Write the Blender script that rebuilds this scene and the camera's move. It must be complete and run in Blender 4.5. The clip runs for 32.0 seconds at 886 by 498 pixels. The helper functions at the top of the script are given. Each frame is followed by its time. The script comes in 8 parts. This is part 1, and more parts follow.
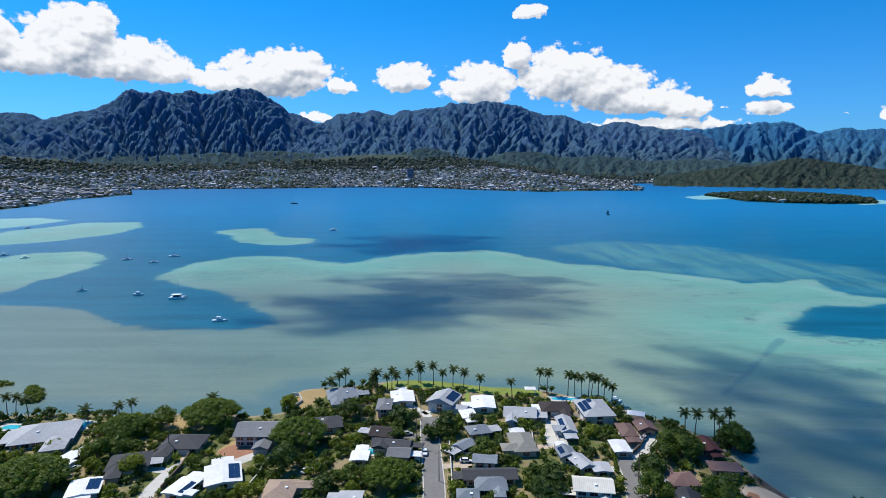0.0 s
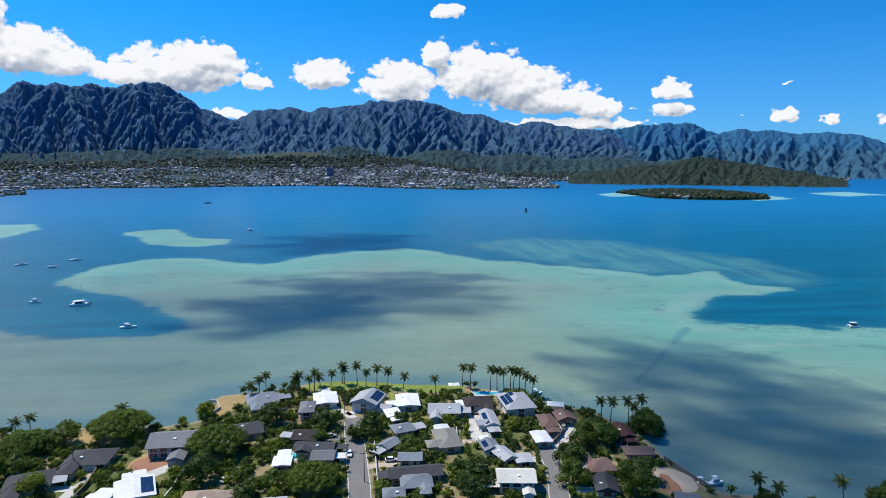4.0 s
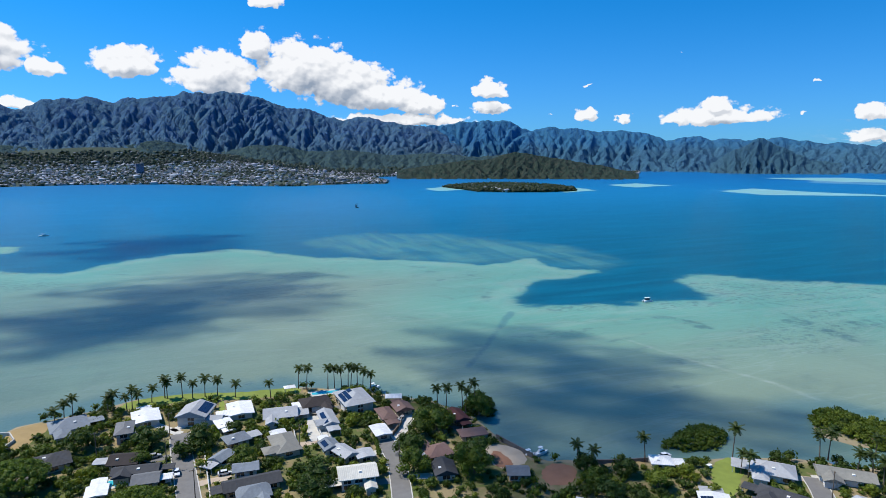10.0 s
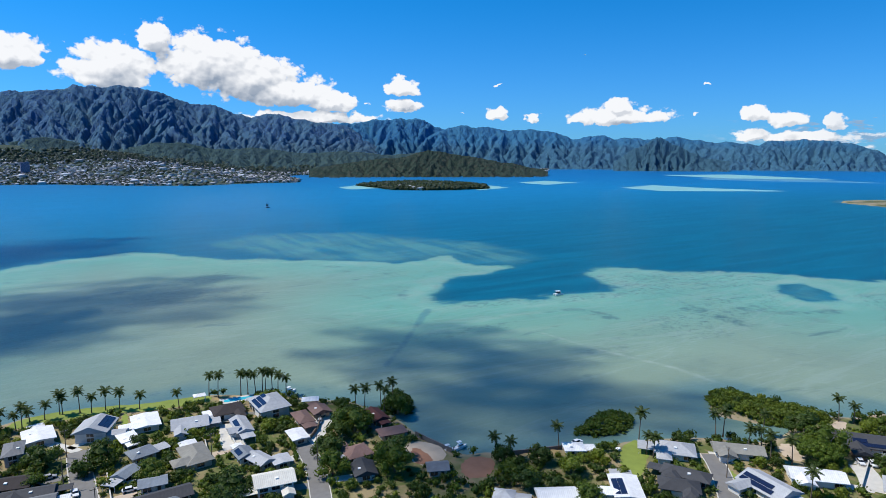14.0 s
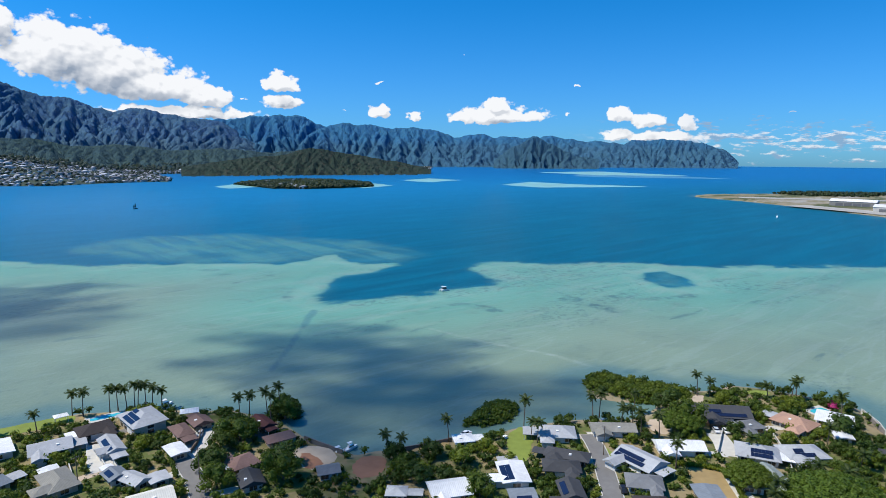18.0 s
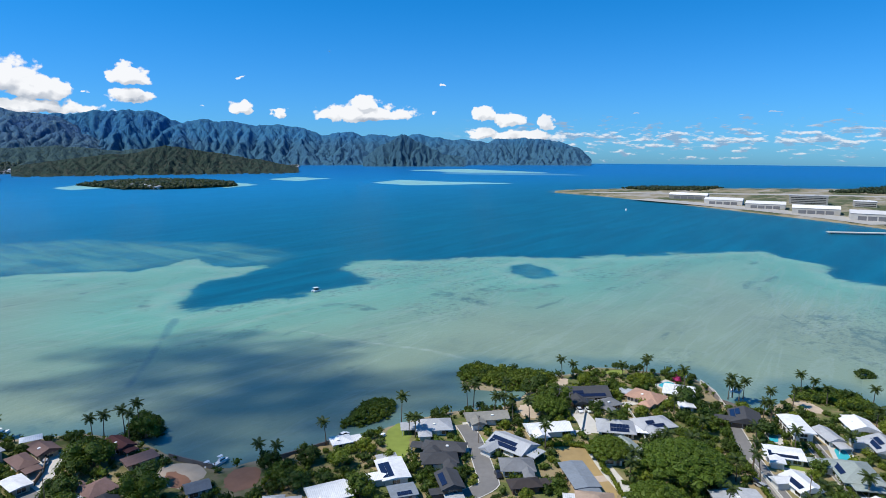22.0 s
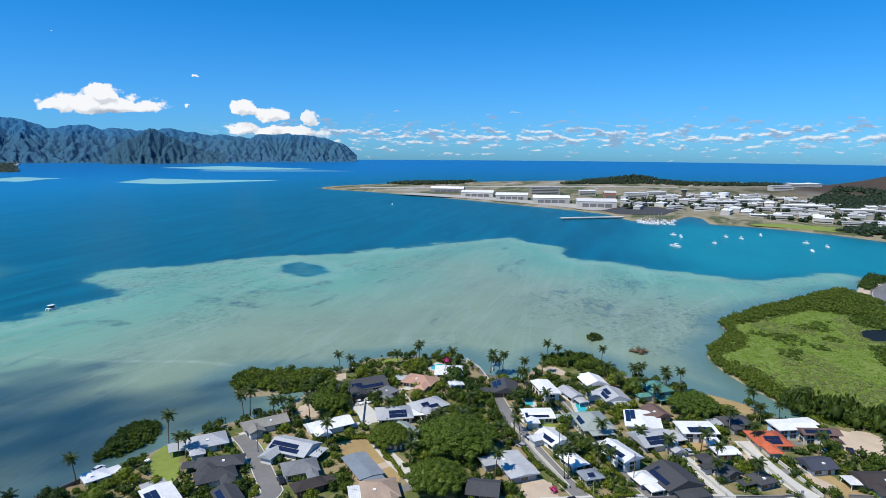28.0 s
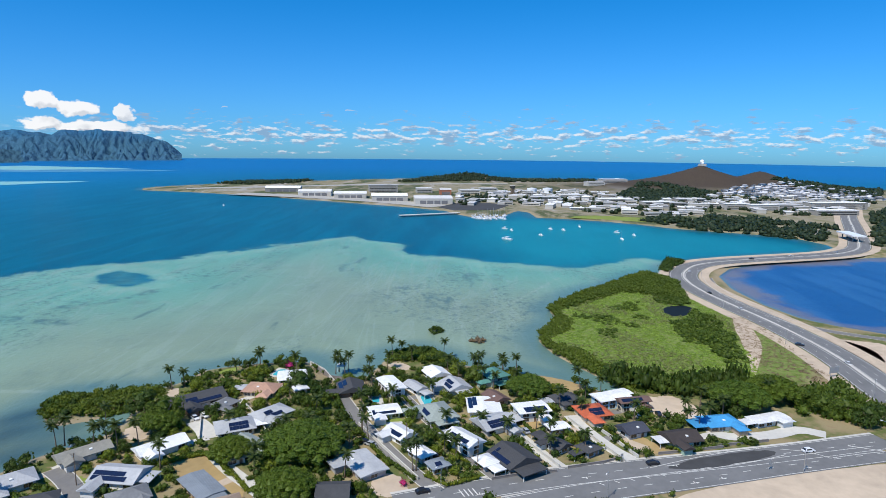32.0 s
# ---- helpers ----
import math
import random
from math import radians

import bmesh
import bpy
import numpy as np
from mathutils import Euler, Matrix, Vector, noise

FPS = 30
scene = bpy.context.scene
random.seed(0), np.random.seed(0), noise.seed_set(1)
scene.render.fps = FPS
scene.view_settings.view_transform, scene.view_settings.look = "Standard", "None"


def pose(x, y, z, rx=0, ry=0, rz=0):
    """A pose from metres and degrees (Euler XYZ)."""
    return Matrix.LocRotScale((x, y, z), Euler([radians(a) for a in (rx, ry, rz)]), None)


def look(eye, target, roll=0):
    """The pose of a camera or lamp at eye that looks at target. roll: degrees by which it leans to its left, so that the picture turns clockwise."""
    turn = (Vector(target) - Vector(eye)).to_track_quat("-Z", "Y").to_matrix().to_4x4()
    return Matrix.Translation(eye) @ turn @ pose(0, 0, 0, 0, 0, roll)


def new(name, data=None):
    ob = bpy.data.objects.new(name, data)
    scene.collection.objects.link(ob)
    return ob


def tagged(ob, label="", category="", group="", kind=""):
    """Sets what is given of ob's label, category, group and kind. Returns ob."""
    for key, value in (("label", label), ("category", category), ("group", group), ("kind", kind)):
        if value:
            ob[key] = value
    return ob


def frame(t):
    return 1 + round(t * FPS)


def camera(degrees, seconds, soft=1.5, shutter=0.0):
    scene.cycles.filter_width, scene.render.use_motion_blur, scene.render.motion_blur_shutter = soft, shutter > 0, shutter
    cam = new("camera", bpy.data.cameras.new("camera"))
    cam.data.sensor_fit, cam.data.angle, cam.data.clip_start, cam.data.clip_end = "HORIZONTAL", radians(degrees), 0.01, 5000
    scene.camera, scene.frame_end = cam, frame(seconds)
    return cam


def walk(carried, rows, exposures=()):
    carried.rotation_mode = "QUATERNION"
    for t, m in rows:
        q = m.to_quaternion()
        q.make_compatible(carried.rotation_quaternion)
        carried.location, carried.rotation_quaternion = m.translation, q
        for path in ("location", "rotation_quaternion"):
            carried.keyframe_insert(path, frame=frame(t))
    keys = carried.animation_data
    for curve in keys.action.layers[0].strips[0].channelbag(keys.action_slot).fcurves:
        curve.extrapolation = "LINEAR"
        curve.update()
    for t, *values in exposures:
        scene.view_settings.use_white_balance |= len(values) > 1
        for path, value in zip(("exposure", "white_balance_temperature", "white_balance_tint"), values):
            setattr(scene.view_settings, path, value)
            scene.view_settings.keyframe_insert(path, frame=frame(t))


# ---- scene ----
# camera: one spot 105 m up, turning on itself
cam = camera(71.36, 32.0, 0.5)
PATH = [
    (0, 81.98, -0.19, 0.08),
    (0.5, 81.94, -0.12, -0.79),
    (1, 81.92, -0.13, -1.64),
    (1.5, 81.92, -0.12, -2.42),
    (2, 81.87, -0.14, -3.34),
    (2.5, 81.86, -0.11, -4.40),
    (3, 81.83, -0.11, -5.42),
    (3.5, 81.82, -0.09, -6.33),
    (5.5, 81.70, -0.09, -10.51),
    (6, 81.67, -0.12, -11.93),
    (6.5, 81.64, -0.11, -13.44),
    (7, 81.60, -0.13, -15.01),
    (7.5, 81.57, -0.14, -16.31),
    (8, 81.54, -0.12, -17.62),
    (8.5, 81.49, -0.14, -19.12),
    (9, 81.46, -0.15, -20.48),
    (9.5, 81.42, -0.13, -21.60),
    (10, 81.37, -0.13, -22.89),
    (10.5, 81.34, -0.14, -23.70),
    (11, 81.31, -0.09, -24.47),
    (11.5, 81.30, -0.08, -25.28),
    (12, 81.27, -0.11, -26.19),
    (12.5, 81.26, -0.11, -27.14),
    (13, 81.23, -0.12, -28.43),
    (13.5, 81.22, -0.10, -29.65),
    (14, 81.19, -0.08, -30.81),
    (14.5, 81.16, -0.05, -32.18),
    (16.5, 81.06, 0.03, -37.46),
    (17, 81.05, 0.03, -38.80),
    (17.5, 81.01, 0.01, -40.09),
    (18, 80.99, 0.06, -41.50),
    (18.5, 80.97, 0.08, -43.01),
    (19, 80.94, 0.08, -44.55),
    (19.5, 80.91, 0.08, -46.16),
    (20, 80.89, 0.06, -47.98),
    (20.5, 80.85, 0.08, -49.64),
    (21, 80.83, 0.08, -50.96),
    (21.5, 80.82, 0.08, -52.25),
    (22, 80.83, 0.12, -53.48),
    (22.5, 80.78, 0.12, -54.89),
    (23, 80.77, 0.17, -56.51),
    (23.5, 80.74, 0.19, -58.33),
    (24, 80.71, 0.20, -60.05),
    (24.5, 80.69, 0.25, -61.93),
    (25, 80.68, 0.30, -63.83),
    (25.5, 80.65, 0.34, -65.62),
    (27.5, 80.60, 0.40, -72.83),
    (28, 80.57, 0.33, -74.77),
    (28.5, 80.56, 0.33, -76.79),
    (29, 80.54, 0.40, -78.77),
    (29.5, 80.54, 0.45, -80.70),
    (30, 80.53, 0.48, -82.55),
    (30.5, 80.53, 0.46, -84.34),
    (31, 80.54, 0.54, -86.07),
    (31.5, 80.53, 0.51, -87.83),
    (32, 80.53, 0.56, -89.68),
]
walk(cam, [(t, pose(0, 0, 105.0, 90, 0, yaw) @ pose(0, 0, 0, tilt - 90, 0, 0) @ pose(0, 0, 0, 0, 0, lean)) for t, tilt, lean, yaw in PATH])
# ---- world: sky, clouds, sun ----
SUN_AZ, SUN_EL = -50.0, 56.0
SHORE_NEAR_A = [(-900, -400), (-700, 150), (-213, 244), (-186, 246), (-166, 249), (-145, 248), (-124, 244), (-114, 248), (-103, 251), (-91, 249), (-84, 245), (-71, 248), (-66, 251), (-63, 261), (-66, 269), (-70, 270), (-65, 276), (-50, 279), (-37, 282), (-24, 288), (-13, 286), (4, 284), (17, 278), (35, 276), (46, 274), (57, 267), (65, 264), (75, 254), (83, 244), (93, 239)]
SHORE_NEAR_B = [(103, 215), (104, 205), (104, 195), (106, 187), (109, 176), (111, 171), (118, 169), (125, 164), (144, 158), (151, 151), (161, 150), (167, 149), (178, 145), (192, 138), (201, 131), (207, 124), (218, 122), (229, 123), (231, 127), (221, 135), (215, 148), (232, 162), (242, 159), (247, 141), (252, 124), (262, 116), (275, 113), (280, 105), (285, 92), (288, 80), (289, 67), (282, 61), (270, 53), (266, 43), (269, 36), (283, 32), (301, 28), (310, 14), (298, -2), (287, -5), (284, -20), (280, -30), (275, -36), (274, -45), (269, -55), (259, -65), (252, -72)]
SHORE_MARSH = [(258, -78), (273, -71), (290, -62), (306, -55), (325, -51), (341, -54), (370, -69), (390, -67), (405, -73), (444, -104), (485, -141), (515, -168), (509, -184), (541, -195), (567, -214), (580, -243), (598, -294), (618, -349), (627, -383), (661, -420)]
SHORE_BASE = [(685, -425), (740, -416), (775, -364), (808, -305), (853, -266), (888, -220), (912, -176), (923, -135), (1003, -133), (1019, -116), (957, -92), (902, -62), (928, -34), (958, -17), (1007, 1), (1058, 59), (1111, 144), (1181, 250), (1271, 397), (1345, 544), (1394, 692), (1466, 720), (1534, 690), (1667, 597), (1770, 471), (1933, 249), (2036, 77), (2091, -207), (2091, -397), (1938, -474), (1840, -584), (1814, -757), (1770, -964), (1695, -1093), (1663, -1173), (2400, -3000), (600, -3400), (-900, -2000)]
POND = [(505, -227), (537, -250), (563, -288), (584, -358), (607, -437), (560, -520), (470, -560), (346, -255), (361, -236), (377, -224), (411, -217), (459, -217)]
SHORE_TOWN = [(-2600, 600), (-995, 1282), (-1012, 1405), (-1019, 1534), (-1075, 1765), (-1053, 1969), (-1045, 2071), (-1226, 2419), (-1042, 2508), (-807, 2490), (-347, 2621), (-58, 2541), (138, 2322), (347, 2175), (543, 2248), (714, 2236), (784, 2423), (851, 2919), (968, 2976), (1317, 2994), (1711, 2793), (2370, 2787), (2702, 3162), (2350, 4000), (1200, 4700), (-1500, 4700), (-4200, 3000), (-4000, 600)]
ISLAND = [(805, 1902), (803, 1778), (800, 1629), (862, 1553), (951, 1523), (1070, 1528), (1136, 1637), (1132, 1812), (1078, 1941), (967, 1966)]
REEF_A = [(-900, 300), (-396, 451), (-333, 452), (-295, 446), (-261, 437), (-220, 398), (-192, 380), (-161, 376), (-127, 378), (-109, 393), (-119, 415), (-140, 444), (-189, 499), (-228, 525), (-263, 552), (-269, 572), (-272, 603), (-262, 648), (-242, 679), (-209, 695), (-169, 685), (-137, 657), (-104, 637), (-83, 663), (-55, 696), (-4, 721), (44, 730), (75, 706), (108, 667), (127, 640), (177, 605), (221, 572)]
REEF_B = [(265, 534), (294, 529), (318, 548), (331, 542), (318, 501), (324, 476), (344, 464), (343, 455), (313, 442), (273, 433), (256, 428), (229, 395), (213, 379), (216, 368), (245, 358), (282, 343), (325, 334), (350, 327), (360, 334), (369, 362), (381, 386), (392, 405), (405, 408), (439, 387), (471, 351), (535, 297), (541, 271), (579, 234), (643, 180), (673, 164), (535, 273), (559, 248), (595, 213), (651, 173), (692, 144), (716, 111), (687, 100), (675, 71), (659, 45), (616, 42), (589, 24), (591, -2), (564, -36), (548, -58), (539, -100), (541, -122), (539, -106), (548, -128), (572, -160), (589, -192), (553, -211), (420, -260), (0, -100)]
REEF_W1 = [(-914, 1176), (-848, 1174), (-797, 1196), (-701, 1146), (-699, 1062), (-723, 999), (-759, 975)]
REEF_W2 = [(-664, 850), (-681, 941), (-666, 997), (-637, 1090), (-545, 1097), (-498, 1010), (-493, 913), (-520, 846), (-573, 789), (-606, 774)]
REEF_W3 = [(-531, 653), (-495, 679), (-486, 722), (-433, 735), (-386, 690), (-360, 631), (-362, 568), (-362, 527), (-362, 493), (-387, 472)]
REEF_W4 = [(-358, 947), (-332, 987), (-286, 986), (-229, 871), (-177, 850), (-170, 797), (-206, 781), (-272, 805), (-315, 887)]
REEF_I1 = [(707, 1828), (819, 1934), (814, 1728), (709, 1714)]
REEF_I2 = [(1091, 1680), (1183, 1689), (1152, 1534), (998, 1480)]
REEF_F1 = [(1385, 1800), (1567, 1857), (1562, 1667), (1367, 1620)]
REEF_F2 = [(1442, 1352), (1652, 1409), (1645, 1210), (1709, 971), (1416, 1164)]
REEF_F3 = [(2440, 2044), (2791, 1908), (2597, 1299), (2355, 1609)]
REEF_MID = [(158, 799), (232, 818), (323, 771), (374, 674), (411, 604), (420, 523), (402, 482), (362, 459), (321, 471), (311, 504), (261, 526), (193, 580), (155, 661), (127, 745)]
REEF_MID_B = [(550, -72), (640, -40), (760, -30), (900, -70), (905, -150), (850, -250), (757, -321), (671, -403), (635, -400), (591, -280), (564, -210), (549, -138)]
REEF_F4 = [(2382, 1766), (2578, 1509), (2432, 1024), (2252, 1319), (2159, 1602)]
REEF_HOLE = [(457, 268), (483, 276), (502, 273), (498, 255), (463, 227), (446, 237)]
CHANNEL = [(201, 357), (177, 328), (150, 295), (127, 269)]
WEED_BEDS = [[(366, 329), (373, 296), (355, 254)], [(384, 251), (400, 226), (432, 211)], [(621, 125), (626, 104)], [(532, 95), (544, 71)], [(189, 286), (199, 274)], [(275, 482), (234, 440), (207, 409), (195, 380)], [(264, 311), (289, 305), (291, 274)], [(385, 308), (400, 266), (398, 235)], [(352, 266), (352, 220), (372, 208)], [(620, 125), (610, 101)], [(537, 98), (541, 70)], [(189, 558), (208, 539)], [(60, 681), (99, 648)]]
BOAT_TRACKS = [[(231, 273), (237, 232), (248, 193), (249, 158)], [(343, -3), (407, -44), (493, -92)], [(129, 620), (150, 604), (174, 585)]]
CREST_A = [(-52.00, 4.20), (-44.00, 4.00), (-35.17, 3.61), (-34.12, 3.69), (-33.07, 3.48), (-32.16, 3.43), (-31.22, 3.59), (-30.26, 3.79), (-29.47, 3.99), (-28.45, 4.51), (-27.62, 4.99), (-26.98, 5.50), (-26.27, 5.75), (-25.53, 5.61), (-24.47, 5.88), (-23.42, 5.56), (-21.65, 5.94), (-20.78, 5.74), (-19.65, 5.87), (-18.96, 5.99), (-17.93, 6.26), (-16.63, 6.25), (-15.71, 5.66), (-14.78, 5.01), (-13.37, 4.16), (-11.91, 3.73), (-10.68, 3.25), (-9.5, 2.2), (-8.0, 0.6)]
CREST_B = [(-15.5, 1.0), (-14.0, 2.6), (-12.42, 3.14), (-10.93, 3.40), (-10.18, 3.70), (-9.51, 4.15), (-7.90, 4.36), (-6.13, 4.47), (-5.37, 4.28), (-4.35, 4.23), (-3.58, 4.48), (-2.55, 4.48), (-1.27, 4.68), (-0.24, 4.93), (0.79, 5.22), (1.81, 5.27), (2.84, 5.06), (3.76, 5.35), (5.14, 5.14), (6.66, 4.97), (7.93, 4.56), (9.19, 4.09), (10.44, 4.03), (11.44, 3.66), (12.93, 3.20), (13.91, 3.03), (15.11, 3.31), (16.20, 3.43), (17.73, 2.92), (19.59, 2.50), (20.50, 2.57), (21.85, 2.36), (23.4, 1.5), (25.5, 0.3)]
CREST_C = [(18.22, 2.23), (20.50, 2.62), (22.72, 2.57), (24.86, 2.94), (26.12, 2.90), (27.75, 2.99), (28.95, 2.86), (29.95, 2.48), (30.93, 2.06), (31.68, 2.13), (32.77, 2.35), (33.16, 2.27), (35.14, 2.14), (37.66, 1.91), (39.19, 1.91), (41.24, 1.72), (42.52, 1.17), (44.85, 1.32), (46.91, 1.17), (48.46, 1.12), (50.51, 1.17), (53.05, 1.02), (55.57, 0.76), (57.07, 0.51), (59.54, -0.13), (61.02, -1.01)]
CREST_CAPE = [(54.87, -0.90), (55.59, 0.26), (56.58, 0.41), (57.56, 0.51), (58.52, 0.86), (59.73, 1.00), (60.45, 1.00), (61.88, 0.75), (63.29, 0.60), (64.22, 0.51), (65.15, 0.17), (66.08, -0.21), (66.64, -0.64), (66.94, -1.16)]
CREST_CONE = [(46.15, -1.08), (47.44, 0.00), (48.47, 0.56), (49.84, 1.27), (50.77, 0.72), (52.06, 0.11), (53.60, -0.45), (55.63, -0.94)]
CREST_OLIVE = [(18.67, -1.43), (22.17, -0.84), (27.24, -0.32), (28.69, 0.07), (29.66, 0.27), (31.60, -0.07), (34.07, -0.47), (37.10, -0.98), (39.66, -1.50), (40.44, -1.70)]
FOOT_A = [(-41.73, 0.44), (-35.41, 0.41), (-29.91, 0.3), (-23.7, 0.59), (-19.19, 0.8), (-14.44, 0.96), (-9.5, 0.46), (-5.42, 0.6), (-1.8, 1.26), (0.78, 0.81), (2.86, 0.14), (5.94, 0.79), (7.98, 0.93), (11.02, 0.3), (14.95, 0.46), (17.84, -0.08), (21.5, 0.22), (25.88, -0.21), (29.12, 0.05)]
CLOUDS_A = [(-33.05, 8.14, 3.67, 1.57), (-30.04, 9.22, 3.67, 2.89), (-28.78, 10.78, 2.1, 1.57), (-26.59, 8.22, 4.2, 1.99), (-23.29, 7.77, 2.2, 1.26), (-15.15, 7.66, 5.51, 1.99), (-13.21, 8.57, 3.15, 1.36), (-9.34, 6.84, 1.68, 0.84), (-19.36, 6.95, 3.15, 0.94), (-3.54, 7.54, 2.62, 1.31), (3.34, 6.98, 3.67, 1.89), (6.6, 9.39, 1.47, 1.26), (10.85, 7.71, 4.46, 2.41), (13.8, 6.66, 4.72, 2.2), (17.16, 5.51, 4.2, 1.57), (20.85, 4.68, 2.36, 0.94), (-11.41, 3.99, 1.89, 0.58), (19.1, 3.22, 7.08, 0.63), (27.15, 5.98, 1.68, 0.94), (27.46, 4.29, 2.41, 0.58)]
CLOUDS_B = [(24.05, 4.56, 0.73, 0.37), (7.69, 13.06, 1.47, 0.84), (32.67, 3.63, 0.79, 0.37), (-36.02, 9.23, 3.15, 2.1), (35.74, 6.17, 1.05, 0.26), (35.83, 3.58, 1.31, 0.68), (39.11, 3.22, 0.94, 0.52), (46.13, 3.24, 5.77, 0.84), (46.38, 4.04, 1.78, 0.79), (52.75, 3.22, 0.79, 0.42), (57.2, 3.32, 1.5, 0.74), (59.41, 2.71, 1.6, 0.74), (62.73, 2.43, 1.1, 0.85), (60.43, 1.29, 4.4, 0.5), (57.03, 1.46, 1.84, 0.63), (43.62, 8.54, 0.79, 0.31), (53.42, 5.82, 0.94, 0.31), (70.4, 3.18, 0.63, 0.17), (81.39, 3.13, 1.02, 0.21), (96.49, 2.73, 1.18, 0.29)]
CLOUDS_C = [(108.32, 2.27, 1.26, 0.17), (78.6, 2.88, 0.79, 0.13), (81.21, 3.12, 1.02, 0.17)]
CLOUDS = CLOUDS_A + CLOUDS_B + CLOUDS_C

def nodes_of(tree):
    tree.nodes.clear()
    return tree.nodes, tree.links


def math_node(nt, op, a, b=None, c=None, clamp=False):
    n = nt.nodes.new("ShaderNodeMath")
    n.operation, n.use_clamp = op, clamp
    for i, v in enumerate((a, b, c)):
        if v is None:
            continue
        if isinstance(v, (int, float)):
            n.inputs[i].default_value = v
        else:
            nt.links.new(v, n.inputs[i])
    return n.outputs[0]


def vec_node(nt, op, a, b=None):
    n = nt.nodes.new("ShaderNodeVectorMath")
    n.operation = op
    for i, v in enumerate((a, b)):
        if v is None:
            continue
        if isinstance(v, tuple):
            n.inputs[i].default_value = v
        else:
            nt.links.new(v, n.inputs[i])
    return n.outputs["Value"] if op in ("LENGTH", "DOT_PRODUCT") else n.outputs["Vector"]


def ramp(nt, fac, a, b, lo=0.0, hi=1.0, smooth=True):
    n = nt.nodes.new("ShaderNodeMapRange")
    n.interpolation_type = "SMOOTHSTEP" if smooth else "LINEAR"
    nt.links.new(fac, n.inputs[0])
    for i, v in enumerate((a, b, lo, hi)):
        n.inputs[i + 1].default_value = v
    return n.outputs[0]


def mix(nt, fac, a, b, blend="MIX"):
    n = nt.nodes.new("ShaderNodeMix")
    n.data_type, n.blend_type = "RGBA", blend
    for sock, v in ((n.inputs[0], fac), (n.inputs[6], a), (n.inputs[7], b)):
        if isinstance(v, (int, float)):
            sock.default_value = v
        elif isinstance(v, tuple):
            sock.default_value = (*v[:3], 1)
        else:
            nt.links.new(v, sock)
    return n.outputs[2]


def noise_tex(nt, vec, scale, detail=4.0, rough=0.55, distort=0.0, dims="3D"):
    n = nt.nodes.new("ShaderNodeTexNoise")
    n.noise_dimensions = dims
    if vec is not None:
        nt.links.new(vec, n.inputs["Vector"])
    n.inputs["Scale"].default_value, n.inputs["Detail"].default_value = scale, detail
    n.inputs["Roughness"].default_value, n.inputs["Distortion"].default_value = rough, distort
    return n.outputs["Fac"]


def colour_of(nt, c):
    n = nt.nodes.new("ShaderNodeRGB")
    n.outputs[0].default_value = (*c, 1)
    return n.outputs[0]


def tone_vec(nt, v):
    n = nt.nodes.new("ShaderNodeCombineXYZ")
    for i in range(3):
        nt.links.new(v, n.inputs[i])
    return n.outputs[0]


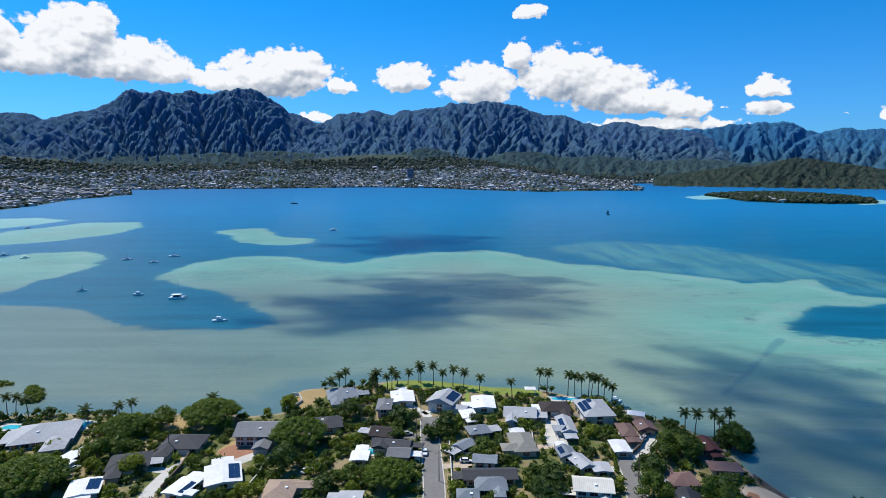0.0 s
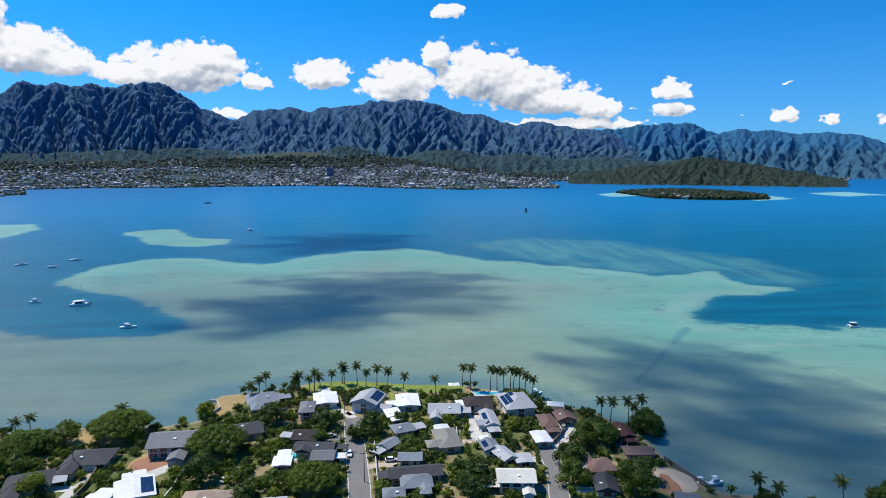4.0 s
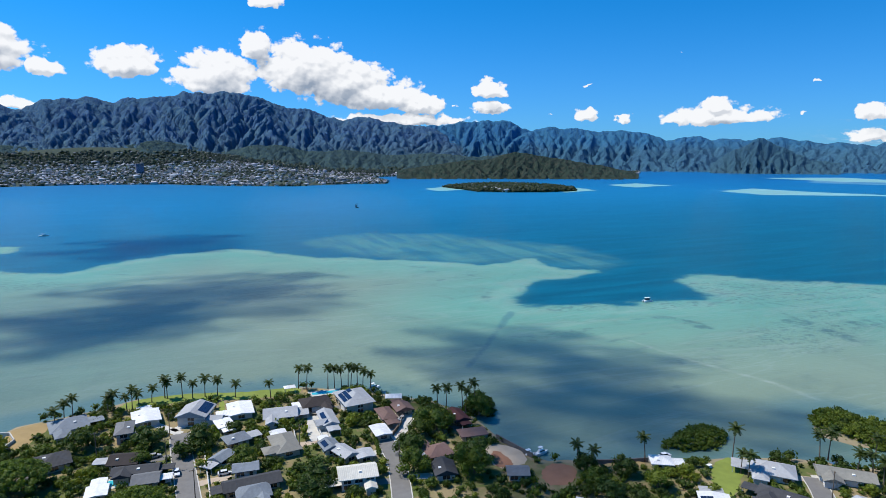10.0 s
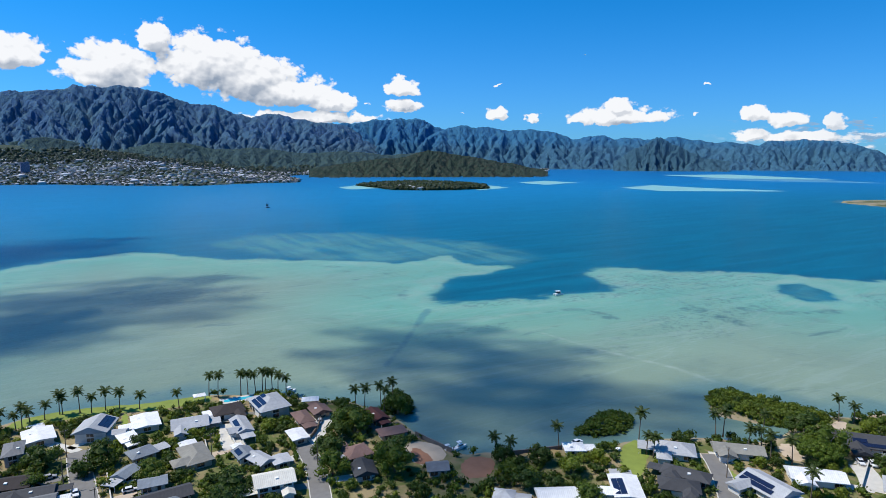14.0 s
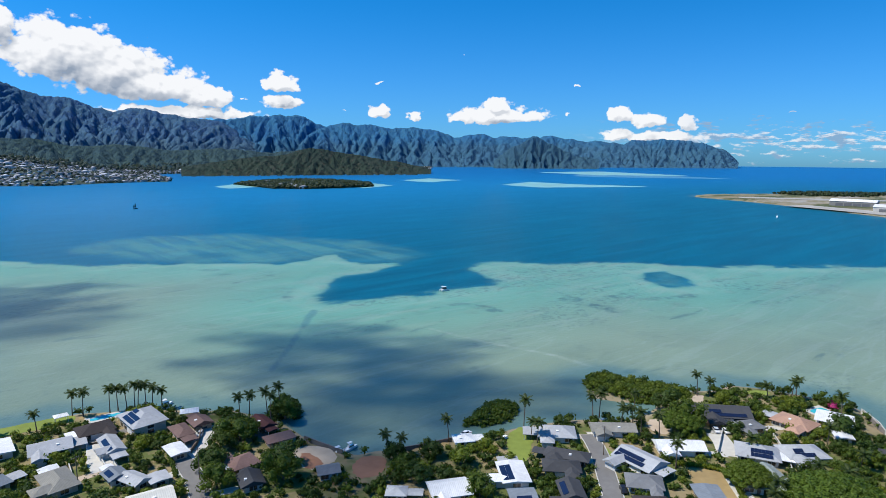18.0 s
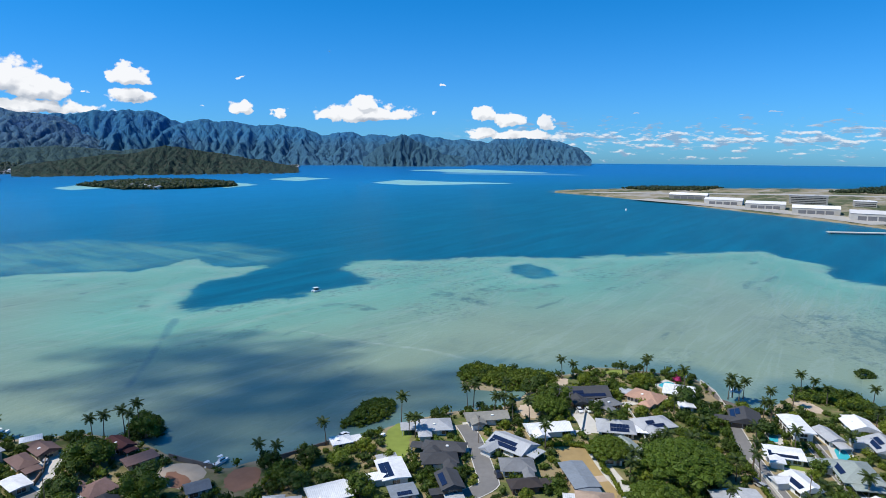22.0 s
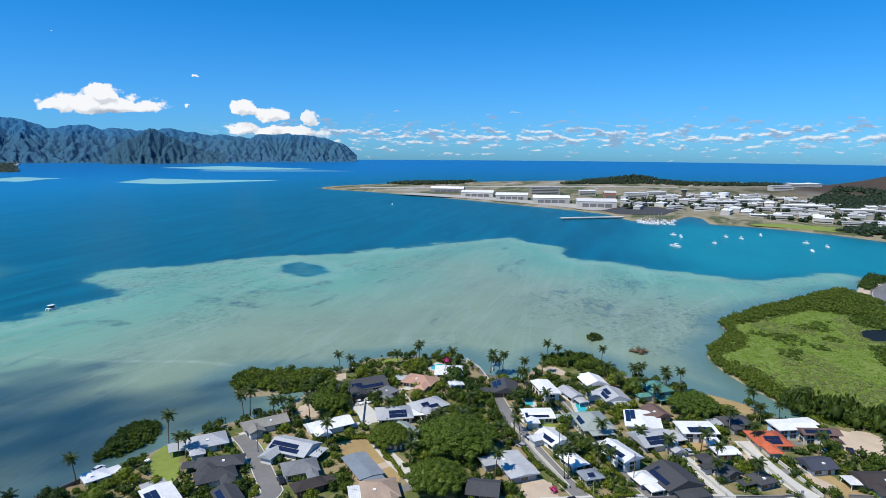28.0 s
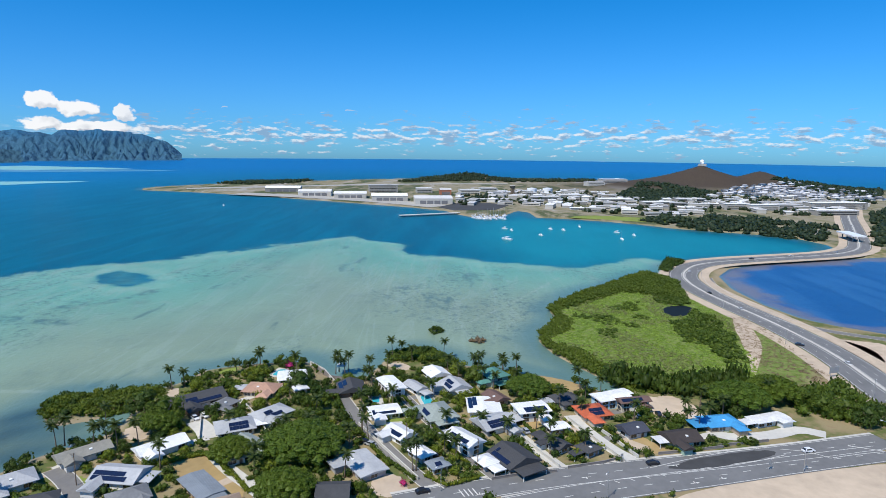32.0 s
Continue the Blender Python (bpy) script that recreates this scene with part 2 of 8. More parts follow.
def build_sky():
    """Clear blue sky with banks of fair-weather cumulus low over the land and the sea."""
    field = bpy.data.node_groups.new("cloud_field", "ShaderNodeTree")
    field.interface.new_socket("Place", in_out="INPUT", socket_type="NodeSocketVector")
    field.interface.new_socket("Field", in_out="OUTPUT", socket_type="NodeSocketFloat")
    field.interface.new_socket("Soft", in_out="OUTPUT", socket_type="NodeSocketFloat")
    gi, go = field.nodes.new("NodeGroupInput"), field.nodes.new("NodeGroupOutput")
    place = gi.outputs[0]
    wide = field.nodes.new("ShaderNodeTexNoise")
    wide.noise_dimensions = "2D"
    field.links.new(place, wide.inputs["Vector"])
    wide.inputs["Scale"].default_value, wide.inputs["Detail"].default_value = 0.9, 3.0
    stray = vec_node(field, "MULTIPLY", vec_node(field, "SUBTRACT", wide.outputs["Color"], (0.5, 0.5, 0.5)), (1.5, 0.7, 0.0))
    spot = vec_node(field, "ADD", place, stray)
    best = None
    for a, e, w, h in CLOUDS:
        away = vec_node(field, "SUBTRACT", spot, (a, e - 0.3 * h, 0.0))
        away = vec_node(field, "MULTIPLY", away, (1 / w, 1 / (1.3 * h), 0.0))
        # flat base, heaped top
        away = vec_node(field, "MAXIMUM", away, vec_node(field, "MULTIPLY", away, (-1.0, -1.9, 0.0)))
        d = vec_node(field, "LENGTH", away)
        if h < 0.9:
            # thin scraps
            d = math_node(field, "ADD", d, 0.76 if h < 0.45 else 0.12)
        best = d if best is None else math_node(field, "MINIMUM", best, d)
    place2 = vec_node(field, "MULTIPLY", place, (1.0, 1.35, 1.0))
    fine = noise_tex(field, place2, 2.2, 4.0, 0.5, 0.0, "2D")
    puffs = []
    for scale, smooth in ((0.7, 0.5), (1.7, 0.45), (4.0, 0.4)):
        vor = field.nodes.new("ShaderNodeTexVoronoi")
        vor.voronoi_dimensions, vor.feature = "2D", "SMOOTH_F1"
        field.links.new(vec_node(field, "ADD", vec_node(field, "ADD", place2, (scale * 3.1, 0.0, 0.0)), vec_node(field, "MULTIPLY", stray, (0.35, 0.35, 0.0))), vor.inputs["Vector"])
        vor.inputs["Scale"].default_value, vor.inputs["Smoothness"].default_value = scale, smooth
        puffs.append(math_node(field, "SUBTRACT", 0.42, math_node(field, "POWER", vor.outputs["Distance"], 1.6)))
    body = math_node(field, "MULTIPLY", math_node(field, "SUBTRACT", 0.94, best), 1.9)
    body = math_node(field, "MAXIMUM", body, -1.6)
    soft = math_node(field, "MULTIPLY_ADD", puffs[0], 0.9, body)
    soft = math_node(field, "MULTIPLY_ADD", puffs[1], 0.42, soft)
    edge = math_node(field, "MULTIPLY_ADD", fine, 0.5, -0.3)
    edge = math_node(field, "MULTIPLY_ADD", puffs[2], 0.16, edge)
    field.links.new(math_node(field, "ADD", soft, edge), go.inputs[0])
    field.links.new(math_node(field, "ADD", soft, math_node(field, "MULTIPLY", edge, 0.25)), go.inputs[1])

    world = bpy.data.worlds.new("sky")
    scene.world = world
    world.use_nodes = True
    nt = world.node_tree
    nodes, links = nodes_of(nt)
    sky = nodes.new("ShaderNodeTexSky")
    sky.sky_type, sky.sun_disc = "NISHITA", False
    sky.sun_elevation, sky.sun_rotation = radians(SUN_EL), radians(SUN_AZ)
    sky.altitude, sky.air_density, sky.dust_density, sky.ozone_density = 50, 1.0, 0.5, 3.0
    way = nodes.new("ShaderNodeTexCoord").outputs["Generated"]
    raised = vec_node(nt, "ADD", way, (0.0, 0.0, 0.022))
    links.new(raised, sky.inputs[0])
    xyz = nodes.new("ShaderNodeSeparateXYZ")
    links.new(way, xyz.inputs[0])
    az = math_node(nt, "DEGREES", math_node(nt, "ARCTAN2", xyz.outputs[0], xyz.outputs[1]))
    el = math_node(nt, "DEGREES", math_node(nt, "ARCSINE", xyz.outputs[2]))
    flat = nodes.new("ShaderNodeCombineXYZ")
    links.new(az, flat.inputs[0]), links.new(el, flat.inputs[1])
    here, above = nodes.new("ShaderNodeGroup"), nodes.new("ShaderNodeGroup")
    here.node_tree = above.node_tree = field
    links.new(flat.outputs[0], here.inputs[0])
    links.new(vec_node(nt, "ADD", flat.outputs[0], (-0.22, 0.42, 0.0)), above.inputs[0])
    high = nodes.new("ShaderNodeGroup")
    high.node_tree = field
    links.new(vec_node(nt, "ADD", flat.outputs[0], (-0.4, 1.5, 0.0)), high.inputs[0])
    cover = ramp(nt, here.outputs[0], -0.02, 0.34)
    relief = ramp(nt, math_node(nt, "SUBTRACT", above.outputs[1], here.outputs[1]), -0.5, 0.6, 0.0, 1.0, False)
    under = ramp(nt, high.outputs[1], 0.1, 2.2, 0.0, 1.0, False)
    shade = math_node(nt, "ADD", math_node(nt, "MULTIPLY", relief, 0.55), math_node(nt, "MULTIPLY", under, 0.6), clamp=True)
    cloud = mix(nt, ramp(nt, shade, 0.22, 1.0, 0.0, 1.0, False), (1.08, 1.09, 1.11), (0.33, 0.40, 0.51))
    bank = lambda v: noise_tex(nt, vec_node(nt, "MULTIPLY", v, (0.55, 2.0, 0.0)), 1.0, 7.0, 0.62, 0.0, "2D")
    low, over = bank(flat.outputs[0]), bank(vec_node(nt, "ADD", flat.outputs[0], (-0.1, 0.22, 0.0)))
    drop = math_node(nt, "MULTIPLY", math_node(nt, "ABSOLUTE", math_node(nt, "SUBTRACT", el, 0.95)), 0.10)
    low = ramp(nt, math_node(nt, "SUBTRACT", low, drop), 0.42, 0.57)
    low = math_node(nt, "MULTIPLY", low, ramp(nt, az, 52.0, 64.0, 0.0, 0.8))
    bank_tone = mix(nt, ramp(nt, over, 0.42, 0.60), (1.0, 1.02, 1.06), (0.30, 0.46, 0.68))
    bank_tone = mix(nt, ramp(nt, el, 1.3, 2.4, 0.0, 0.9), bank_tone, (0.34, 0.48, 0.68))
    tint = mix(nt, ramp(nt, el, -1.0, 16.0), (0.31, 0.84, 1.55), (0.05, 0.80, 1.46))
    blue = mix(nt, 1.0, sky.outputs[0], tint, "MULTIPLY")
    glow = lambda c: vec_node(nt, "MULTIPLY", c, (CLOUD_GLOW, CLOUD_GLOW, CLOUD_GLOW))
    veiled = mix(nt, low, blue, glow(bank_tone))
    thin = math_node(nt, "MULTIPLY", cover, ramp(nt, az, 60.0, 72.0, 0.97, 0.7))
    lit = glow(mix(nt, ramp(nt, az, 60.0, 72.0, 0.0, 0.75), cloud, (0.42, 0.56, 0.76)))
    out, bg = nodes.new("ShaderNodeOutputWorld"), nodes.new("ShaderNodeBackground")
    links.new(mix(nt, thin, veiled, lit), bg.inputs[0])
    bg.inputs[1].default_value = SKY_STRENGTH
    links.new(bg.outputs[0], out.inputs[0])


SKY_STRENGTH, CLOUD_GLOW = 0.10, 8.8
build_sky()
sun = new("sun", bpy.data.lights.new("sun", "SUN"))
sun.data.energy, sun.data.angle, sun.data.color = 5.0, radians(0.6), (1.0, 0.95, 0.87)
sun_way = Vector((math.sin(radians(SUN_AZ)) * math.cos(radians(SUN_EL)), math.cos(radians(SUN_AZ)) * math.cos(radians(SUN_EL)), math.sin(radians(SUN_EL))))
sun.matrix_world = look(sun_way * 900, (0, 0, 0))
scene.view_settings.exposure = 0.0

# ---- materials ----


def material(name, rough=0.8, metal=0.0, spec=0.3):
    m = bpy.data.materials.new(name)
    m.use_nodes = True
    nt = m.node_tree
    p = nt.nodes["Principled BSDF"]
    p.inputs["Roughness"].default_value, p.inputs["Metallic"].default_value = rough, metal
    p.inputs["Specular IOR Level"].default_value = spec
    return m, nt, p


def bump(nt, p, height, strength=0.4, distance=0.1):
    b = nt.nodes.new("ShaderNodeBump")
    b.inputs["Strength"].default_value, b.inputs["Distance"].default_value = strength, distance
    nt.links.new(height, b.inputs["Height"])
    nt.links.new(b.outputs[0], p.inputs["Normal"])


def where(nt, object_space=False):
    if object_space:
        return nt.nodes.new("ShaderNodeTexCoord").outputs["Object"]
    return nt.nodes.new("ShaderNodeNewGeometry").outputs["Position"]


def plain(name, colour, rough=0.8, metal=0.0, grain=1.5, vary=0.25, relief=0.0, each=0.0, spec=0.3):
    """A surface with two scales of stain and an optional random tone for each object."""
    m, nt, p = material(name, rough, metal, spec)
    pos = where(nt)
    a, b = noise_tex(nt, pos, grain, 5), noise_tex(nt, pos, grain * 0.13, 3)
    tone = math_node(nt, "ADD", math_node(nt, "MULTIPLY_ADD", a, vary, 1 - vary * 0.75), math_node(nt, "MULTIPLY_ADD", b, vary, -vary * 0.25))
    if each:
        r = nt.nodes.new("ShaderNodeObjectInfo").outputs["Random"]
        tone = math_node(nt, "MULTIPLY", tone, math_node(nt, "MULTIPLY_ADD", r, each, 1 - each / 2))
    nt.links.new(vec_node(nt, "MULTIPLY", colour_of(nt, colour), tone_vec(nt, tone)), p.inputs["Base Color"])
    if relief:
        bump(nt, p, a, 0.5, relief)
    return m


def attr(nt, name):
    n = nt.nodes.new("ShaderNodeAttribute")
    n.attribute_name = name
    return n.outputs["Fac"]


def water_material():
    """Bay water over reef flats: sand and rubble show pale where it is shallow, deep blue elsewhere."""
    m, nt, p = material("bay_water", 0.36, 0, 0.5)
    p.inputs["IOR"].default_value = 1.33
    pos = where(nt)
    wob = math_node(nt, "MULTIPLY_ADD", noise_tex(nt, pos, 0.016, 9, 0.66, 0.6), 52.0, -26.0)
    reef = math_node(nt, "ADD", attr(nt, "reef"), wob)
    shallow = math_node(nt, "ADD", math_node(nt, "MULTIPLY", ramp(nt, reef, -3.0, 3.5), 0.7), math_node(nt, "MULTIPLY", ramp(nt, reef, -12.0, 16.0), 0.3))
    inner = ramp(nt, attr(nt, "reef"), -5.0, 165.0)
    ripple = noise_tex(nt, pos, 0.03, 8, 0.65, 1.2)
    mottle = noise_tex(nt, pos, 0.11, 6, 0.7)
    streak = nt.nodes.new("ShaderNodeMapping")
    streak.inputs["Rotation"].default_value = (0, 0, radians(28))
    streak.inputs["Scale"].default_value = (0.006, 0.05, 0.03)
    nt.links.new(pos, streak.inputs[0])
    lines = noise_tex(nt, streak.outputs[0], 1.0, 6, 0.6, 0.6)
    bars = nt.nodes.new("ShaderNodeMapping")
    bars.inputs["Rotation"].default_value = (0, 0, radians(-38))
    bars.inputs["Scale"].default_value = (0.045, 0.007, 0.03)
    nt.links.new(pos, bars.inputs[0])
    ridged = noise_tex(nt, bars.outputs[0], 1.0, 5, 0.6, 0.8)
    mid = math_node(nt, "MULTIPLY", ramp(nt, math_node(nt, "ADD", attr(nt, "mid"), wob), -12.0, 30.0), ramp(nt, ridged, 0.36, 0.62, 0.16, 0.52))
    chop = noise_tex(nt, vec_node(nt, "MULTIPLY", pos, (0.012, 0.022, 0.02)), 1.0, 8, 0.6, 0.6)
    deep = mix(nt, ramp(nt, lines, 0.35, 0.7), (0.001, 0.072, 0.108), (0.001, 0.108, 0.158))
    sand = mix(nt, inner, (0.118, 0.300, 0.212), (0.188, 0.250, 0.168))
    crest = math_node(nt, "MULTIPLY", ramp(nt, reef, -2.0, 6.0), ramp(nt, reef, 34.0, 8.0))
    sand = mix(nt, math_node(nt, "MULTIPLY", crest, ramp(nt, ripple, 0.35, 0.65, 0.15, 0.9)), sand, (0.205, 0.345, 0.255))
    sand = mix(nt, math_node(nt, "MULTIPLY", ramp(nt, ripple, 0.50, 0.74), 0.45), sand, (0.118, 0.172, 0.125))
    sand = mix(nt, math_node(nt, "MULTIPLY", ramp(nt, lines, 0.55, 0.75), 0.45), sand, (0.230, 0.300, 0.212))
    zone = ramp(nt, noise_tex(nt, vec_node(nt, "MULTIPLY", pos, (0.004, 0.009, 0.01)), 1.0, 5, 0.6, 1.0), 0.50, 0.60)
    rubble = math_node(nt, "MULTIPLY", ramp(nt, mottle, 0.53, 0.63), zone)
    sand = mix(nt, math_node(nt, "MULTIPLY", rubble, 0.5), sand, (0.05, 0.098, 0.092))
    dots = math_node(nt, "MULTIPLY", ramp(nt, noise_tex(nt, pos, 0.27, 6, 0.78), 0.51, 0.61), zone)
    sand = mix(nt, math_node(nt, "MULTIPLY", dots, 0.6), sand, (0.045, 0.083, 0.076))
    beds = math_node(nt, "MULTIPLY", ramp(nt, noise_tex(nt, vec_node(nt, "MULTIPLY", pos, (0.013, 0.030, 0.02)), 1.0, 7, 0.66, 1.0), 0.60, 0.68), ramp(nt, attr(nt, "reef"), 12.0, 60.0))
    sand = mix(nt, math_node(nt, "MULTIPLY", beds, 0.6), sand, (0.055, 0.110, 0.100))
    vein = ramp(nt, math_node(nt, "ABSOLUTE", math_node(nt, "SUBTRACT", noise_tex(nt, streak.outputs[0], 0.7, 5, 0.6, 1.2), 0.5)), 0.03, 0.0)
    sand = mix(nt, math_node(nt, "MULTIPLY", vein, 0.24), sand, (0.27, 0.34, 0.285))
    east = nt.nodes.new("ShaderNodeSeparateXYZ")
    nt.links.new(pos, east.inputs[0])
    # silt, and thin cloud shade put into the colour, grey the western flats
    silt_and_shade = math_node(nt, "MULTIPLY", ramp(nt, math_node(nt, "ADD", east.outputs[0], math_node(nt, "MULTIPLY", wob, 3.0)), 170.0, -170.0), ramp(nt, east.outputs[1], 620.0, 460.0, 0.0, 0.85))
    sand = mix(nt, silt_and_shade, sand, mix(nt, ramp(nt, lines, 0.35, 0.65), (0.098, 0.132, 0.100), (0.130, 0.166, 0.126)))
    # northern deep water brightened in colour for the bright sky it reflects
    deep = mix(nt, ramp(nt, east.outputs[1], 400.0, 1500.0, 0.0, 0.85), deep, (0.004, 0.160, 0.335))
    # deep water turns bluer with distance from the origin
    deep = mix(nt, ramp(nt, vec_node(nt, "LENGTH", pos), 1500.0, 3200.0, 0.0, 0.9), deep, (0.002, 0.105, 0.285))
    grown_bed = ramp(nt, math_node(nt, "ADD", attr(nt, "weed"), math_node(nt, "MULTIPLY", wob, 0.8)), 3.5, -2.0)
    sand = mix(nt, math_node(nt, "MULTIPLY", grown_bed, ramp(nt, mottle, 0.42, 0.58, 0.08, 0.62)), sand, (0.040, 0.095, 0.092))
    wake = ramp(nt, math_node(nt, "ADD", attr(nt, "track"), math_node(nt, "MULTIPLY", wob, 0.06)), 2.4, 0.4)
    sand = mix(nt, math_node(nt, "MULTIPLY", wake, ramp(nt, mottle, 0.4, 0.6, 0.2, 0.6)), sand, (0.29, 0.35, 0.28))
    # sand turns paler and bluer with distance from the origin
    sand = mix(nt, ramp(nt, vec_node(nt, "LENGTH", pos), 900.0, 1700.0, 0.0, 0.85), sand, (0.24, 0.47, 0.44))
    deep = mix(nt, ramp(nt, math_node(nt, "ADD", attr(nt, "harbour"), wob), -60.0, 60.0, 0.0, 0.85), deep, (0.006, 0.185, 0.215))
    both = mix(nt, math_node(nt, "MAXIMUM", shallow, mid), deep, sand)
    cut = ramp(nt, math_node(nt, "ADD", attr(nt, "channel"), math_node(nt, "MULTIPLY", wob, 0.22)), 3.0, 0.2)
    both = mix(nt, math_node(nt, "MULTIPLY", cut, 0.42), both, (0.03, 0.10, 0.14))
    edge = ramp(nt, math_node(nt, "ADD", attr(nt, "shore"), math_node(nt, "MULTIPLY", wob, 0.5)), 24.0, 5.0)
    both = mix(nt, math_node(nt, "MULTIPLY", edge, 0.60), both, (0.038, 0.118, 0.135))
    pond = ramp(nt, attr(nt, "pond"), -2.0, 6.0)
    both = mix(nt, pond, both, mix(nt, ramp(nt, lines, 0.4, 0.6), (0.012, 0.070, 0.20), (0.022, 0.095, 0.235)))
    mud = math_node(nt, "ADD", attr(nt, "pond"), math_node(nt, "MULTIPLY", wob, 1.6))
    both = mix(nt, math_node(nt, "MULTIPLY", pond, ramp(nt, mud, 22.0, 4.0, 0.0, 0.75)), both, (0.17, 0.15, 0.145))
    both = vec_node(nt, "MULTIPLY", both, tone_vec(nt, ramp(nt, chop, 0.3, 0.7, 0.98, 1.16, False)))
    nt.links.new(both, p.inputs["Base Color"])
    wave = math_node(nt, "ADD", noise_tex(nt, pos, 0.35, 3, 0.6, 0.5), math_node(nt, "MULTIPLY", noise_tex(nt, pos, 1.6, 2), 0.3))
    bump(nt, p, wave, 0.4, 0.45)
    return m


def ground_material():
    m, nt, p = material("ground", 0.95, 0, 0.1)
    pos = where(nt)
    a, b, c = noise_tex(nt, pos, 0.05, 5), noise_tex(nt, pos, 0.4, 5), noise_tex(nt, pos, 3.0, 3)
    grass = mix(nt, ramp(nt, a, 0.42, 0.58), (0.105, 0.130, 0.036), (0.30, 0.24, 0.13))
    grass = mix(nt, math_node(nt, "MULTIPLY", ramp(nt, b, 0.5, 0.7), 0.6), grass, (0.27, 0.19, 0.11))
    wide = noise_tex(nt, vec_node(nt, "MULTIPLY", pos, (0.006, 0.014, 0.01)), 1.0, 7, 0.62, 0.8)
    field = mix(nt, ramp(nt, a, 0.4, 0.65), (0.29, 0.25, 0.175), (0.20, 0.185, 0.095))
    field = mix(nt, ramp(nt, wide, 0.50, 0.58), field, (0.075, 0.095, 0.040))
    field = mix(nt, ramp(nt, wide, 0.44, 0.36), field, (0.36, 0.335, 0.29))
    field = mix(nt, math_node(nt, "MULTIPLY", ramp(nt, b, 0.55, 0.65), 0.5), field, (0.27, 0.24, 0.19))
    # far woodland ground in greyed blue-green tones
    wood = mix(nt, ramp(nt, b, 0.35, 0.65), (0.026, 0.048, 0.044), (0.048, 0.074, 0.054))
    wood = mix(nt, ramp(nt, a, 0.55, 0.7), wood, (0.10, 0.115, 0.065))
    col = mix(nt, attr(nt, "base_land"), grass, field)
    col = mix(nt, attr(nt, "far_land"), col, wood)
    marsh = mix(nt, ramp(nt, b, 0.35, 0.65), (0.11, 0.18, 0.022), (0.21, 0.25, 0.07))
    col = mix(nt, attr(nt, "marsh"), col, marsh)
    hill = mix(nt, ramp(nt, b, 0.4, 0.7), (0.045, 0.032, 0.028), (0.085, 0.066, 0.045))
    col = mix(nt, attr(nt, "hill"), col, hill)
    col = mix(nt, math_node(nt, "MULTIPLY", c, 0.3), col, (0.10, 0.09, 0.06))
    sandy = ramp(nt, attr(nt, "shore_in"), 9.0, 1.0)
    col = mix(nt, math_node(nt, "MULTIPLY", sandy, 0.7), col, (0.34, 0.27, 0.18))
    nt.links.new(col, p.inputs["Base Color"])
    bump(nt, p, b, 0.6, 0.3)
    return m


# default wood is the greener lower forest with haze blue mixed in
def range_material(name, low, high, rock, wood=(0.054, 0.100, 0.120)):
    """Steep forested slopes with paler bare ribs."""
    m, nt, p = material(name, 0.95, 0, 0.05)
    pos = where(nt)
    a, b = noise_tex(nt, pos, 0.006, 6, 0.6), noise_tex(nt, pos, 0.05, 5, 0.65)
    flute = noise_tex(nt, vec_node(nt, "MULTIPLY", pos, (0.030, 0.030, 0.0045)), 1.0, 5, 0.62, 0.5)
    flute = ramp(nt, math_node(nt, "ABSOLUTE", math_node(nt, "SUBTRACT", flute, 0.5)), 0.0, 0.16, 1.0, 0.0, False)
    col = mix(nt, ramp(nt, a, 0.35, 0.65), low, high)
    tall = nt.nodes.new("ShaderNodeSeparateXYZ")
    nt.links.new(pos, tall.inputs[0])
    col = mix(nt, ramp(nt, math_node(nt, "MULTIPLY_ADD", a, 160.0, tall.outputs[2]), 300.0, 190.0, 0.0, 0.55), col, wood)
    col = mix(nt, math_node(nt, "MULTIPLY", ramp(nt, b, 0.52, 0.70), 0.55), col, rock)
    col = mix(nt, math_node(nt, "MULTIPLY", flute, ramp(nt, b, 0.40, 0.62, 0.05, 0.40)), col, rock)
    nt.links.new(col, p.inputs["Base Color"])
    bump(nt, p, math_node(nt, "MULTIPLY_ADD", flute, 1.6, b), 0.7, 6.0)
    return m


M_WATER, M_GROUND = water_material(), ground_material()
# the next four forests carry the blue of distance haze in their colours
M_RANGE = range_material("hazed_range_forest", (0.046, 0.110, 0.228), (0.056, 0.132, 0.218), (0.110, 0.180, 0.200))
M_RANGE_FAR = range_material("hazed_far_range_forest", (0.028, 0.126, 0.275), (0.036, 0.146, 0.270), (0.070, 0.180, 0.250))
M_FOOT = range_material("hazed_foothill_forest", (0.020, 0.046, 0.058), (0.030, 0.062, 0.060), (0.076, 0.112, 0.080))
M_CONE = range_material("hazed_cone_forest", (0.022, 0.092, 0.180), (0.030, 0.108, 0.178), (0.056, 0.135, 0.17))
M_OLIVE = range_material("dry_hill_scrub", (0.022, 0.042, 0.038), (0.034, 0.056, 0.042), (0.078, 0.074, 0.060), (0.030, 0.052, 0.040))

# ---- plan arithmetic ----


def inside_distance(poly, x, y):
    """Distance to the outline of a plan polygon, positive inside."""
    best, odd = np.full(x.shape, 1e9), np.zeros(x.shape, bool)
    for (x0, y0), (x1, y1) in zip(poly, poly[1:] + poly[:1]):
        ex, ey = x1 - x0, y1 - y0
        u = np.clip(((x - x0) * ex + (y - y0) * ey) / (ex * ex + ey * ey + 1e-9), 0, 1)
        best = np.minimum(best, (x - x0 - u * ex) ** 2 + (y - y0 - u * ey) ** 2)
        if ey:
            odd ^= ((y0 > y) != (y1 > y)) & (x < ex * (y - y0) / ey + x0)
    return np.where(odd, 1, -1) * np.sqrt(best)


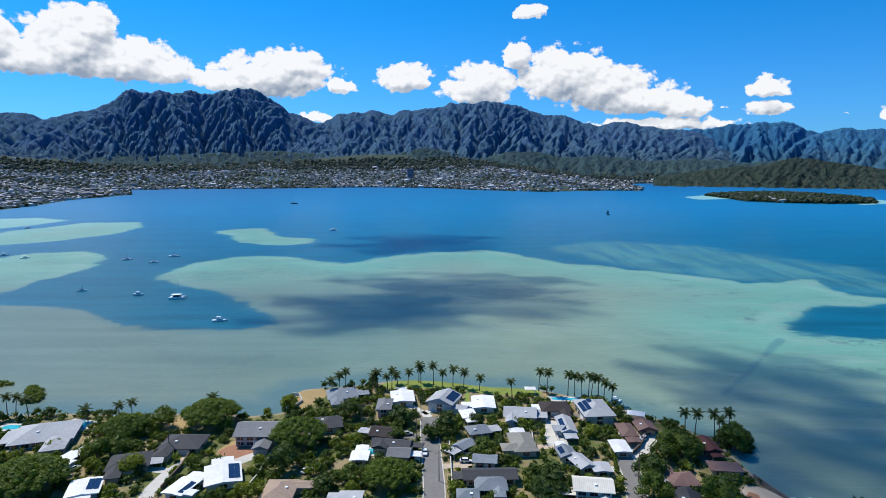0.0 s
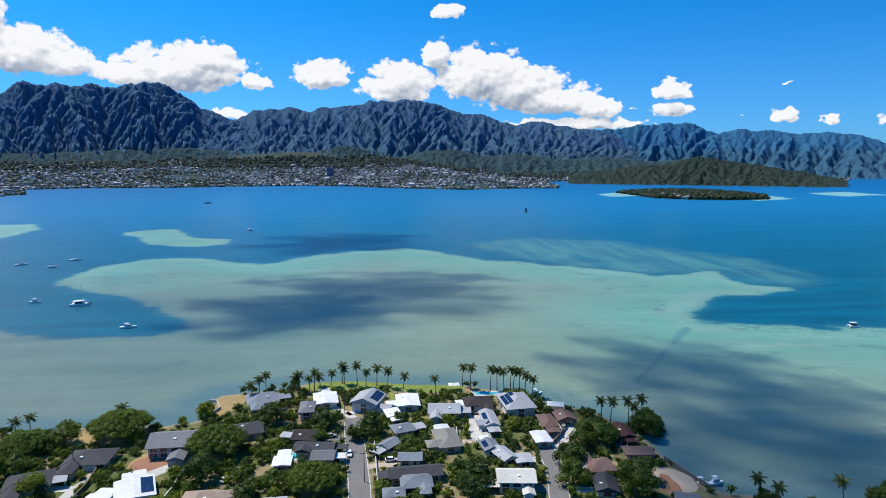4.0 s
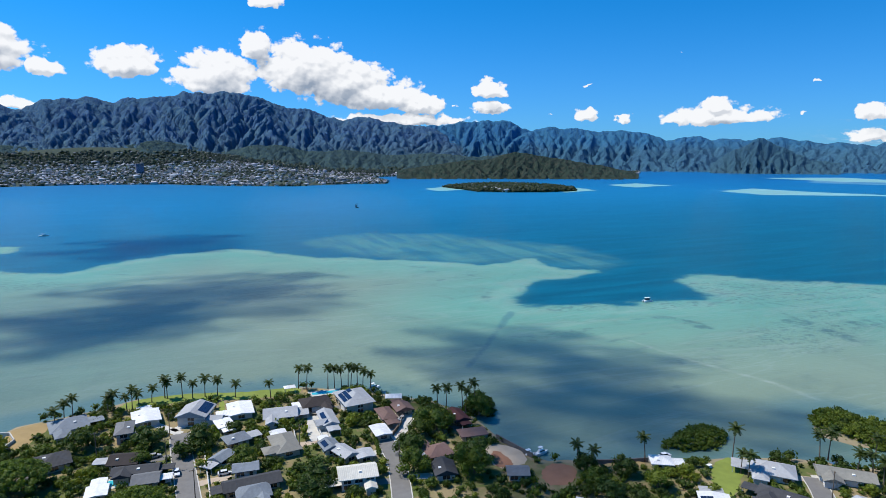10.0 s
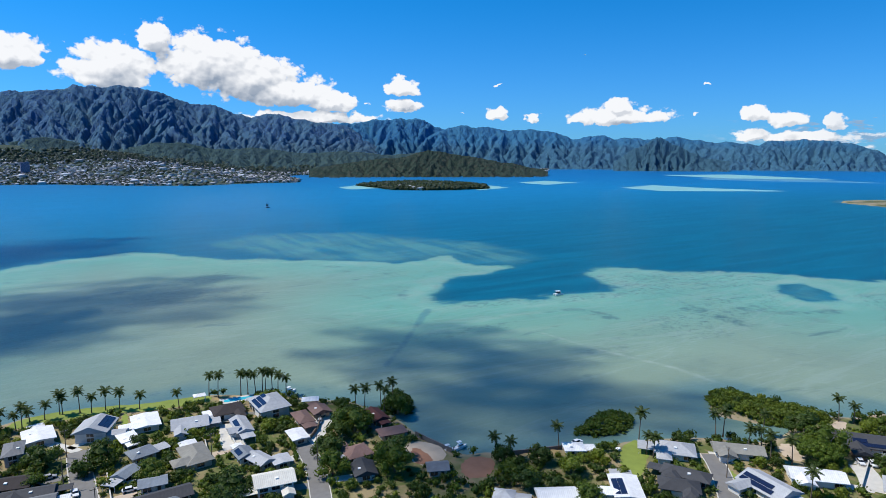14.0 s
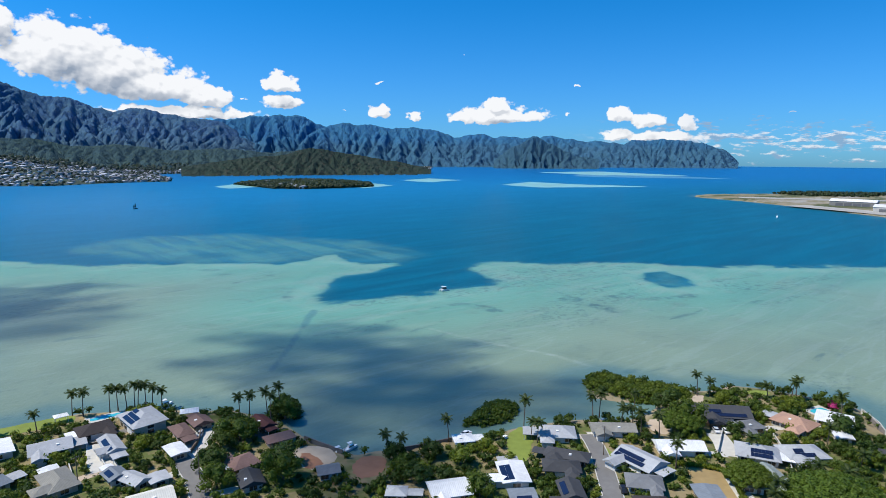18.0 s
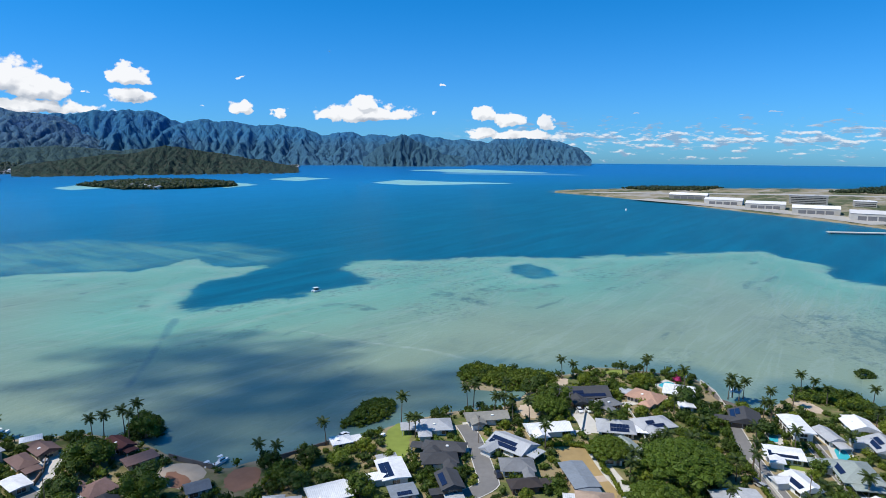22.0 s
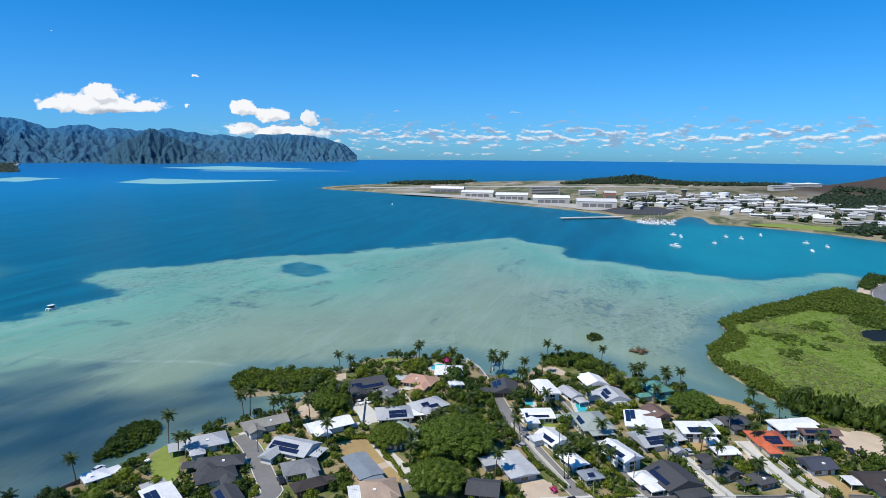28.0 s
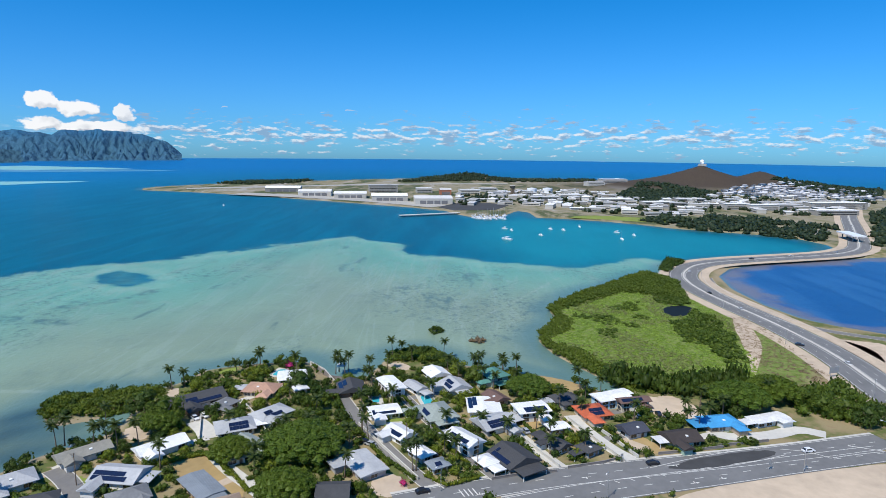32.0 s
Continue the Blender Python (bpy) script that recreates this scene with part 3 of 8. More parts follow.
def line_distance(line, x, y):
    best = np.full(x.shape, 1e9)
    for (x0, y0), (x1, y1) in zip(line, line[1:]):
        ex, ey = x1 - x0, y1 - y0
        u = np.clip(((x - x0) * ex + (y - y0) * ey) / (ex * ex + ey * ey + 1e-9), 0, 1)
        best = np.minimum(best, (x - x0 - u * ex) ** 2 + (y - y0 - u * ey) ** 2)
    return np.sqrt(best)


def lattice(x, y, step, seed):
    """Smooth value noise on the plan, 0 to 1."""
    table = np.random.RandomState(seed).rand(256, 256)
    u, v = x / step, y / step
    i, j = np.floor(u).astype(int), np.floor(v).astype(int)
    u, v = u - i, v - j
    u, v = u * u * (3 - 2 * u), v * v * (3 - 2 * v)
    g = lambda a, b: table[a % 256, b % 256]
    return (g(i, j) * (1 - u) + g(i + 1, j) * u) * (1 - v) + (g(i, j + 1) * (1 - u) + g(i + 1, j + 1) * u) * v


LAND_NEAR = SHORE_NEAR_A + SHORE_NEAR_B + SHORE_MARSH + SHORE_BASE


def land_at(x, y):
    near = inside_distance(LAND_NEAR, x, y)
    near = np.minimum(near, -inside_distance(POND, x, y))
    town, isle = inside_distance(SHORE_TOWN, x, y), inside_distance(ISLAND, x, y)
    return near, town, isle


def height_at(x, y, parts=None):
    near, town, isle = parts or land_at(x, y)
    z = np.clip(near * 0.30, -4, 1.8)
    z = np.maximum(z, np.clip(town * 0.2, -4, 2.0) + (np.clip(town - 60, 0, 1250) * TOWN_SLOPE + np.clip(town - 60, 0, 1050) ** 2 * 0.00010) * (0.75 + 0.5 * lattice(x, y, 420, 3)))
    z = np.maximum(z, np.clip(isle * 0.1, -4, 4.0))
    z = z + hills_at(x, y) * (near > 5)
    return z


TOWN_SLOPE = 0.045
HILLS = [(1690, -690, 185, 60), (1650, -825, 170, 46), (1600, -540, 260, 20), (1950, -60, 120, 20)]


def hills_at(x, y):
    z = np.zeros(x.shape)
    for hx, hy, r, h in HILLS:
        d = np.hypot(x - hx, y - hy) / r
        z = np.maximum(z, h * np.clip(1.25 * np.exp(-1.1 * d) - 0.22, 0, 1) * (0.9 + 0.2 * lattice(x, y, 60, 5)))
    return z


def sheet(name, azimuths, radii, material_, heights, values):
    """A ground or water sheet on rings round the middle of the plan."""
    a, r = np.meshgrid(np.radians(azimuths), radii, indexing="ij")
    x, y = (np.sin(a) * r).ravel(), (np.cos(a) * r).ravel()
    x = x + 4.0 * np.clip(1 - np.hypot(x, y) / 55, 0, 1)
    z = heights(x, y)
    n, k = len(azimuths), len(radii)
    i, j = np.meshgrid(np.arange(n), np.arange(k - 1), indexing="ij")
    i2 = (i + 1) % n
    quads = np.stack([i * k + j, i2 * k + j, i2 * k + j + 1, i * k + j + 1], -1).reshape(-1, 4)
    me = bpy.data.meshes.new(name)
    me.vertices.add(len(x))
    me.vertices.foreach_set("co", np.stack([x, y, z], -1).astype(np.float32).ravel())
    me.loops.add(quads.size)
    me.loops.foreach_set("vertex_index", quads[:, ::-1].astype(np.int32).ravel())
    me.polygons.add(len(quads))
    me.polygons.foreach_set("loop_start", np.arange(0, quads.size, 4, dtype=np.int32))
    me.update(calc_edges=True)
    me.polygons.foreach_set("use_smooth", np.ones(len(quads), bool))
    for key, v in values(x, y).items():
        me.attributes.new(key, "FLOAT", "POINT").data.foreach_set("value", v.astype(np.float32))
    me.materials.append(material_)
    return new(name, me)


AZ = np.concatenate([np.linspace(-42, 132, 560), np.linspace(132, 318, 60)[1:-1]])
RINGS_LAND = np.concatenate([[0.4, 15, 35, 55], np.geomspace(70, 4900, 250)])
AZ_LAND = np.concatenate([np.linspace(-42, 132, 420), np.linspace(132, 318, 50)[1:-1]])
RINGS = np.concatenate([[0.4, 15, 35, 55], np.geomspace(70, 4900, 340)])


def reef_values(x, y):
    near, town, isle = land_at(x, y)
    reef = inside_distance(REEF_A + REEF_B, x, y)
    reef = np.minimum(reef, -inside_distance(REEF_HOLE, x, y))
    for one in (REEF_W1, REEF_W2, REEF_W3, REEF_W4, REEF_I1, REEF_I2, REEF_F1, REEF_F2, REEF_F3):
        reef = np.maximum(reef, inside_distance(one, x, y))
    return {"reef": reef, "mid": np.maximum(inside_distance(REEF_MID, x, y), np.maximum(inside_distance(REEF_F4, x, y), inside_distance(REEF_HOLE, x, y) + 4)), "harbour": inside_distance(REEF_MID_B, x, y), "channel": line_distance(CHANNEL, x, y),
            "weed": np.minimum.reduce([line_distance(l, x, y) for l in WEED_BEDS]), "track": np.minimum.reduce([line_distance(l, x, y) for l in BOAT_TRACKS]),
            "shore": -near, "pond": inside_distance(POND, x, y)}


def ground_values(x, y):
    near, town, isle = land_at(x, y)
    base = np.clip((inside_distance(SHORE_BASE, x, y) + 5) / 10, 0, 1)
    marsh = inside_distance(MARSH_ZONE, x, y)
    return {"base_land": base, "far_land": ((town > near) | (isle > -30)).astype(float), "marsh": np.clip(marsh / 6, 0, 1),
            "hill": np.clip(hills_at(x, y) / 12, 0, 1), "shore_in": np.where(near > -50, np.abs(near), 99.0)}


MARSH_ZONE = SHORE_MARSH[:12] + [(480, -190), (330, -215), (262, -165), (250, -80)]
tagged(sheet("ground", AZ_LAND, RINGS_LAND, M_GROUND, lambda x, y: height_at(x, y), ground_values), "dry grass, lawn and bare earth of a low coastal plain", "ground", kind="structure")
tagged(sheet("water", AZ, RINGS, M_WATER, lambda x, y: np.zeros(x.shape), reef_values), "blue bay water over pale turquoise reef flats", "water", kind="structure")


def eroded(n, k, seed, passes=40, bite=0.55, creep=0.009):
    """Slope heights worn by running water: n columns along the crest, k rows from foot to crest."""
    g = np.random.RandomState(seed)
    ramp_up = np.linspace(0, 1, k)[None, :] ** 1.5
    z = ramp_up * 40 * (1 + 0.5 * (lattice(np.arange(n)[:, None] * np.ones((1, k)), np.zeros((n, k)) + 3.3, 16.0, seed) - 0.5)) + g.rand(n, k) * 14 * ramp_up
    lift = np.ones((n, k)) * 1.6
    lift[:, 0] = 0
    index = np.arange(n * k).reshape(n, k)
    steps = [(a, b) for a in (-1, 0, 1) for b in (-1, 0, 1) if a or b]
    for turn in range(passes):
        z[:, 0] = 0
        pad = np.pad(z, 1, constant_values=1e9)
        ids = np.pad(index, 1, mode="edge")
        drop, to, far = np.zeros((n, k)), index.copy(), np.ones((n, k))
        for a, b in steps:
            length = math.hypot(a, b)
            fall = (z - pad[1 + a:1 + a + n, 1 + b:1 + b + k]) / length
            best = fall > drop
            drop[best], far[best] = fall[best], length
            to[best] = ids[1 + a:1 + a + n, 1 + b:1 + b + k][best]
        order = np.argsort(z.ravel(), kind="stable").tolist()
        flow, down = [1.0] * (n * k), to.ravel().tolist()
        for i in reversed(order):
            if down[i] != i:
                flow[down[i]] += flow[i]
        wear = (bite * np.array(flow) ** 0.5 / far.ravel()).tolist()
        h = (z + lift).ravel().tolist()
        for i in order:
            j = down[i]
            if j != i:
                h[i] = (h[i] + wear[i] * h[j]) / (1 + wear[i])
        z = np.array(h).reshape(n, k)
        soft = np.pad(z, 1, mode="edge")
        z = z + creep * 4 * ((soft[2:, 1:-1] + soft[:-2, 1:-1] + soft[1:-1, 2:] + soft[1:-1, :-2]) / 4 - z)
    z[:, 0] = 0
    return z


def mountain(name, crest, base_r, crest_r, base_z, mat, label, seed=1, step=0.13, bite=0.55, even=2.2, cut=0.66, jag=1.0):
    """A range worn into spurs and gullies from a foot line up to a ragged ridge."""
    c = np.array(sorted(crest))
    az = np.arange(c[0, 0], c[-1, 0], step)
    el = np.interp(az, c[:, 0], c[:, 1])
    for many, size in ((0.8, 0.16), (2.1, 0.11), (4.6, 0.06)):
        el += jag * size * (1 - 2 * np.abs(2 * lattice(az * many, az * 0 + 7.3, 1.0, seed + int(many * 10)) - 1))
    foot = height_at(np.sin(np.radians(az)) * base_r, np.cos(np.radians(az)) * base_r)
    low = np.clip(foot - 4, -4, base_z)
    cell = radians(step) * (base_r + crest_r) / 2
    k = max(12, int((crest_r - base_r) / cell))
    n = len(az)
    z = eroded(n, k, seed, bite=bite)
    # a steep concave face, into which the gullies are cut
    z = z / z[:, -1].mean()
    rise = np.linspace(0, 1, k)[None, :]
    face = 0.24 * rise + 0.76 * rise ** 2.2
    z = np.maximum(face + cut * (z - z.mean(axis=0)[None, :]) * (1 - 0.70 * rise ** 5), 0.0)
    z[:, 0] = 0
    R = np.linspace(base_r, crest_r, k)
    lean = np.tan(np.radians(el))[:, None] * R[None, :] + 105 - low[:, None]
    fit = np.min(np.where(z > 1e-3, lean / np.maximum(z, 1e-3), 1e9)[:, 2:], axis=1)
    span = np.arange(-12, 13) * step
    bell = np.exp(-(span / (even * step)) ** 2)
    fit = np.convolve(np.pad(fit, 12, mode="edge"), bell / bell.sum(), "valid")
    Z = low[:, None] + z * np.maximum(fit, 0.001)[:, None]
    A, RR = np.meshgrid(np.radians(az), R, indexing="ij")
    wander = (lattice(A * 230, RR / 90, 1.0, seed + 4) - 0.5) * 0.5 * radians(step)
    A = A + wander
    x, y = np.sin(A) * RR, np.cos(A) * RR
    back = crest_r + 60
    x = np.concatenate([x, (np.sin(np.radians(az)) * back)[:, None]], 1)
    y = np.concatenate([y, (np.cos(np.radians(az)) * back)[:, None]], 1)
    Z = np.concatenate([Z, np.full((n, 1), -5.0)], 1)
    k += 1
    i, j = np.meshgrid(np.arange(n - 1), np.arange(k - 1), indexing="ij")
    quads = np.stack([i * k + j, i * k + k + j, i * k + k + j + 1, i * k + j + 1], -1).reshape(-1, 4)
    me = bpy.data.meshes.new(name)
    me.from_pydata(np.stack([x, y, Z], -1).reshape(-1, 3).tolist(), [], quads.tolist())
    me.polygons.foreach_set("use_smooth", np.ones(len(quads), bool))
    me.materials.append(mat)
    return tagged(new(name, me), label, "mountain", kind="structure")


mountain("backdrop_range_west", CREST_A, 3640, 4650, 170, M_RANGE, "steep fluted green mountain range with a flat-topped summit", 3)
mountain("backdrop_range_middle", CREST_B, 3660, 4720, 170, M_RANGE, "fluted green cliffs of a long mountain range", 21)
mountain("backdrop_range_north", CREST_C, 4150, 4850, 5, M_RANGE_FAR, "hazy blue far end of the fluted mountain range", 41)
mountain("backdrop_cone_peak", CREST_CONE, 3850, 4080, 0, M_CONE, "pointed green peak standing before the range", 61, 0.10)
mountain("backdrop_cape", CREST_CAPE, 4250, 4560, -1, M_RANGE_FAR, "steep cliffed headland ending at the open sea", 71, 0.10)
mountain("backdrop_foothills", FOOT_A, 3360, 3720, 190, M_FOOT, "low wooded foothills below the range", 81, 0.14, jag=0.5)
mountain("backdrop_dry_hill", CREST_OLIVE, 2750, 3050, -1, M_OLIVE, "low dry scrubby hill on a point in the bay", 91, 0.12, jag=0.4)
PIER = [(919.0, 70.0), (966.0, -19.0)]
TOWER = [(1302.0, -138.0)]
TANKS = [(1387.0, -190.0), (1392.0, -226.0)]
BASE_TOWN = [(1079.0, -29.0), (1257.0, -10.0), (1433.0, -143.0), (1423.0, -323.0), (1239.0, -418.0), (1299.0, -580.0), (1356.0, -802.0), (1254.0, -880.0), (957.0, -605.0), (974.0, -526.0), (1056.0, -473.0), (934.0, -351.0), (980.0, -242.0), (1122.0, -133.0)]
HOUSING = [(1360.0, -595.0), (1511.0, -701.0), (1578.0, -904.0), (1465.0, -1025.0), (1282.0, -900.0), (1288.0, -716.0)]
BASE_TREES = [(878.0, -274.0), (992.0, -373.0), (942.0, -440.0), (876.0, -490.0), (817.0, -518.0), (698.0, -431.0), (754.0, -389.0), (786.0, -333.0)]
BASE_TREES_B = [(1634.0, 615.0), (1829.0, 620.0), (1872.0, 395.0), (1668.0, 413.0), (1602.0, 515.0)]
BASE_TREES_C = [(1795.0, 149.0), (1970.0, 56.0), (1950.0, -193.0), (2002.0, -471.0), (1814.0, -444.0), (1825.0, -181.0)]
BASE_TREES_D = [(1587.0, -822.0), (1706.0, -1193.0), (1376.0, -964.0), (1444.0, -867.0)]
BASE_TREES_F = [(1322, -359), (1589, -496), (1528, -552), (1379, -600), (1233, -528), (1178, -379)]
BASE_TREES_E = [(1006.0, -690.0), (1109.0, -800.0), (696.0, -520.0), (652.0, -455.0)]
GATE = [(714.0, -470.0)]
BUSH_A = [(154.2, 163.1), (164.3, 167.5), (179.9, 172.0), (185.5, 164.2), (182.2, 158.6), (172.1, 154.1), (159.8, 157.5)]
BUSH_B = [(231.4, 163.1), (240.5, 160.9), (246.2, 140.3), (253.0, 121.0), (243.9, 114.1), (232.5, 119.8), (224.5, 131.2), (218.8, 150.6)]
BUSH_C = [(284.0, 27.7), (299.6, 29.9), (309.7, 14.2), (298.5, -2.6), (287.3, -4.8), (282.8, 7.5)]
BUSH_D = [(341.0, 10.0), (349.0, 6.0), (342.0, 1.0), (335.0, 6.0)]
BUSH_E = [(323.0, -13.0), (328.0, -18.0), (324.0, -23.0), (320.0, -18.0)]
BUSH_F = [(102.2, 221.9), (112.1, 235.1), (117.6, 234.0), (116.5, 221.9), (111.0, 210.9), (104.4, 213.1)]
BUSH_G = [(155.0, 153.0), (162.0, 150.0), (165.0, 148.0), (162.0, 147.0), (156.0, 149.0)]
BUSH_H = [(-186.0, 260.0), (-196.0, 277.0), (-193.0, 281.0), (-183.0, 270.0), (-179.0, 260.0)]
BUSH_I = [(-223.0, 283.0), (-215.0, 286.0), (-206.0, 284.0), (-211.0, 281.0)]
MARSH_TREES = [(262.0, -69.0), (271.0, -84.0), (263.0, -104.0), (274.0, -132.0), (258.0, -134.0), (242.0, -120.0), (250.0, -87.0)]
CAUSE_TREES = [(526.0, -184.0), (558.0, -201.0), (571.0, -220.0), (554.0, -216.0), (534.0, -199.0), (511.0, -186.0)]
MARSH_RIM = [(384.0, -67.0), (435.0, -102.0), (474.0, -138.0), (497.0, -172.0), (476.0, -183.0), (421.0, -168.0), (424.0, -155.0), (436.0, -127.0), (394.0, -86.0)]
ROAD_SCRUB = [(252.0, -153.0), (266.0, -181.0), (253.0, -188.0), (220.0, -167.0), (225.0, -151.0), (229.0, -138.0)]
DRY_ZONE = [(375.0, -176.0), (378.0, -189.0), (348.0, -188.0), (295.0, -181.0), (259.0, -175.0), (252.0, -158.0), (258.0, -139.0), (294.0, -154.0), (331.0, -161.0)]
MARSH_POOL = [(395.1, -142.2), (401.2, -155.1), (396.0, -163.8), (375.6, -152.8), (371.4, -141.2), (379.3, -138.2)]
MARSH_CLUMPS = [[(481.3, -160.7), (499.0, -182.3), (466.1, -181.7), (404.7, -162.4), (397.3, -150.3), (407.1, -142.7)], [(347.5, -132.6), (386.0, -159.8), (370.2, -166.0), (323.7, -156.6), (288.6, -148.0), (289.7, -137.0), (315.0, -139.6), (322.1, -129.5)]]
TOWER_BLOCK = [(-161.0, 2996.0)]
CLOUD_SHADE = [(2, 487, 140, 120, 0), (-57, 424, 90, 70, -8), (-35, 800, 130, 120, 0), (182, 180, 70, 36, 42), (139, 207, 75, 50, 34), (110, 161, 42, 34, 34), (154, 291, 70, 60, 28), (182, 239, 60, 55, 37)]

# ---- mesh helpers ----
GROUND_Z = 1.8
rng = random.Random(11)
HOUSES, ROADS, TREES, PATCHES = [], [], [], []


class Shape:
    """Collects boxes, slabs and lathed forms into one mesh."""

    def __init__(self):
        self.v, self.f, self.s = [], [], []

    def add(self, verts, faces, slot=0):
        n = len(self.v)
        self.v += [tuple(p) for p in verts]
        self.f += [tuple(i + n for i in q) for q in faces]
        self.s += [slot] * len(faces)
        return self

    def box(self, c, s, slot=0, taper=1.0):
        (x, y, z), (a, b, h) = c, (s[0] / 2, s[1] / 2, s[2] / 2)
        t = taper
        v = [(x - a, y - b, z - h), (x + a, y - b, z - h), (x + a, y + b, z - h), (x - a, y + b, z - h),
             (x - a * t, y - b * t, z + h), (x + a * t, y - b * t, z + h), (x + a * t, y + b * t, z + h), (x - a * t, y + b * t, z + h)]
        return self.add(v, [(3, 2, 1, 0), (4, 5, 6, 7), (0, 1, 5, 4), (1, 2, 6, 5), (2, 3, 7, 6), (3, 0, 4, 7)], slot)

    def tube(self, pts, radii, n=8, slot=0):
        v, f = [], []
        for k, ((x, y, z), r) in enumerate(zip(pts, radii)):
            v += [(x + r * math.cos(2 * math.pi * i / n), y + r * math.sin(2 * math.pi * i / n), z) for i in range(n)]
            if k:
                f += [((k - 1) * n + i, (k - 1) * n + (i + 1) % n, k * n + (i + 1) % n, k * n + i) for i in range(n)]
        f += [tuple(range(n))[::-1], tuple(range((len(pts) - 1) * n, len(pts) * n))]
        return self.add(v, f, slot)

    def mesh(self, name, mats, smooth=False):
        me = bpy.data.meshes.new(name)
        me.from_pydata(self.v, [], self.f)
        for m in mats if isinstance(mats, (list, tuple)) else [mats]:
            me.materials.append(m)
        me.polygons.foreach_set("material_index", self.s)
        if smooth:
            me.polygons.foreach_set("use_smooth", [True] * len(self.f))
        me.update()
        return me


def part(name, me, parent, at=None, label=""):
    ob = new(name, me)
    ob.parent = parent
    if at is not None:
        ob.matrix_basis = at
    return tagged(ob, label) if label else ob


def thing(name, x, y, z, turn, label, category, group="", me=None):
    ob = new(name, me)
    ob.matrix_basis = pose(x, y, z, 0, 0, turn)
    return tagged(ob, label, category, group)


# ---- materials of the things ----


def roof_material(name, colour, rough=0.75, seams=0.0):
    m, nt, p = material(name, rough, 0.0, 0.3)
    obj = where(nt, True)
    a, b = noise_tex(nt, obj, 0.9, 5, 0.65), noise_tex(nt, obj, 0.16, 3)
    r = nt.nodes.new("ShaderNodeObjectInfo").outputs["Random"]
    tone = math_node(nt, "ADD", math_node(nt, "MULTIPLY_ADD", a, 0.5, 0.62), math_node(nt, "MULTIPLY_ADD", b, 0.3, -0.15))
    tone = math_node(nt, "MULTIPLY", tone, math_node(nt, "MULTIPLY_ADD", r, 0.2, 0.9))
    w = nt.nodes.new("ShaderNodeTexWave")
    w.wave_type, w.bands_direction = "BANDS", "X" if seams else "Y"
    nt.links.new(obj, w.inputs["Vector"])
    w.inputs["Scale"].default_value, w.inputs["Distortion"].default_value = (0.55 if seams else 0.9), (0.0 if seams else 0.8)
    line = ramp(nt, w.outputs["Fac"], 0.82, 0.98, 1.0, 0.82)
    nt.links.new(vec_node(nt, "MULTIPLY", colour_of(nt, colour), tone_vec(nt, math_node(nt, "MULTIPLY", tone, line))), p.inputs["Base Color"])
    bump(nt, p, math_node(nt, "ADD", a, w.outputs["Fac"]), 0.35, 0.06)
    return m


ROOF = {k: roof_material("roof_" + k, c, r, s) for k, c, r, s in (
    ("white", (0.78, 0.78, 0.77), 0.6, 1), ("cream", (0.70, 0.67, 0.58), 0.65, 1), ("lgrey", (0.42, 0.43, 0.44), 0.8, 0), ("grey", (0.20, 0.205, 0.21), 0.85, 0),
    ("dgrey", (0.065, 0.066, 0.07), 0.85, 0), ("dbrown", (0.055, 0.045, 0.042), 0.9, 0), ("brown", (0.16, 0.10, 0.085), 0.85, 0), ("rose", (0.22, 0.135, 0.115), 0.85, 0),
    ("tan", (0.42, 0.31, 0.23), 0.85, 0), ("khaki", (0.27, 0.26, 0.225), 0.85, 0), ("bluegrey", (0.22, 0.25, 0.28), 0.8, 0), ("sage", (0.30, 0.34, 0.31), 0.85, 0),
    ("terra", (0.50, 0.30, 0.21), 0.8, 1), ("red", (0.55, 0.13, 0.06), 0.8, 1), ("blue", (0.06, 0.30, 0.58), 0.6, 1), ("teal", (0.10, 0.26, 0.22), 0.7, 1),
    ("navy", (0.06, 0.065, 0.085), 0.8, 0), ("maroon", (0.085, 0.03, 0.03), 0.85, 0))}
WALL = {k: plain("wall_" + k, c, 0.85, 0, 0.8, 0.2) for k, c in (
    ("cream", (0.50, 0.44, 0.35)), ("white", (0.62, 0.61, 0.58)), ("grey", (0.33, 0.33, 0.33)), ("tan", (0.42, 0.33, 0.24)), ("brown", (0.15, 0.10, 0.07)),
    ("blue", (0.40, 0.56, 0.68)), ("sage", (0.30, 0.40, 0.32)), ("teal", (0.36, 0.45, 0.42)))}
M_TRIM = plain("white_trim", (0.75, 0.75, 0.73), 0.6)
M_GLASS = plain("dark_window_glass", (0.025, 0.03, 0.035), 0.08, 0, 1, 0.1, spec=0.8)
M_DOOR = plain("door_paint", (0.16, 0.11, 0.08), 0.6, each=0.8)
M_PANEL = plain("solar_cell", (0.012, 0.018, 0.045), 0.12, 0, 3, 0.3, spec=0.7)
M_METAL = plain("galvanised_metal", (0.45, 0.46, 0.47), 0.4, 0.6)
M_ASPHALT = plain("asphalt", (0.175, 0.168, 0.158), 0.9, 0, 0.5, 0.45, 0.01)
M_HIGHWAY = plain("highway_asphalt", (0.155, 0.155, 0.153), 0.9, 0, 0.4, 0.4, 0.01)
M_CONCRETE = plain("concrete", (0.50, 0.48, 0.43), 0.9, 0, 0.5, 0.35, 0.01)
M_TANPAVE = plain("tan_paving", (0.45, 0.36, 0.27), 0.9, 0, 0.7, 0.35)
M_RUNWAY = plain("old_runway", (0.36, 0.345, 0.31), 0.9, 0, 0.05, 0.35)
M_PAINT_LINE = plain("road_paint", (0.58, 0.57, 0.53), 0.7)
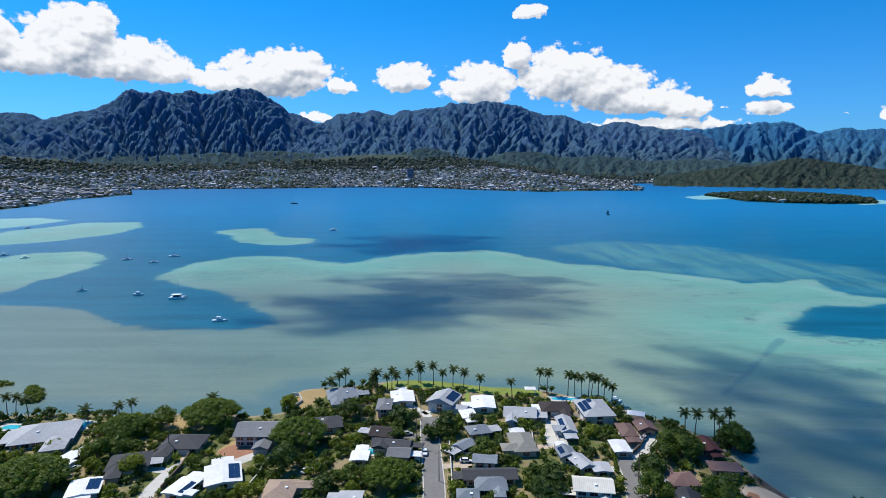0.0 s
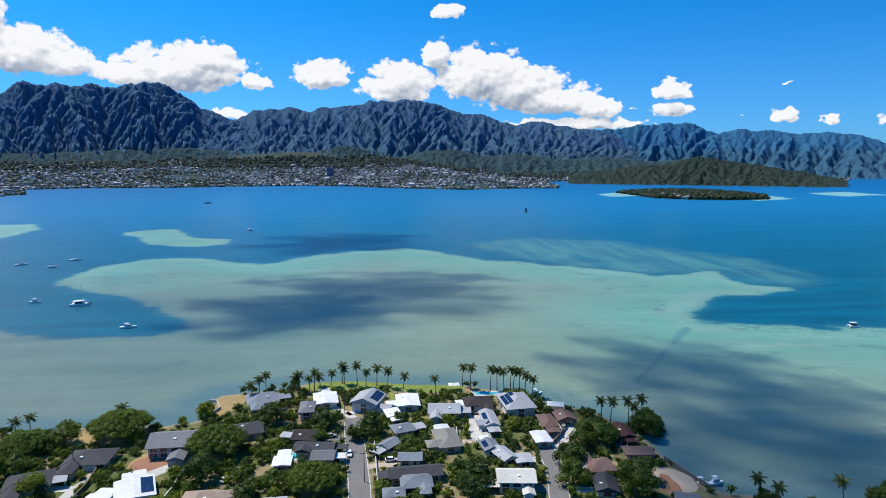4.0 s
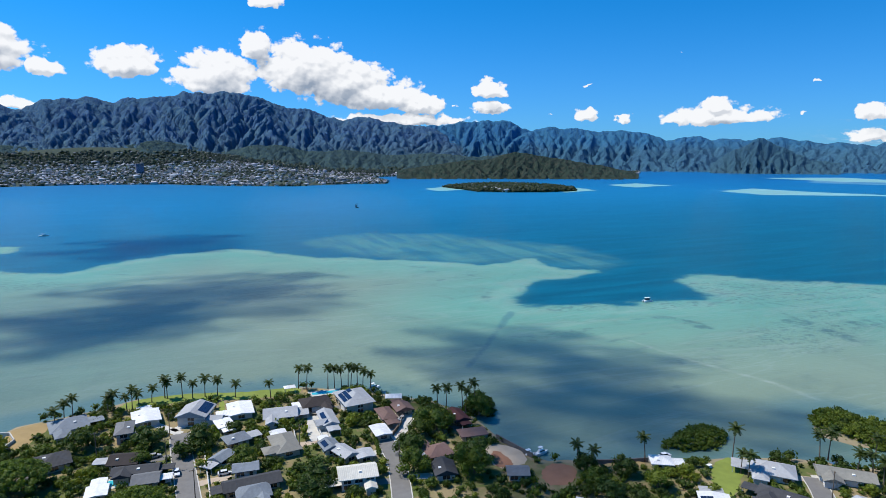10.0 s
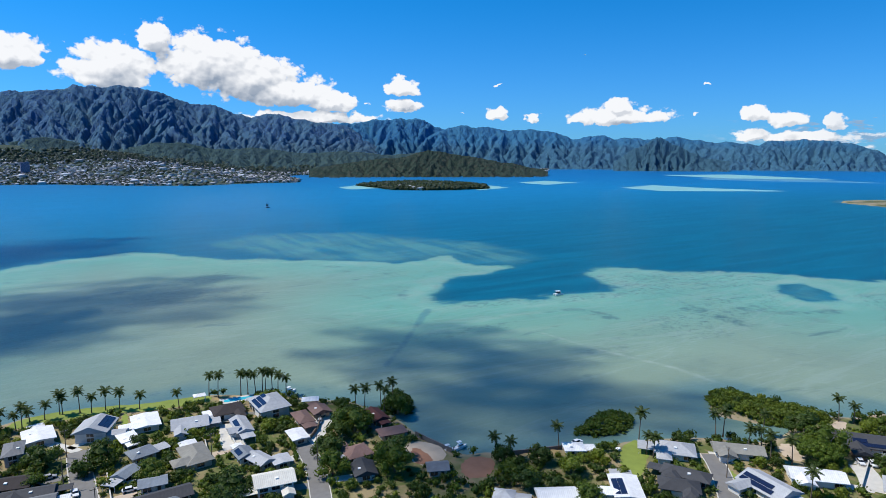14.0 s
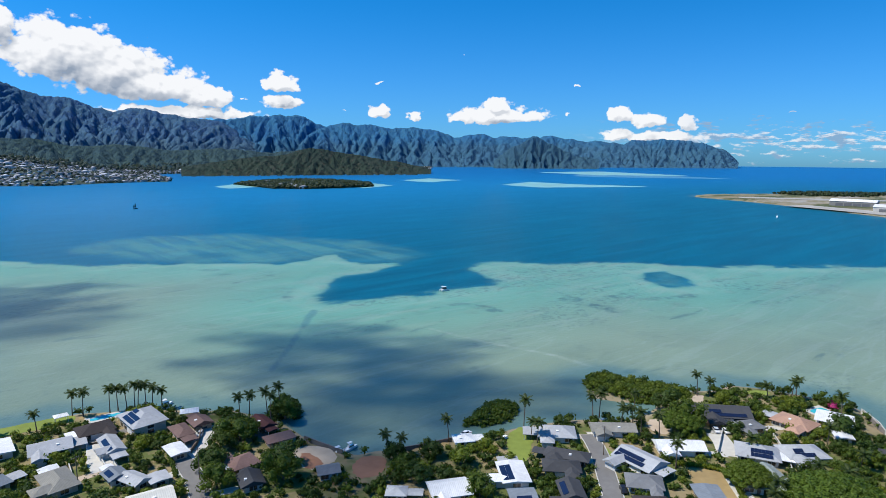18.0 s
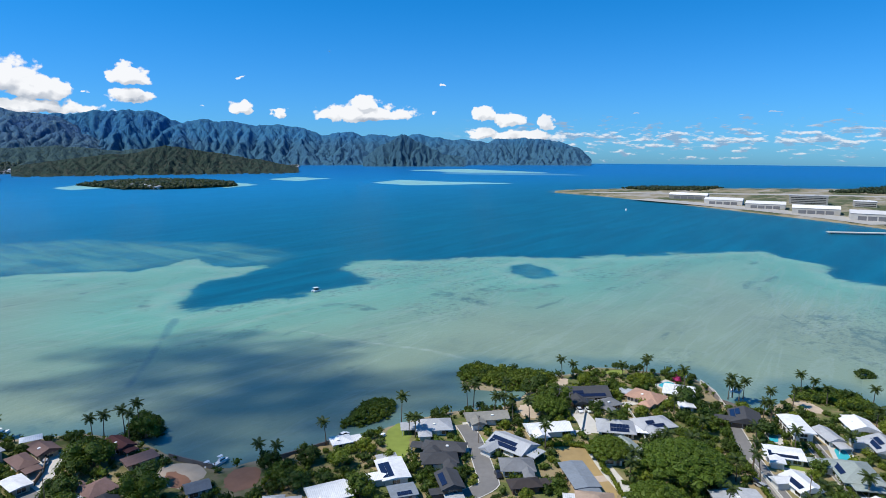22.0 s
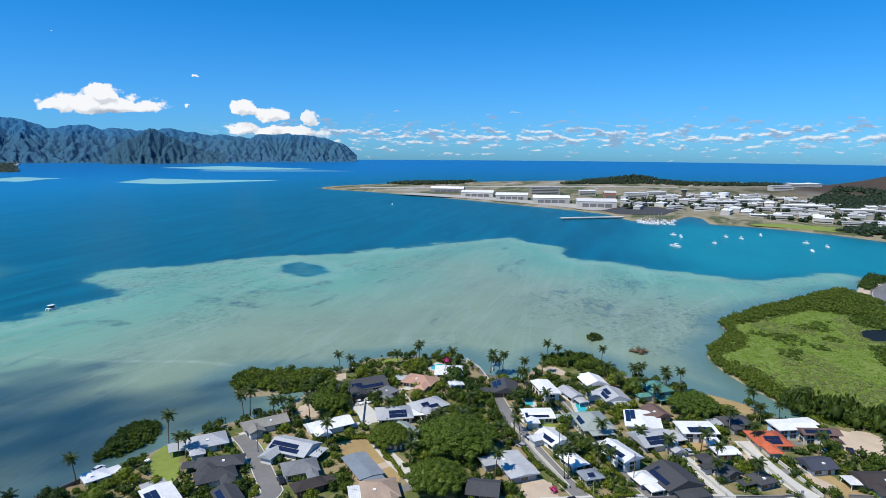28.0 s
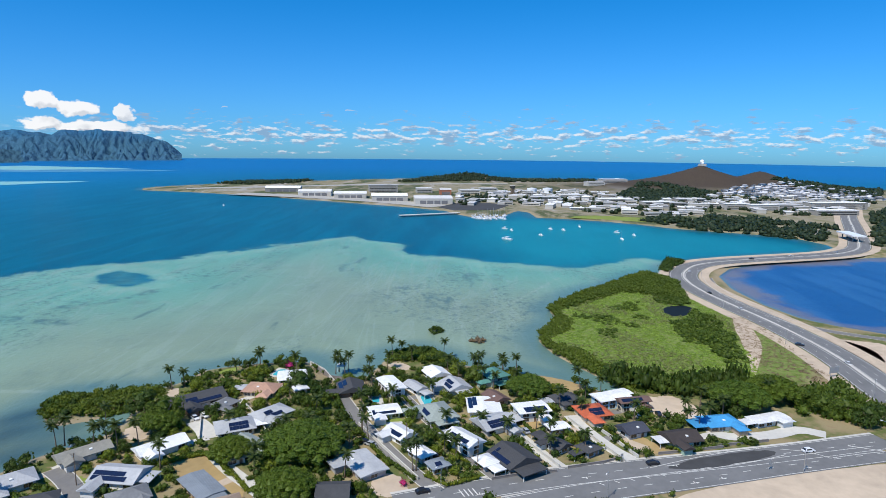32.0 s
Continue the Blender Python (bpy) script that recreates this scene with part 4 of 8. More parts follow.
M_EARTH = plain("bare_earth", (0.47, 0.375, 0.275), 0.95, 0, 0.25, 0.5, 0.05)
M_REDEARTH = plain("red_earth", (0.30, 0.15, 0.09), 0.95, 0, 0.25, 0.5, 0.05)
M_DRYGRASS = plain("dry_grass", (0.33, 0.235, 0.105), 0.95, 0, 0.3, 0.5, 0.05)
M_LAWN = plain("green_lawn", (0.19, 0.235, 0.045), 0.95, 0, 0.4, 0.5, 0.05)
M_POOL = plain("pool_water", (0.05, 0.42, 0.48), 0.05, 0, 0.5, 0.2, spec=0.6)
M_DARKWATER = plain("still_marsh_water", (0.010, 0.016, 0.020), 0.7, 0, 0.2, 0.3, spec=0.1)
M_OLDROAD = plain("old_dark_asphalt", (0.055, 0.055, 0.055), 0.9, 0, 0.4, 0.5, 0.01)
M_TRUNK = plain("tree_bark", (0.16, 0.12, 0.085), 0.9, 0, 4, 0.5, 0.02)
M_STONE = plain("lava_stone_wall", (0.20, 0.18, 0.165), 0.9, 0, 2.5, 0.6, 0.05)
M_RUBBER = plain("tyre_rubber", (0.02, 0.02, 0.02), 0.8)
M_HULL = plain("white_gelcoat", (0.78, 0.78, 0.77), 0.3, spec=0.5)
M_DARKHULL = plain("dark_sailcloth", (0.03, 0.035, 0.05), 0.6)
M_SAIL = plain("sail_cover_blue", (0.05, 0.12, 0.30), 0.7)
CAR = {k: plain("car_" + k, c, 0.25, 0.1, 1, 0.08, spec=0.6) for k, c in (("white", (0.75, 0.75, 0.75)), ("dark", (0.02, 0.02, 0.025)), ("silver", (0.38, 0.39, 0.40)), ("blue", (0.05, 0.12, 0.28)), ("red", (0.45, 0.03, 0.03)))}
SURFACE = {"highway": M_HIGHWAY, "asphalt": M_ASPHALT, "concrete": M_CONCRETE, "tanpave": M_TANPAVE, "runway": M_RUNWAY, "earth": M_EARTH, "redearth": M_REDEARTH, "darkwater": M_DARKWATER, "oldasphalt": M_OLDROAD, "drygrass": M_DRYGRASS, "lawn": M_LAWN}


def leaf_material(name, dark, light):
    m, nt, p = material(name, 0.55, 0, 0.25)
    g = nt.nodes.new("ShaderNodeNewGeometry").outputs["Random Per Island"]
    r = nt.nodes.new("ShaderNodeObjectInfo").outputs["Random"]
    col = mix(nt, g, dark, light)
    col = mix(nt, math_node(nt, "MULTIPLY", r, 0.4), col, tuple(0.5 * (a + b) * k for a, b, k in zip(dark, light, (1.6, 1.25, 0.8))))
    nt.links.new(col, p.inputs["Base Color"])
    thin, blend = nt.nodes.new("ShaderNodeBsdfTranslucent"), nt.nodes.new("ShaderNodeMixShader")
    nt.links.new(vec_node(nt, "MULTIPLY", col, (1.5, 1.45, 0.7)), thin.inputs["Color"])
    blend.inputs[0].default_value = 0.38
    nt.links.new(p.outputs[0], blend.inputs[1]), nt.links.new(thin.outputs[0], blend.inputs[2])
    nt.links.new(blend.outputs[0], nt.nodes["Material Output"].inputs[0])
    return m


M_LEAF = [leaf_material("leaf_dark", (0.016, 0.038, 0.007), (0.072, 0.120, 0.020)), leaf_material("leaf_mid", (0.030, 0.062, 0.008), (0.115, 0.17, 0.024)), leaf_material("leaf_yellow", (0.06, 0.10, 0.010), (0.20, 0.25, 0.03))]
M_LEAF_UMBRELLA = leaf_material("leaf_umbrella", (0.050, 0.092, 0.011), (0.125, 0.190, 0.024))
M_FROND = leaf_material("palm_frond", (0.018, 0.038, 0.010), (0.075, 0.11, 0.025))
M_MANGROVE = leaf_material("mangrove_leaf", (0.036, 0.070, 0.008), (0.13, 0.185, 0.026))
M_MARSH_LEAF = leaf_material("marsh_leaf", (0.135, 0.225, 0.026), (0.27, 0.37, 0.07))
M_MARSH_GREY = leaf_material("marsh_grey_leaf", (0.13, 0.175, 0.06), (0.25, 0.29, 0.14))
M_FAR_LEAF = leaf_material("far_tree_leaf", (0.018, 0.038, 0.022), (0.050, 0.076, 0.036))
# town foliage colour lightened and blued for distance haze
M_TOWN_LEAF = leaf_material("hazed_town_tree_leaf", (0.030, 0.056, 0.056), (0.066, 0.100, 0.078))
M_DRY_SCRUB = leaf_material("dry_scrub", (0.16, 0.118, 0.078), (0.24, 0.185, 0.125))
M_BLOSSOM = leaf_material("bougainvillea_blossom", (0.35, 0.02, 0.12), (0.55, 0.05, 0.22))

# ---- houses ----


def roof_shape(w, d, h, kind, t=0.22):
    """A pitched roof slab over a w x d plan with its ridge along x."""
    a, b = w / 2, d / 2
    g = a if kind != "hip" else max(a - b, 0.3)
    s = Shape()
    v = [(-a, -b, 0), (a, -b, 0), (a, b, 0), (-a, b, 0), (-a, -b, t), (a, -b, t), (a, b, t), (-a, b, t), (-g, 0, h + t), (g, 0, h + t)]
    f = [(3, 2, 1, 0), (0, 1, 5, 4), (1, 2, 6, 5), (2, 3, 7, 6), (3, 0, 4, 7), (4, 5, 9, 8), (6, 7, 8, 9), (5, 6, 9), (7, 4, 8)]
    return s.add(v, f)


# windows widened so their dark panes also stand in for eave and lanai shade
WINDOW = Shape().box((0, 0, 0), (2.5, 0.10, 1.6)).mesh("window", M_TRIM)
PANE = Shape().box((-0.61, -0.045, 0), (1.14, 0.05, 1.44)).box((0.61, -0.045, 0), (1.14, 0.05, 1.44)).mesh("pane", M_GLASS)
POST = Shape().box((0, 0, 0), (0.15, 0.15, 2.1)).mesh("post", M_TRIM)
DOOR = Shape().box((0, 0, 0), (1.0, 0.10, 2.1)).mesh("door", M_DOOR)
GARAGE = Shape().box((0, 0, 0), (4.6, 0.10, 2.2)).mesh("garage_door", M_TRIM)
SOLAR = Shape().box((0, 0, 0), (1.08, 1.72, 0.05)).mesh("solar_panel", M_PANEL)
VENT = Shape().box((0, 0, 0), (0.9, 0.9, 0.35)).mesh("skylight", M_TRIM)
ROOF_WORD = {"white": "white", "cream": "cream", "lgrey": "light grey", "grey": "grey", "dgrey": "dark grey", "dbrown": "dark brown", "brown": "brown", "rose": "reddish-brown", "tan": "tan",
             "khaki": "khaki", "bluegrey": "blue-grey", "sage": "grey-green", "terra": "terracotta", "red": "red", "blue": "bright blue", "teal": "green", "navy": "dark slate", "maroon": "maroon"}


def house(x, y, turn, w, d, kind, roof, storeys, panels, wall):
    if d > w:
        w, d, turn = d, w, turn + 90
    front = pose(0, 0, 0, 0, 0, turn).to_3x3() @ Vector((0, -1, 0))
    if front.x * x + front.y * y > 0:
        turn += 180
    HOUSES.append((x, y, radians(turn), w, d))
    tall = 2.2 if storeys == 1 else 3.9
    pitch = {"flat": 0.05, "gable": 0.19, "hip": 0.20}[kind]
    rise = pitch * d
    words = f"{'two-storey' if storeys > 1 else 'single-storey'} {wall} house with a {ROOF_WORD[roof]} {'low-pitched' if kind == 'flat' else kind} roof" + (" carrying solar panels" if panels else "")
    ob = thing("house", x, y, GROUND_Z, turn, words, "house", "houses of the neighbourhood")
    a, b = w / 2 - 0.95, d / 2 - 0.95
    s = Shape().box((0, 0, tall / 2 - 0.3), (2 * a, 2 * b, tall + 0.6))
    if kind != "hip":
        k = rise * 0.86
        s.add([(-a, -b, tall), (-a, b, tall), (-a, 0, tall + k), (a, -b, tall), (a, b, tall), (a, 0, tall + k)], [(0, 2, 1), (3, 4, 5), (0, 3, 5, 2), (1, 2, 5, 4)])
    part("wall", s.mesh("wall", WALL[wall]), ob)
    part("roof", roof_shape(w, d, rise, kind).mesh("roof", ROOF[roof]), ob, pose(0, 0, tall))
    if w > 10 and rng.random() < 0.75:
        ww, dd = w * rng.uniform(0.32, 0.42), d * 0.55
        sx = rng.choice((-1, 1)) * (a - ww / 2)
        part("wing_wall", Shape().box((sx, -b - dd / 2 + 0.6, 1.25), (ww - 1.2, dd - 0.6, 2.4)).mesh("wing_wall", WALL[wall]), ob)
        part("wing_roof", roof_shape(dd + 3.0, ww, (0.05 if kind == "flat" else 0.19) * ww, kind).mesh("wing_roof", ROOF[roof]), ob, pose(sx, -b - dd / 2 + 1.6, 2.3, 0, 0, 90))
    if rng.random() < 0.6:
        sx, cw = rng.choice((-1, 1)), rng.uniform(3.5, 5.5)
        px, cd = sx * (a + cw / 2 + 0.3), d * rng.uniform(0.5, 0.8)
        part("lean_to_roof", roof_shape(cw + 0.6, cd, 0.25, "flat", 0.14).mesh("lean_to_roof", ROOF[rng.choice((roof, roof, "white", "lgrey"))]), ob, pose(px, 0, 2.05))
        for py in (-0.45, 0.45):
            part("post", POST, ob, pose(px + sx * cw * 0.45, py * cd, 1.0))
    for lvl in range(storeys):
        z = 1.2 + 1.85 * lvl
        n = max(2, int(w / 3.6))
        for i in range(n):
            px = -a + 2 * a * (i + 0.5) / n
            for side, py in ((0, -b), (180, b)):
                if lvl == 0 and side == 0 and i == n // 2:
                    if kind != "flat" and w > 11:
                        part("garage_door", GARAGE, ob, pose(px, -b - 0.03, 1.1))
                    else:
                        part("door", DOOR, ob, pose(px, -b - 0.03, 1.05))
                    continue
                if side == 180 and i % 2:
                    continue
                part("pane", PANE, part("window", WINDOW, ob, pose(px, py, z, 0, 0, side)), pose(0, -0.012, 0))
        for side, px in ((90, a), (-90, -a)):
            part("pane", PANE, part("window", WINDOW, ob, pose(px, 0, z, 0, 0, side)), pose(0, -0.012, 0))
    if panels:
        panels = int(panels * 1.6)
        cols = max(1, min(panels, int((w - 2.5) / 1.14 * (0.6 if kind == "hip" else 0.9))))
        rows = min(max(1, int((d / 2 - 0.8) / 1.8)), -(-panels // cols))
        tilt = math.degrees(math.atan2(rise, d / 2))
        x0 = rng.uniform(-0.1, 0.1) * w
        for k in range(min(panels, cols * rows)):
            i, j = k % cols, k // cols
            px = x0 + (i - (cols - 1) / 2) * 1.12
            py = -d / 2 + 1.5 + j * 1.78
            part("solar_panel", SOLAR, ob, pose(px, py, tall + 0.34 + rise * (py + d / 2) / (d / 2), tilt, 0, 0))
    elif rng.random() < 0.5:
        py = -d * 0.22
        part("skylight", VENT, ob, pose(rng.uniform(-0.2, 0.2) * w, py, tall + 0.25 + rise * (d / 2 + py) / (d / 2)))
    return ob


# ---- roads, paving, pools ----


def strip(line, width, z, name, mat, offset=0.0, dash=None):
    """A ribbon along a smoothed plan line; dash: (mark, gap) lengths."""
    pts = [Vector(p) for p in line]
    for _ in range(3):
        pts = [pts[0]] + [q for a, b in zip(pts, pts[1:]) for q in (a.lerp(b, 0.25), a.lerp(b, 0.75))] + [pts[-1]]
    left, run, s = [], 0.0, Shape()
    for i, p in enumerate(pts):
        t = (pts[min(i + 1, len(pts) - 1)] - pts[max(i - 1, 0)]).normalized()
        n = Vector((-t.y, t.x))
        if i:
            run += (p - pts[i - 1]).length
        left.append((p + n * (offset + width / 2), p + n * (offset - width / 2), run))
    if dash is None:
        v = [(q.x, q.y, z) for a, b, _ in left for q in (a, b)]
        return s.add(v, [(2 * i + 1, 2 * i + 3, 2 * i + 2, 2 * i) for i in range(len(left) - 1)]).mesh(name, mat)
    at = 0.0
    ks = [k for *_, k in left]
    spot = lambda d, side: Vector((np.interp(d, ks, [l[side].x for l in left]), np.interp(d, ks, [l[side].y for l in left])))
    while at + dash[0] < run:
        q = [spot(at, 1), spot(at + dash[0], 1), spot(at + dash[0], 0), spot(at, 0)]
        s.add([(p.x, p.y, z) for p in q], [(0, 1, 2, 3)])
        at += sum(dash)
    return s.mesh(name, mat)


def road(name, line, width, mat):
    far = name in ("runway", "apron")
    z = GROUND_Z + {"street": 0.06, "driveway": 0.05, "alley": 0.055, "highway": 0.07, "causeway": 0.08, "runway": 0.3, "apron": 0.4}[name] + 0.0061 * (len(ROADS) % 9)
    ROADS.append((line, width))
    word = {"asphalt": "grey asphalt", "highway": "dark asphalt", "concrete": "pale concrete", "tanpave": "tan paved", "runway": "weathered concrete"}[mat]
    ob = new(name, strip(line, width, z, name, SURFACE[mat]))
    tagged(ob, f"{word} {name} between the gardens" if width < 10 else f"{word} {name} with worn surface", "road", kind="structure")
    if name in ("street",):
        for side in (-1, 1):
            part("kerb", strip(line, 0.35, z + 0.1, "kerb", M_CONCRETE, side * (width / 2 + 0.15)), ob)
    if name == "highway":
        for off in (-width / 2 + 0.6, width / 2 - 0.6):
            part("edge_line", strip(line, 0.22, z + 0.02, "edge_line", M_PAINT_LINE, off), ob)
        part("lane_marking", strip(line, 0.22, z + 0.02, "lane_marking", M_PAINT_LINE, 0, (3, 6)), ob)
        part("shoulder", strip(line, 1.2, z - 0.02, "shoulder", M_CONCRETE, width / 2 + 0.5), ob)
    if name == "causeway":
        for off in (-10.2, -1.6, 1.6, 10.2):
            part("edge_line", strip(line, 0.25, z + 0.02, "edge_line", M_PAINT_LINE, off), ob)
        for off in (-6, 6):
            part("lane_marking", strip(line, 0.25, z + 0.02, "lane_marking", M_PAINT_LINE, off, (3, 8)), ob)
        part("median", strip(line, 1.6, z + 0.25, "median", M_CONCRETE, 0), ob)
        for off in (-15.5, 15.5):
            part("verge", strip(line, 8, z - 0.04, "verge", M_EARTH, off), ob)


def patch(name, outline, mat):
    """A patch of lawn or bare soil with an uneven rim, a few centimetres thick."""
    pts = [Vector(p) for p in outline]
    for _ in range(3):
        pts = [q for a, b in zip(pts, pts[1:] + pts[:1]) for q in (a.lerp(b, 0.25), a.lerp(b, 0.75))]
    pts = [p + Vector((rng.uniform(-0.4, 0.4), rng.uniform(-0.4, 0.4))) for p in pts]
    n = len(pts)
    PATCHES.append(outline)
    z = GROUND_Z + 0.0023 * (len(PATCHES) % 5) + {"earth": 0.030, "redearth": 0.044, "drygrass": 0.034, "lawn": 0.038, "darkwater": 0.02, "oldasphalt": 0.14}[mat]
    area = sum(a.cross(b) for a, b in zip(pts, pts[1:] + pts[:1]))
    s = Shape().add([(p.x, p.y, z) for p in pts], [tuple(range(n)) if area > 0 else tuple(range(n))[::-1]])
    word = {"earth": "bare tan earth", "redearth": "raw reddish earth of a building plot", "drygrass": "sun-dried brown grass", "lawn": "watered green lawn", "darkwater": "still dark pool", "oldasphalt": "old dark asphalt median wedge"}[mat]
    tagged(new(name, s.mesh(name, SURFACE[mat])), word + {"darkwater": " among the marsh scrub", "oldasphalt": " between the carriageways"}.get(mat, " beside the houses"), "ground", kind="structure")


def painted_line(line, width):
    """White road paint laid on the highway."""
    tagged(new("road_marking", strip(line, width, GROUND_Z + 0.165, "road_marking", M_PAINT_LINE)), "worn white line painted on the highway", "road marking", kind="structure")


def turn_arrow(x, y, turn):
    s = Shape().add([(-2.2, -0.15, 0), (0.6, -0.15, 0), (0.6, 0.15, 0), (-2.2, 0.15, 0)], [(0, 1, 2, 3)]).add([(0.6, -0.55, 0), (2.2, 0.0, 0), (0.6, 0.55, 0)], [(0, 1, 2)])
    s.add([(-0.4, 0.15, 0), (0.1, 0.15, 0), (0.3, 1.3, 0), (-0.1, 1.4, 0)], [(0, 1, 2, 3)])
    ob = tagged(new("turn_arrow", s.mesh("turn_arrow", M_PAINT_LINE)), "white turn arrow painted on the highway lane", "road marking", kind="structure")
    ob.matrix_basis = pose(x, y, GROUND_Z + 0.17, 0, 0, turn) @ Matrix.Diagonal((0.75, 0.75, 1, 1))


def pool(x, y, w, d, turn):
    ob = thing("swimming_pool", x, y, GROUND_Z, turn + rng.uniform(-20, 20), "turquoise swimming pool with a pale concrete deck", "pool")
    HOUSES.append((x, y, 0, w + 2, d + 2))
    part("deck", Shape().box((0, 0, 0.06), (w + 3, d + 3, 0.16)).mesh("deck", M_CONCRETE), ob)
    n, rim = 20, []
    for i in range(n):
        t = 2 * math.pi * i / n
        c, s_ = math.cos(t), math.sin(t)
        rim.append((w / 2 * math.copysign(abs(c) ** 0.5, c), d / 2 * math.copysign(abs(s_) ** 0.5, s_), 0.16))
    part("pool_water", Shape().add(rim + [(0, 0, 0.16)], [(i, (i + 1) % n, n) for i in range(n)]).mesh("pool_water", M_POOL), ob)


def garden_wall(line, mat, tall, label):
    s = Shape()
    for (x0, y0), (x1, y1) in zip(line, line[1:]):
        u = Vector((x1 - x0, y1 - y0)).normalized()
        n = Vector((-u.y, u.x)) * 0.12
        for z0, z1, k in ((0.8, GROUND_Z + tall, 1.0), (GROUND_Z + tall, GROUND_Z + tall + 0.1, 1.5)):
            q = [(x0 - n.x * k, y0 - n.y * k), (x1 - n.x * k, y1 - n.y * k), (x1 + n.x * k, y1 + n.y * k), (x0 + n.x * k, y0 + n.y * k)]
            s.add([(*p, z0) for p in q] + [(*p, z1) for p in q], [(3, 2, 1, 0), (4, 5, 6, 7), (0, 1, 5, 4), (1, 2, 6, 5), (2, 3, 7, 6), (3, 0, 4, 7)])
    tagged(new("garden_wall", s.mesh("garden_wall", mat)), label, "wall")


# ---- cars and boats ----
TYRE = Shape().add([(0.34 * math.cos(a * math.pi / 6), y, 0.34 * math.sin(a * math.pi / 6)) for y in (-0.11, 0.11) for a in range(12)],
                   [(i, (i + 1) % 12, 12 + (i + 1) % 12, 12 + i) for i in range(12)] + [tuple(range(12))[::-1], tuple(range(12, 24))]).mesh("wheel", M_RUBBER)
CAR_WORD = {"white": "white", "dark": "black", "silver": "silver", "blue": "dark blue", "red": "red"}


def side_form(profile, half, slot=0, tuck=0.85):
    """A body from a side profile (x, z), narrowed towards its top."""
    n = len(profile)
    top = max(z for _, z in profile)
    low = min(z for _, z in profile)
    v = [(x, sgn * half * (1 - (1 - tuck) * (z - low) / (top - low)), z) for sgn in (-1, 1) for x, z in profile]
    return Shape().add(v, [(i, (i + 1) % n, n + (i + 1) % n, n + i) for i in range(n)] + [tuple(range(n))[::-1], tuple(range(n, 2 * n))], slot)


CAR_BODY = {k: side_form([(-2.2, 0.35), (2.2, 0.35), (2.25, 0.75), (1.1, 0.95), (-2.0, 1.0), (-2.25, 0.8)], 0.88, 0, 0.93).mesh("car_body", m) for k, m in CAR.items()}
CAR_TOP = {k: Shape().box((-0.35, 0, 1.46), (1.9, 1.36, 0.08)).mesh("car_roof", m) for k, m in CAR.items()}
CAR_GLASS = side_form([(-1.9, 0.98), (1.0, 0.95), (0.55, 1.44), (-1.35, 1.44)], 0.82, 0, 0.86).mesh("car_glass", M_GLASS)


def car(x, y, turn, colour):
    ob = thing("car", x, y, GROUND_Z + 0.09, turn, f"{CAR_WORD[colour]} passenger car parked or driving on the pavement", "car", "cars")
    part("car_body", CAR_BODY[colour], ob), part("car_glass", CAR_GLASS, ob), part("car_roof", CAR_TOP[colour], ob)
    for px in (-1.35, 1.35):
        for py in (-0.8, 0.8):
            part("wheel", TYRE, ob, pose(px, py, 0.34))


def hull_shape(l, b, h):
    v, f = [], []
    st = [(-0.5, 0.8), (-0.2, 1.0), (0.15, 0.9), (0.38, 0.5), (0.5, 0.03)]
    for u, k in st:
        v += [(u * l, -b / 2 * k, h), (u * l, -b / 2 * k * 0.7, -0.3), (u * l, b / 2 * k * 0.7, -0.3), (u * l, b / 2 * k, h)]
    for i in range(len(st) - 1):
        f += [(4 * i + j, 4 * i + j + 1, 4 * i + 5 + j, 4 * i + 4 + j) for j in range(3)]
        f.append((4 * i + 3, 4 * i, 4 * i + 4, 4 * i + 7))
    f += [(3, 2, 1, 0), (16, 17, 18, 19)]
    return Shape().add(v, f)


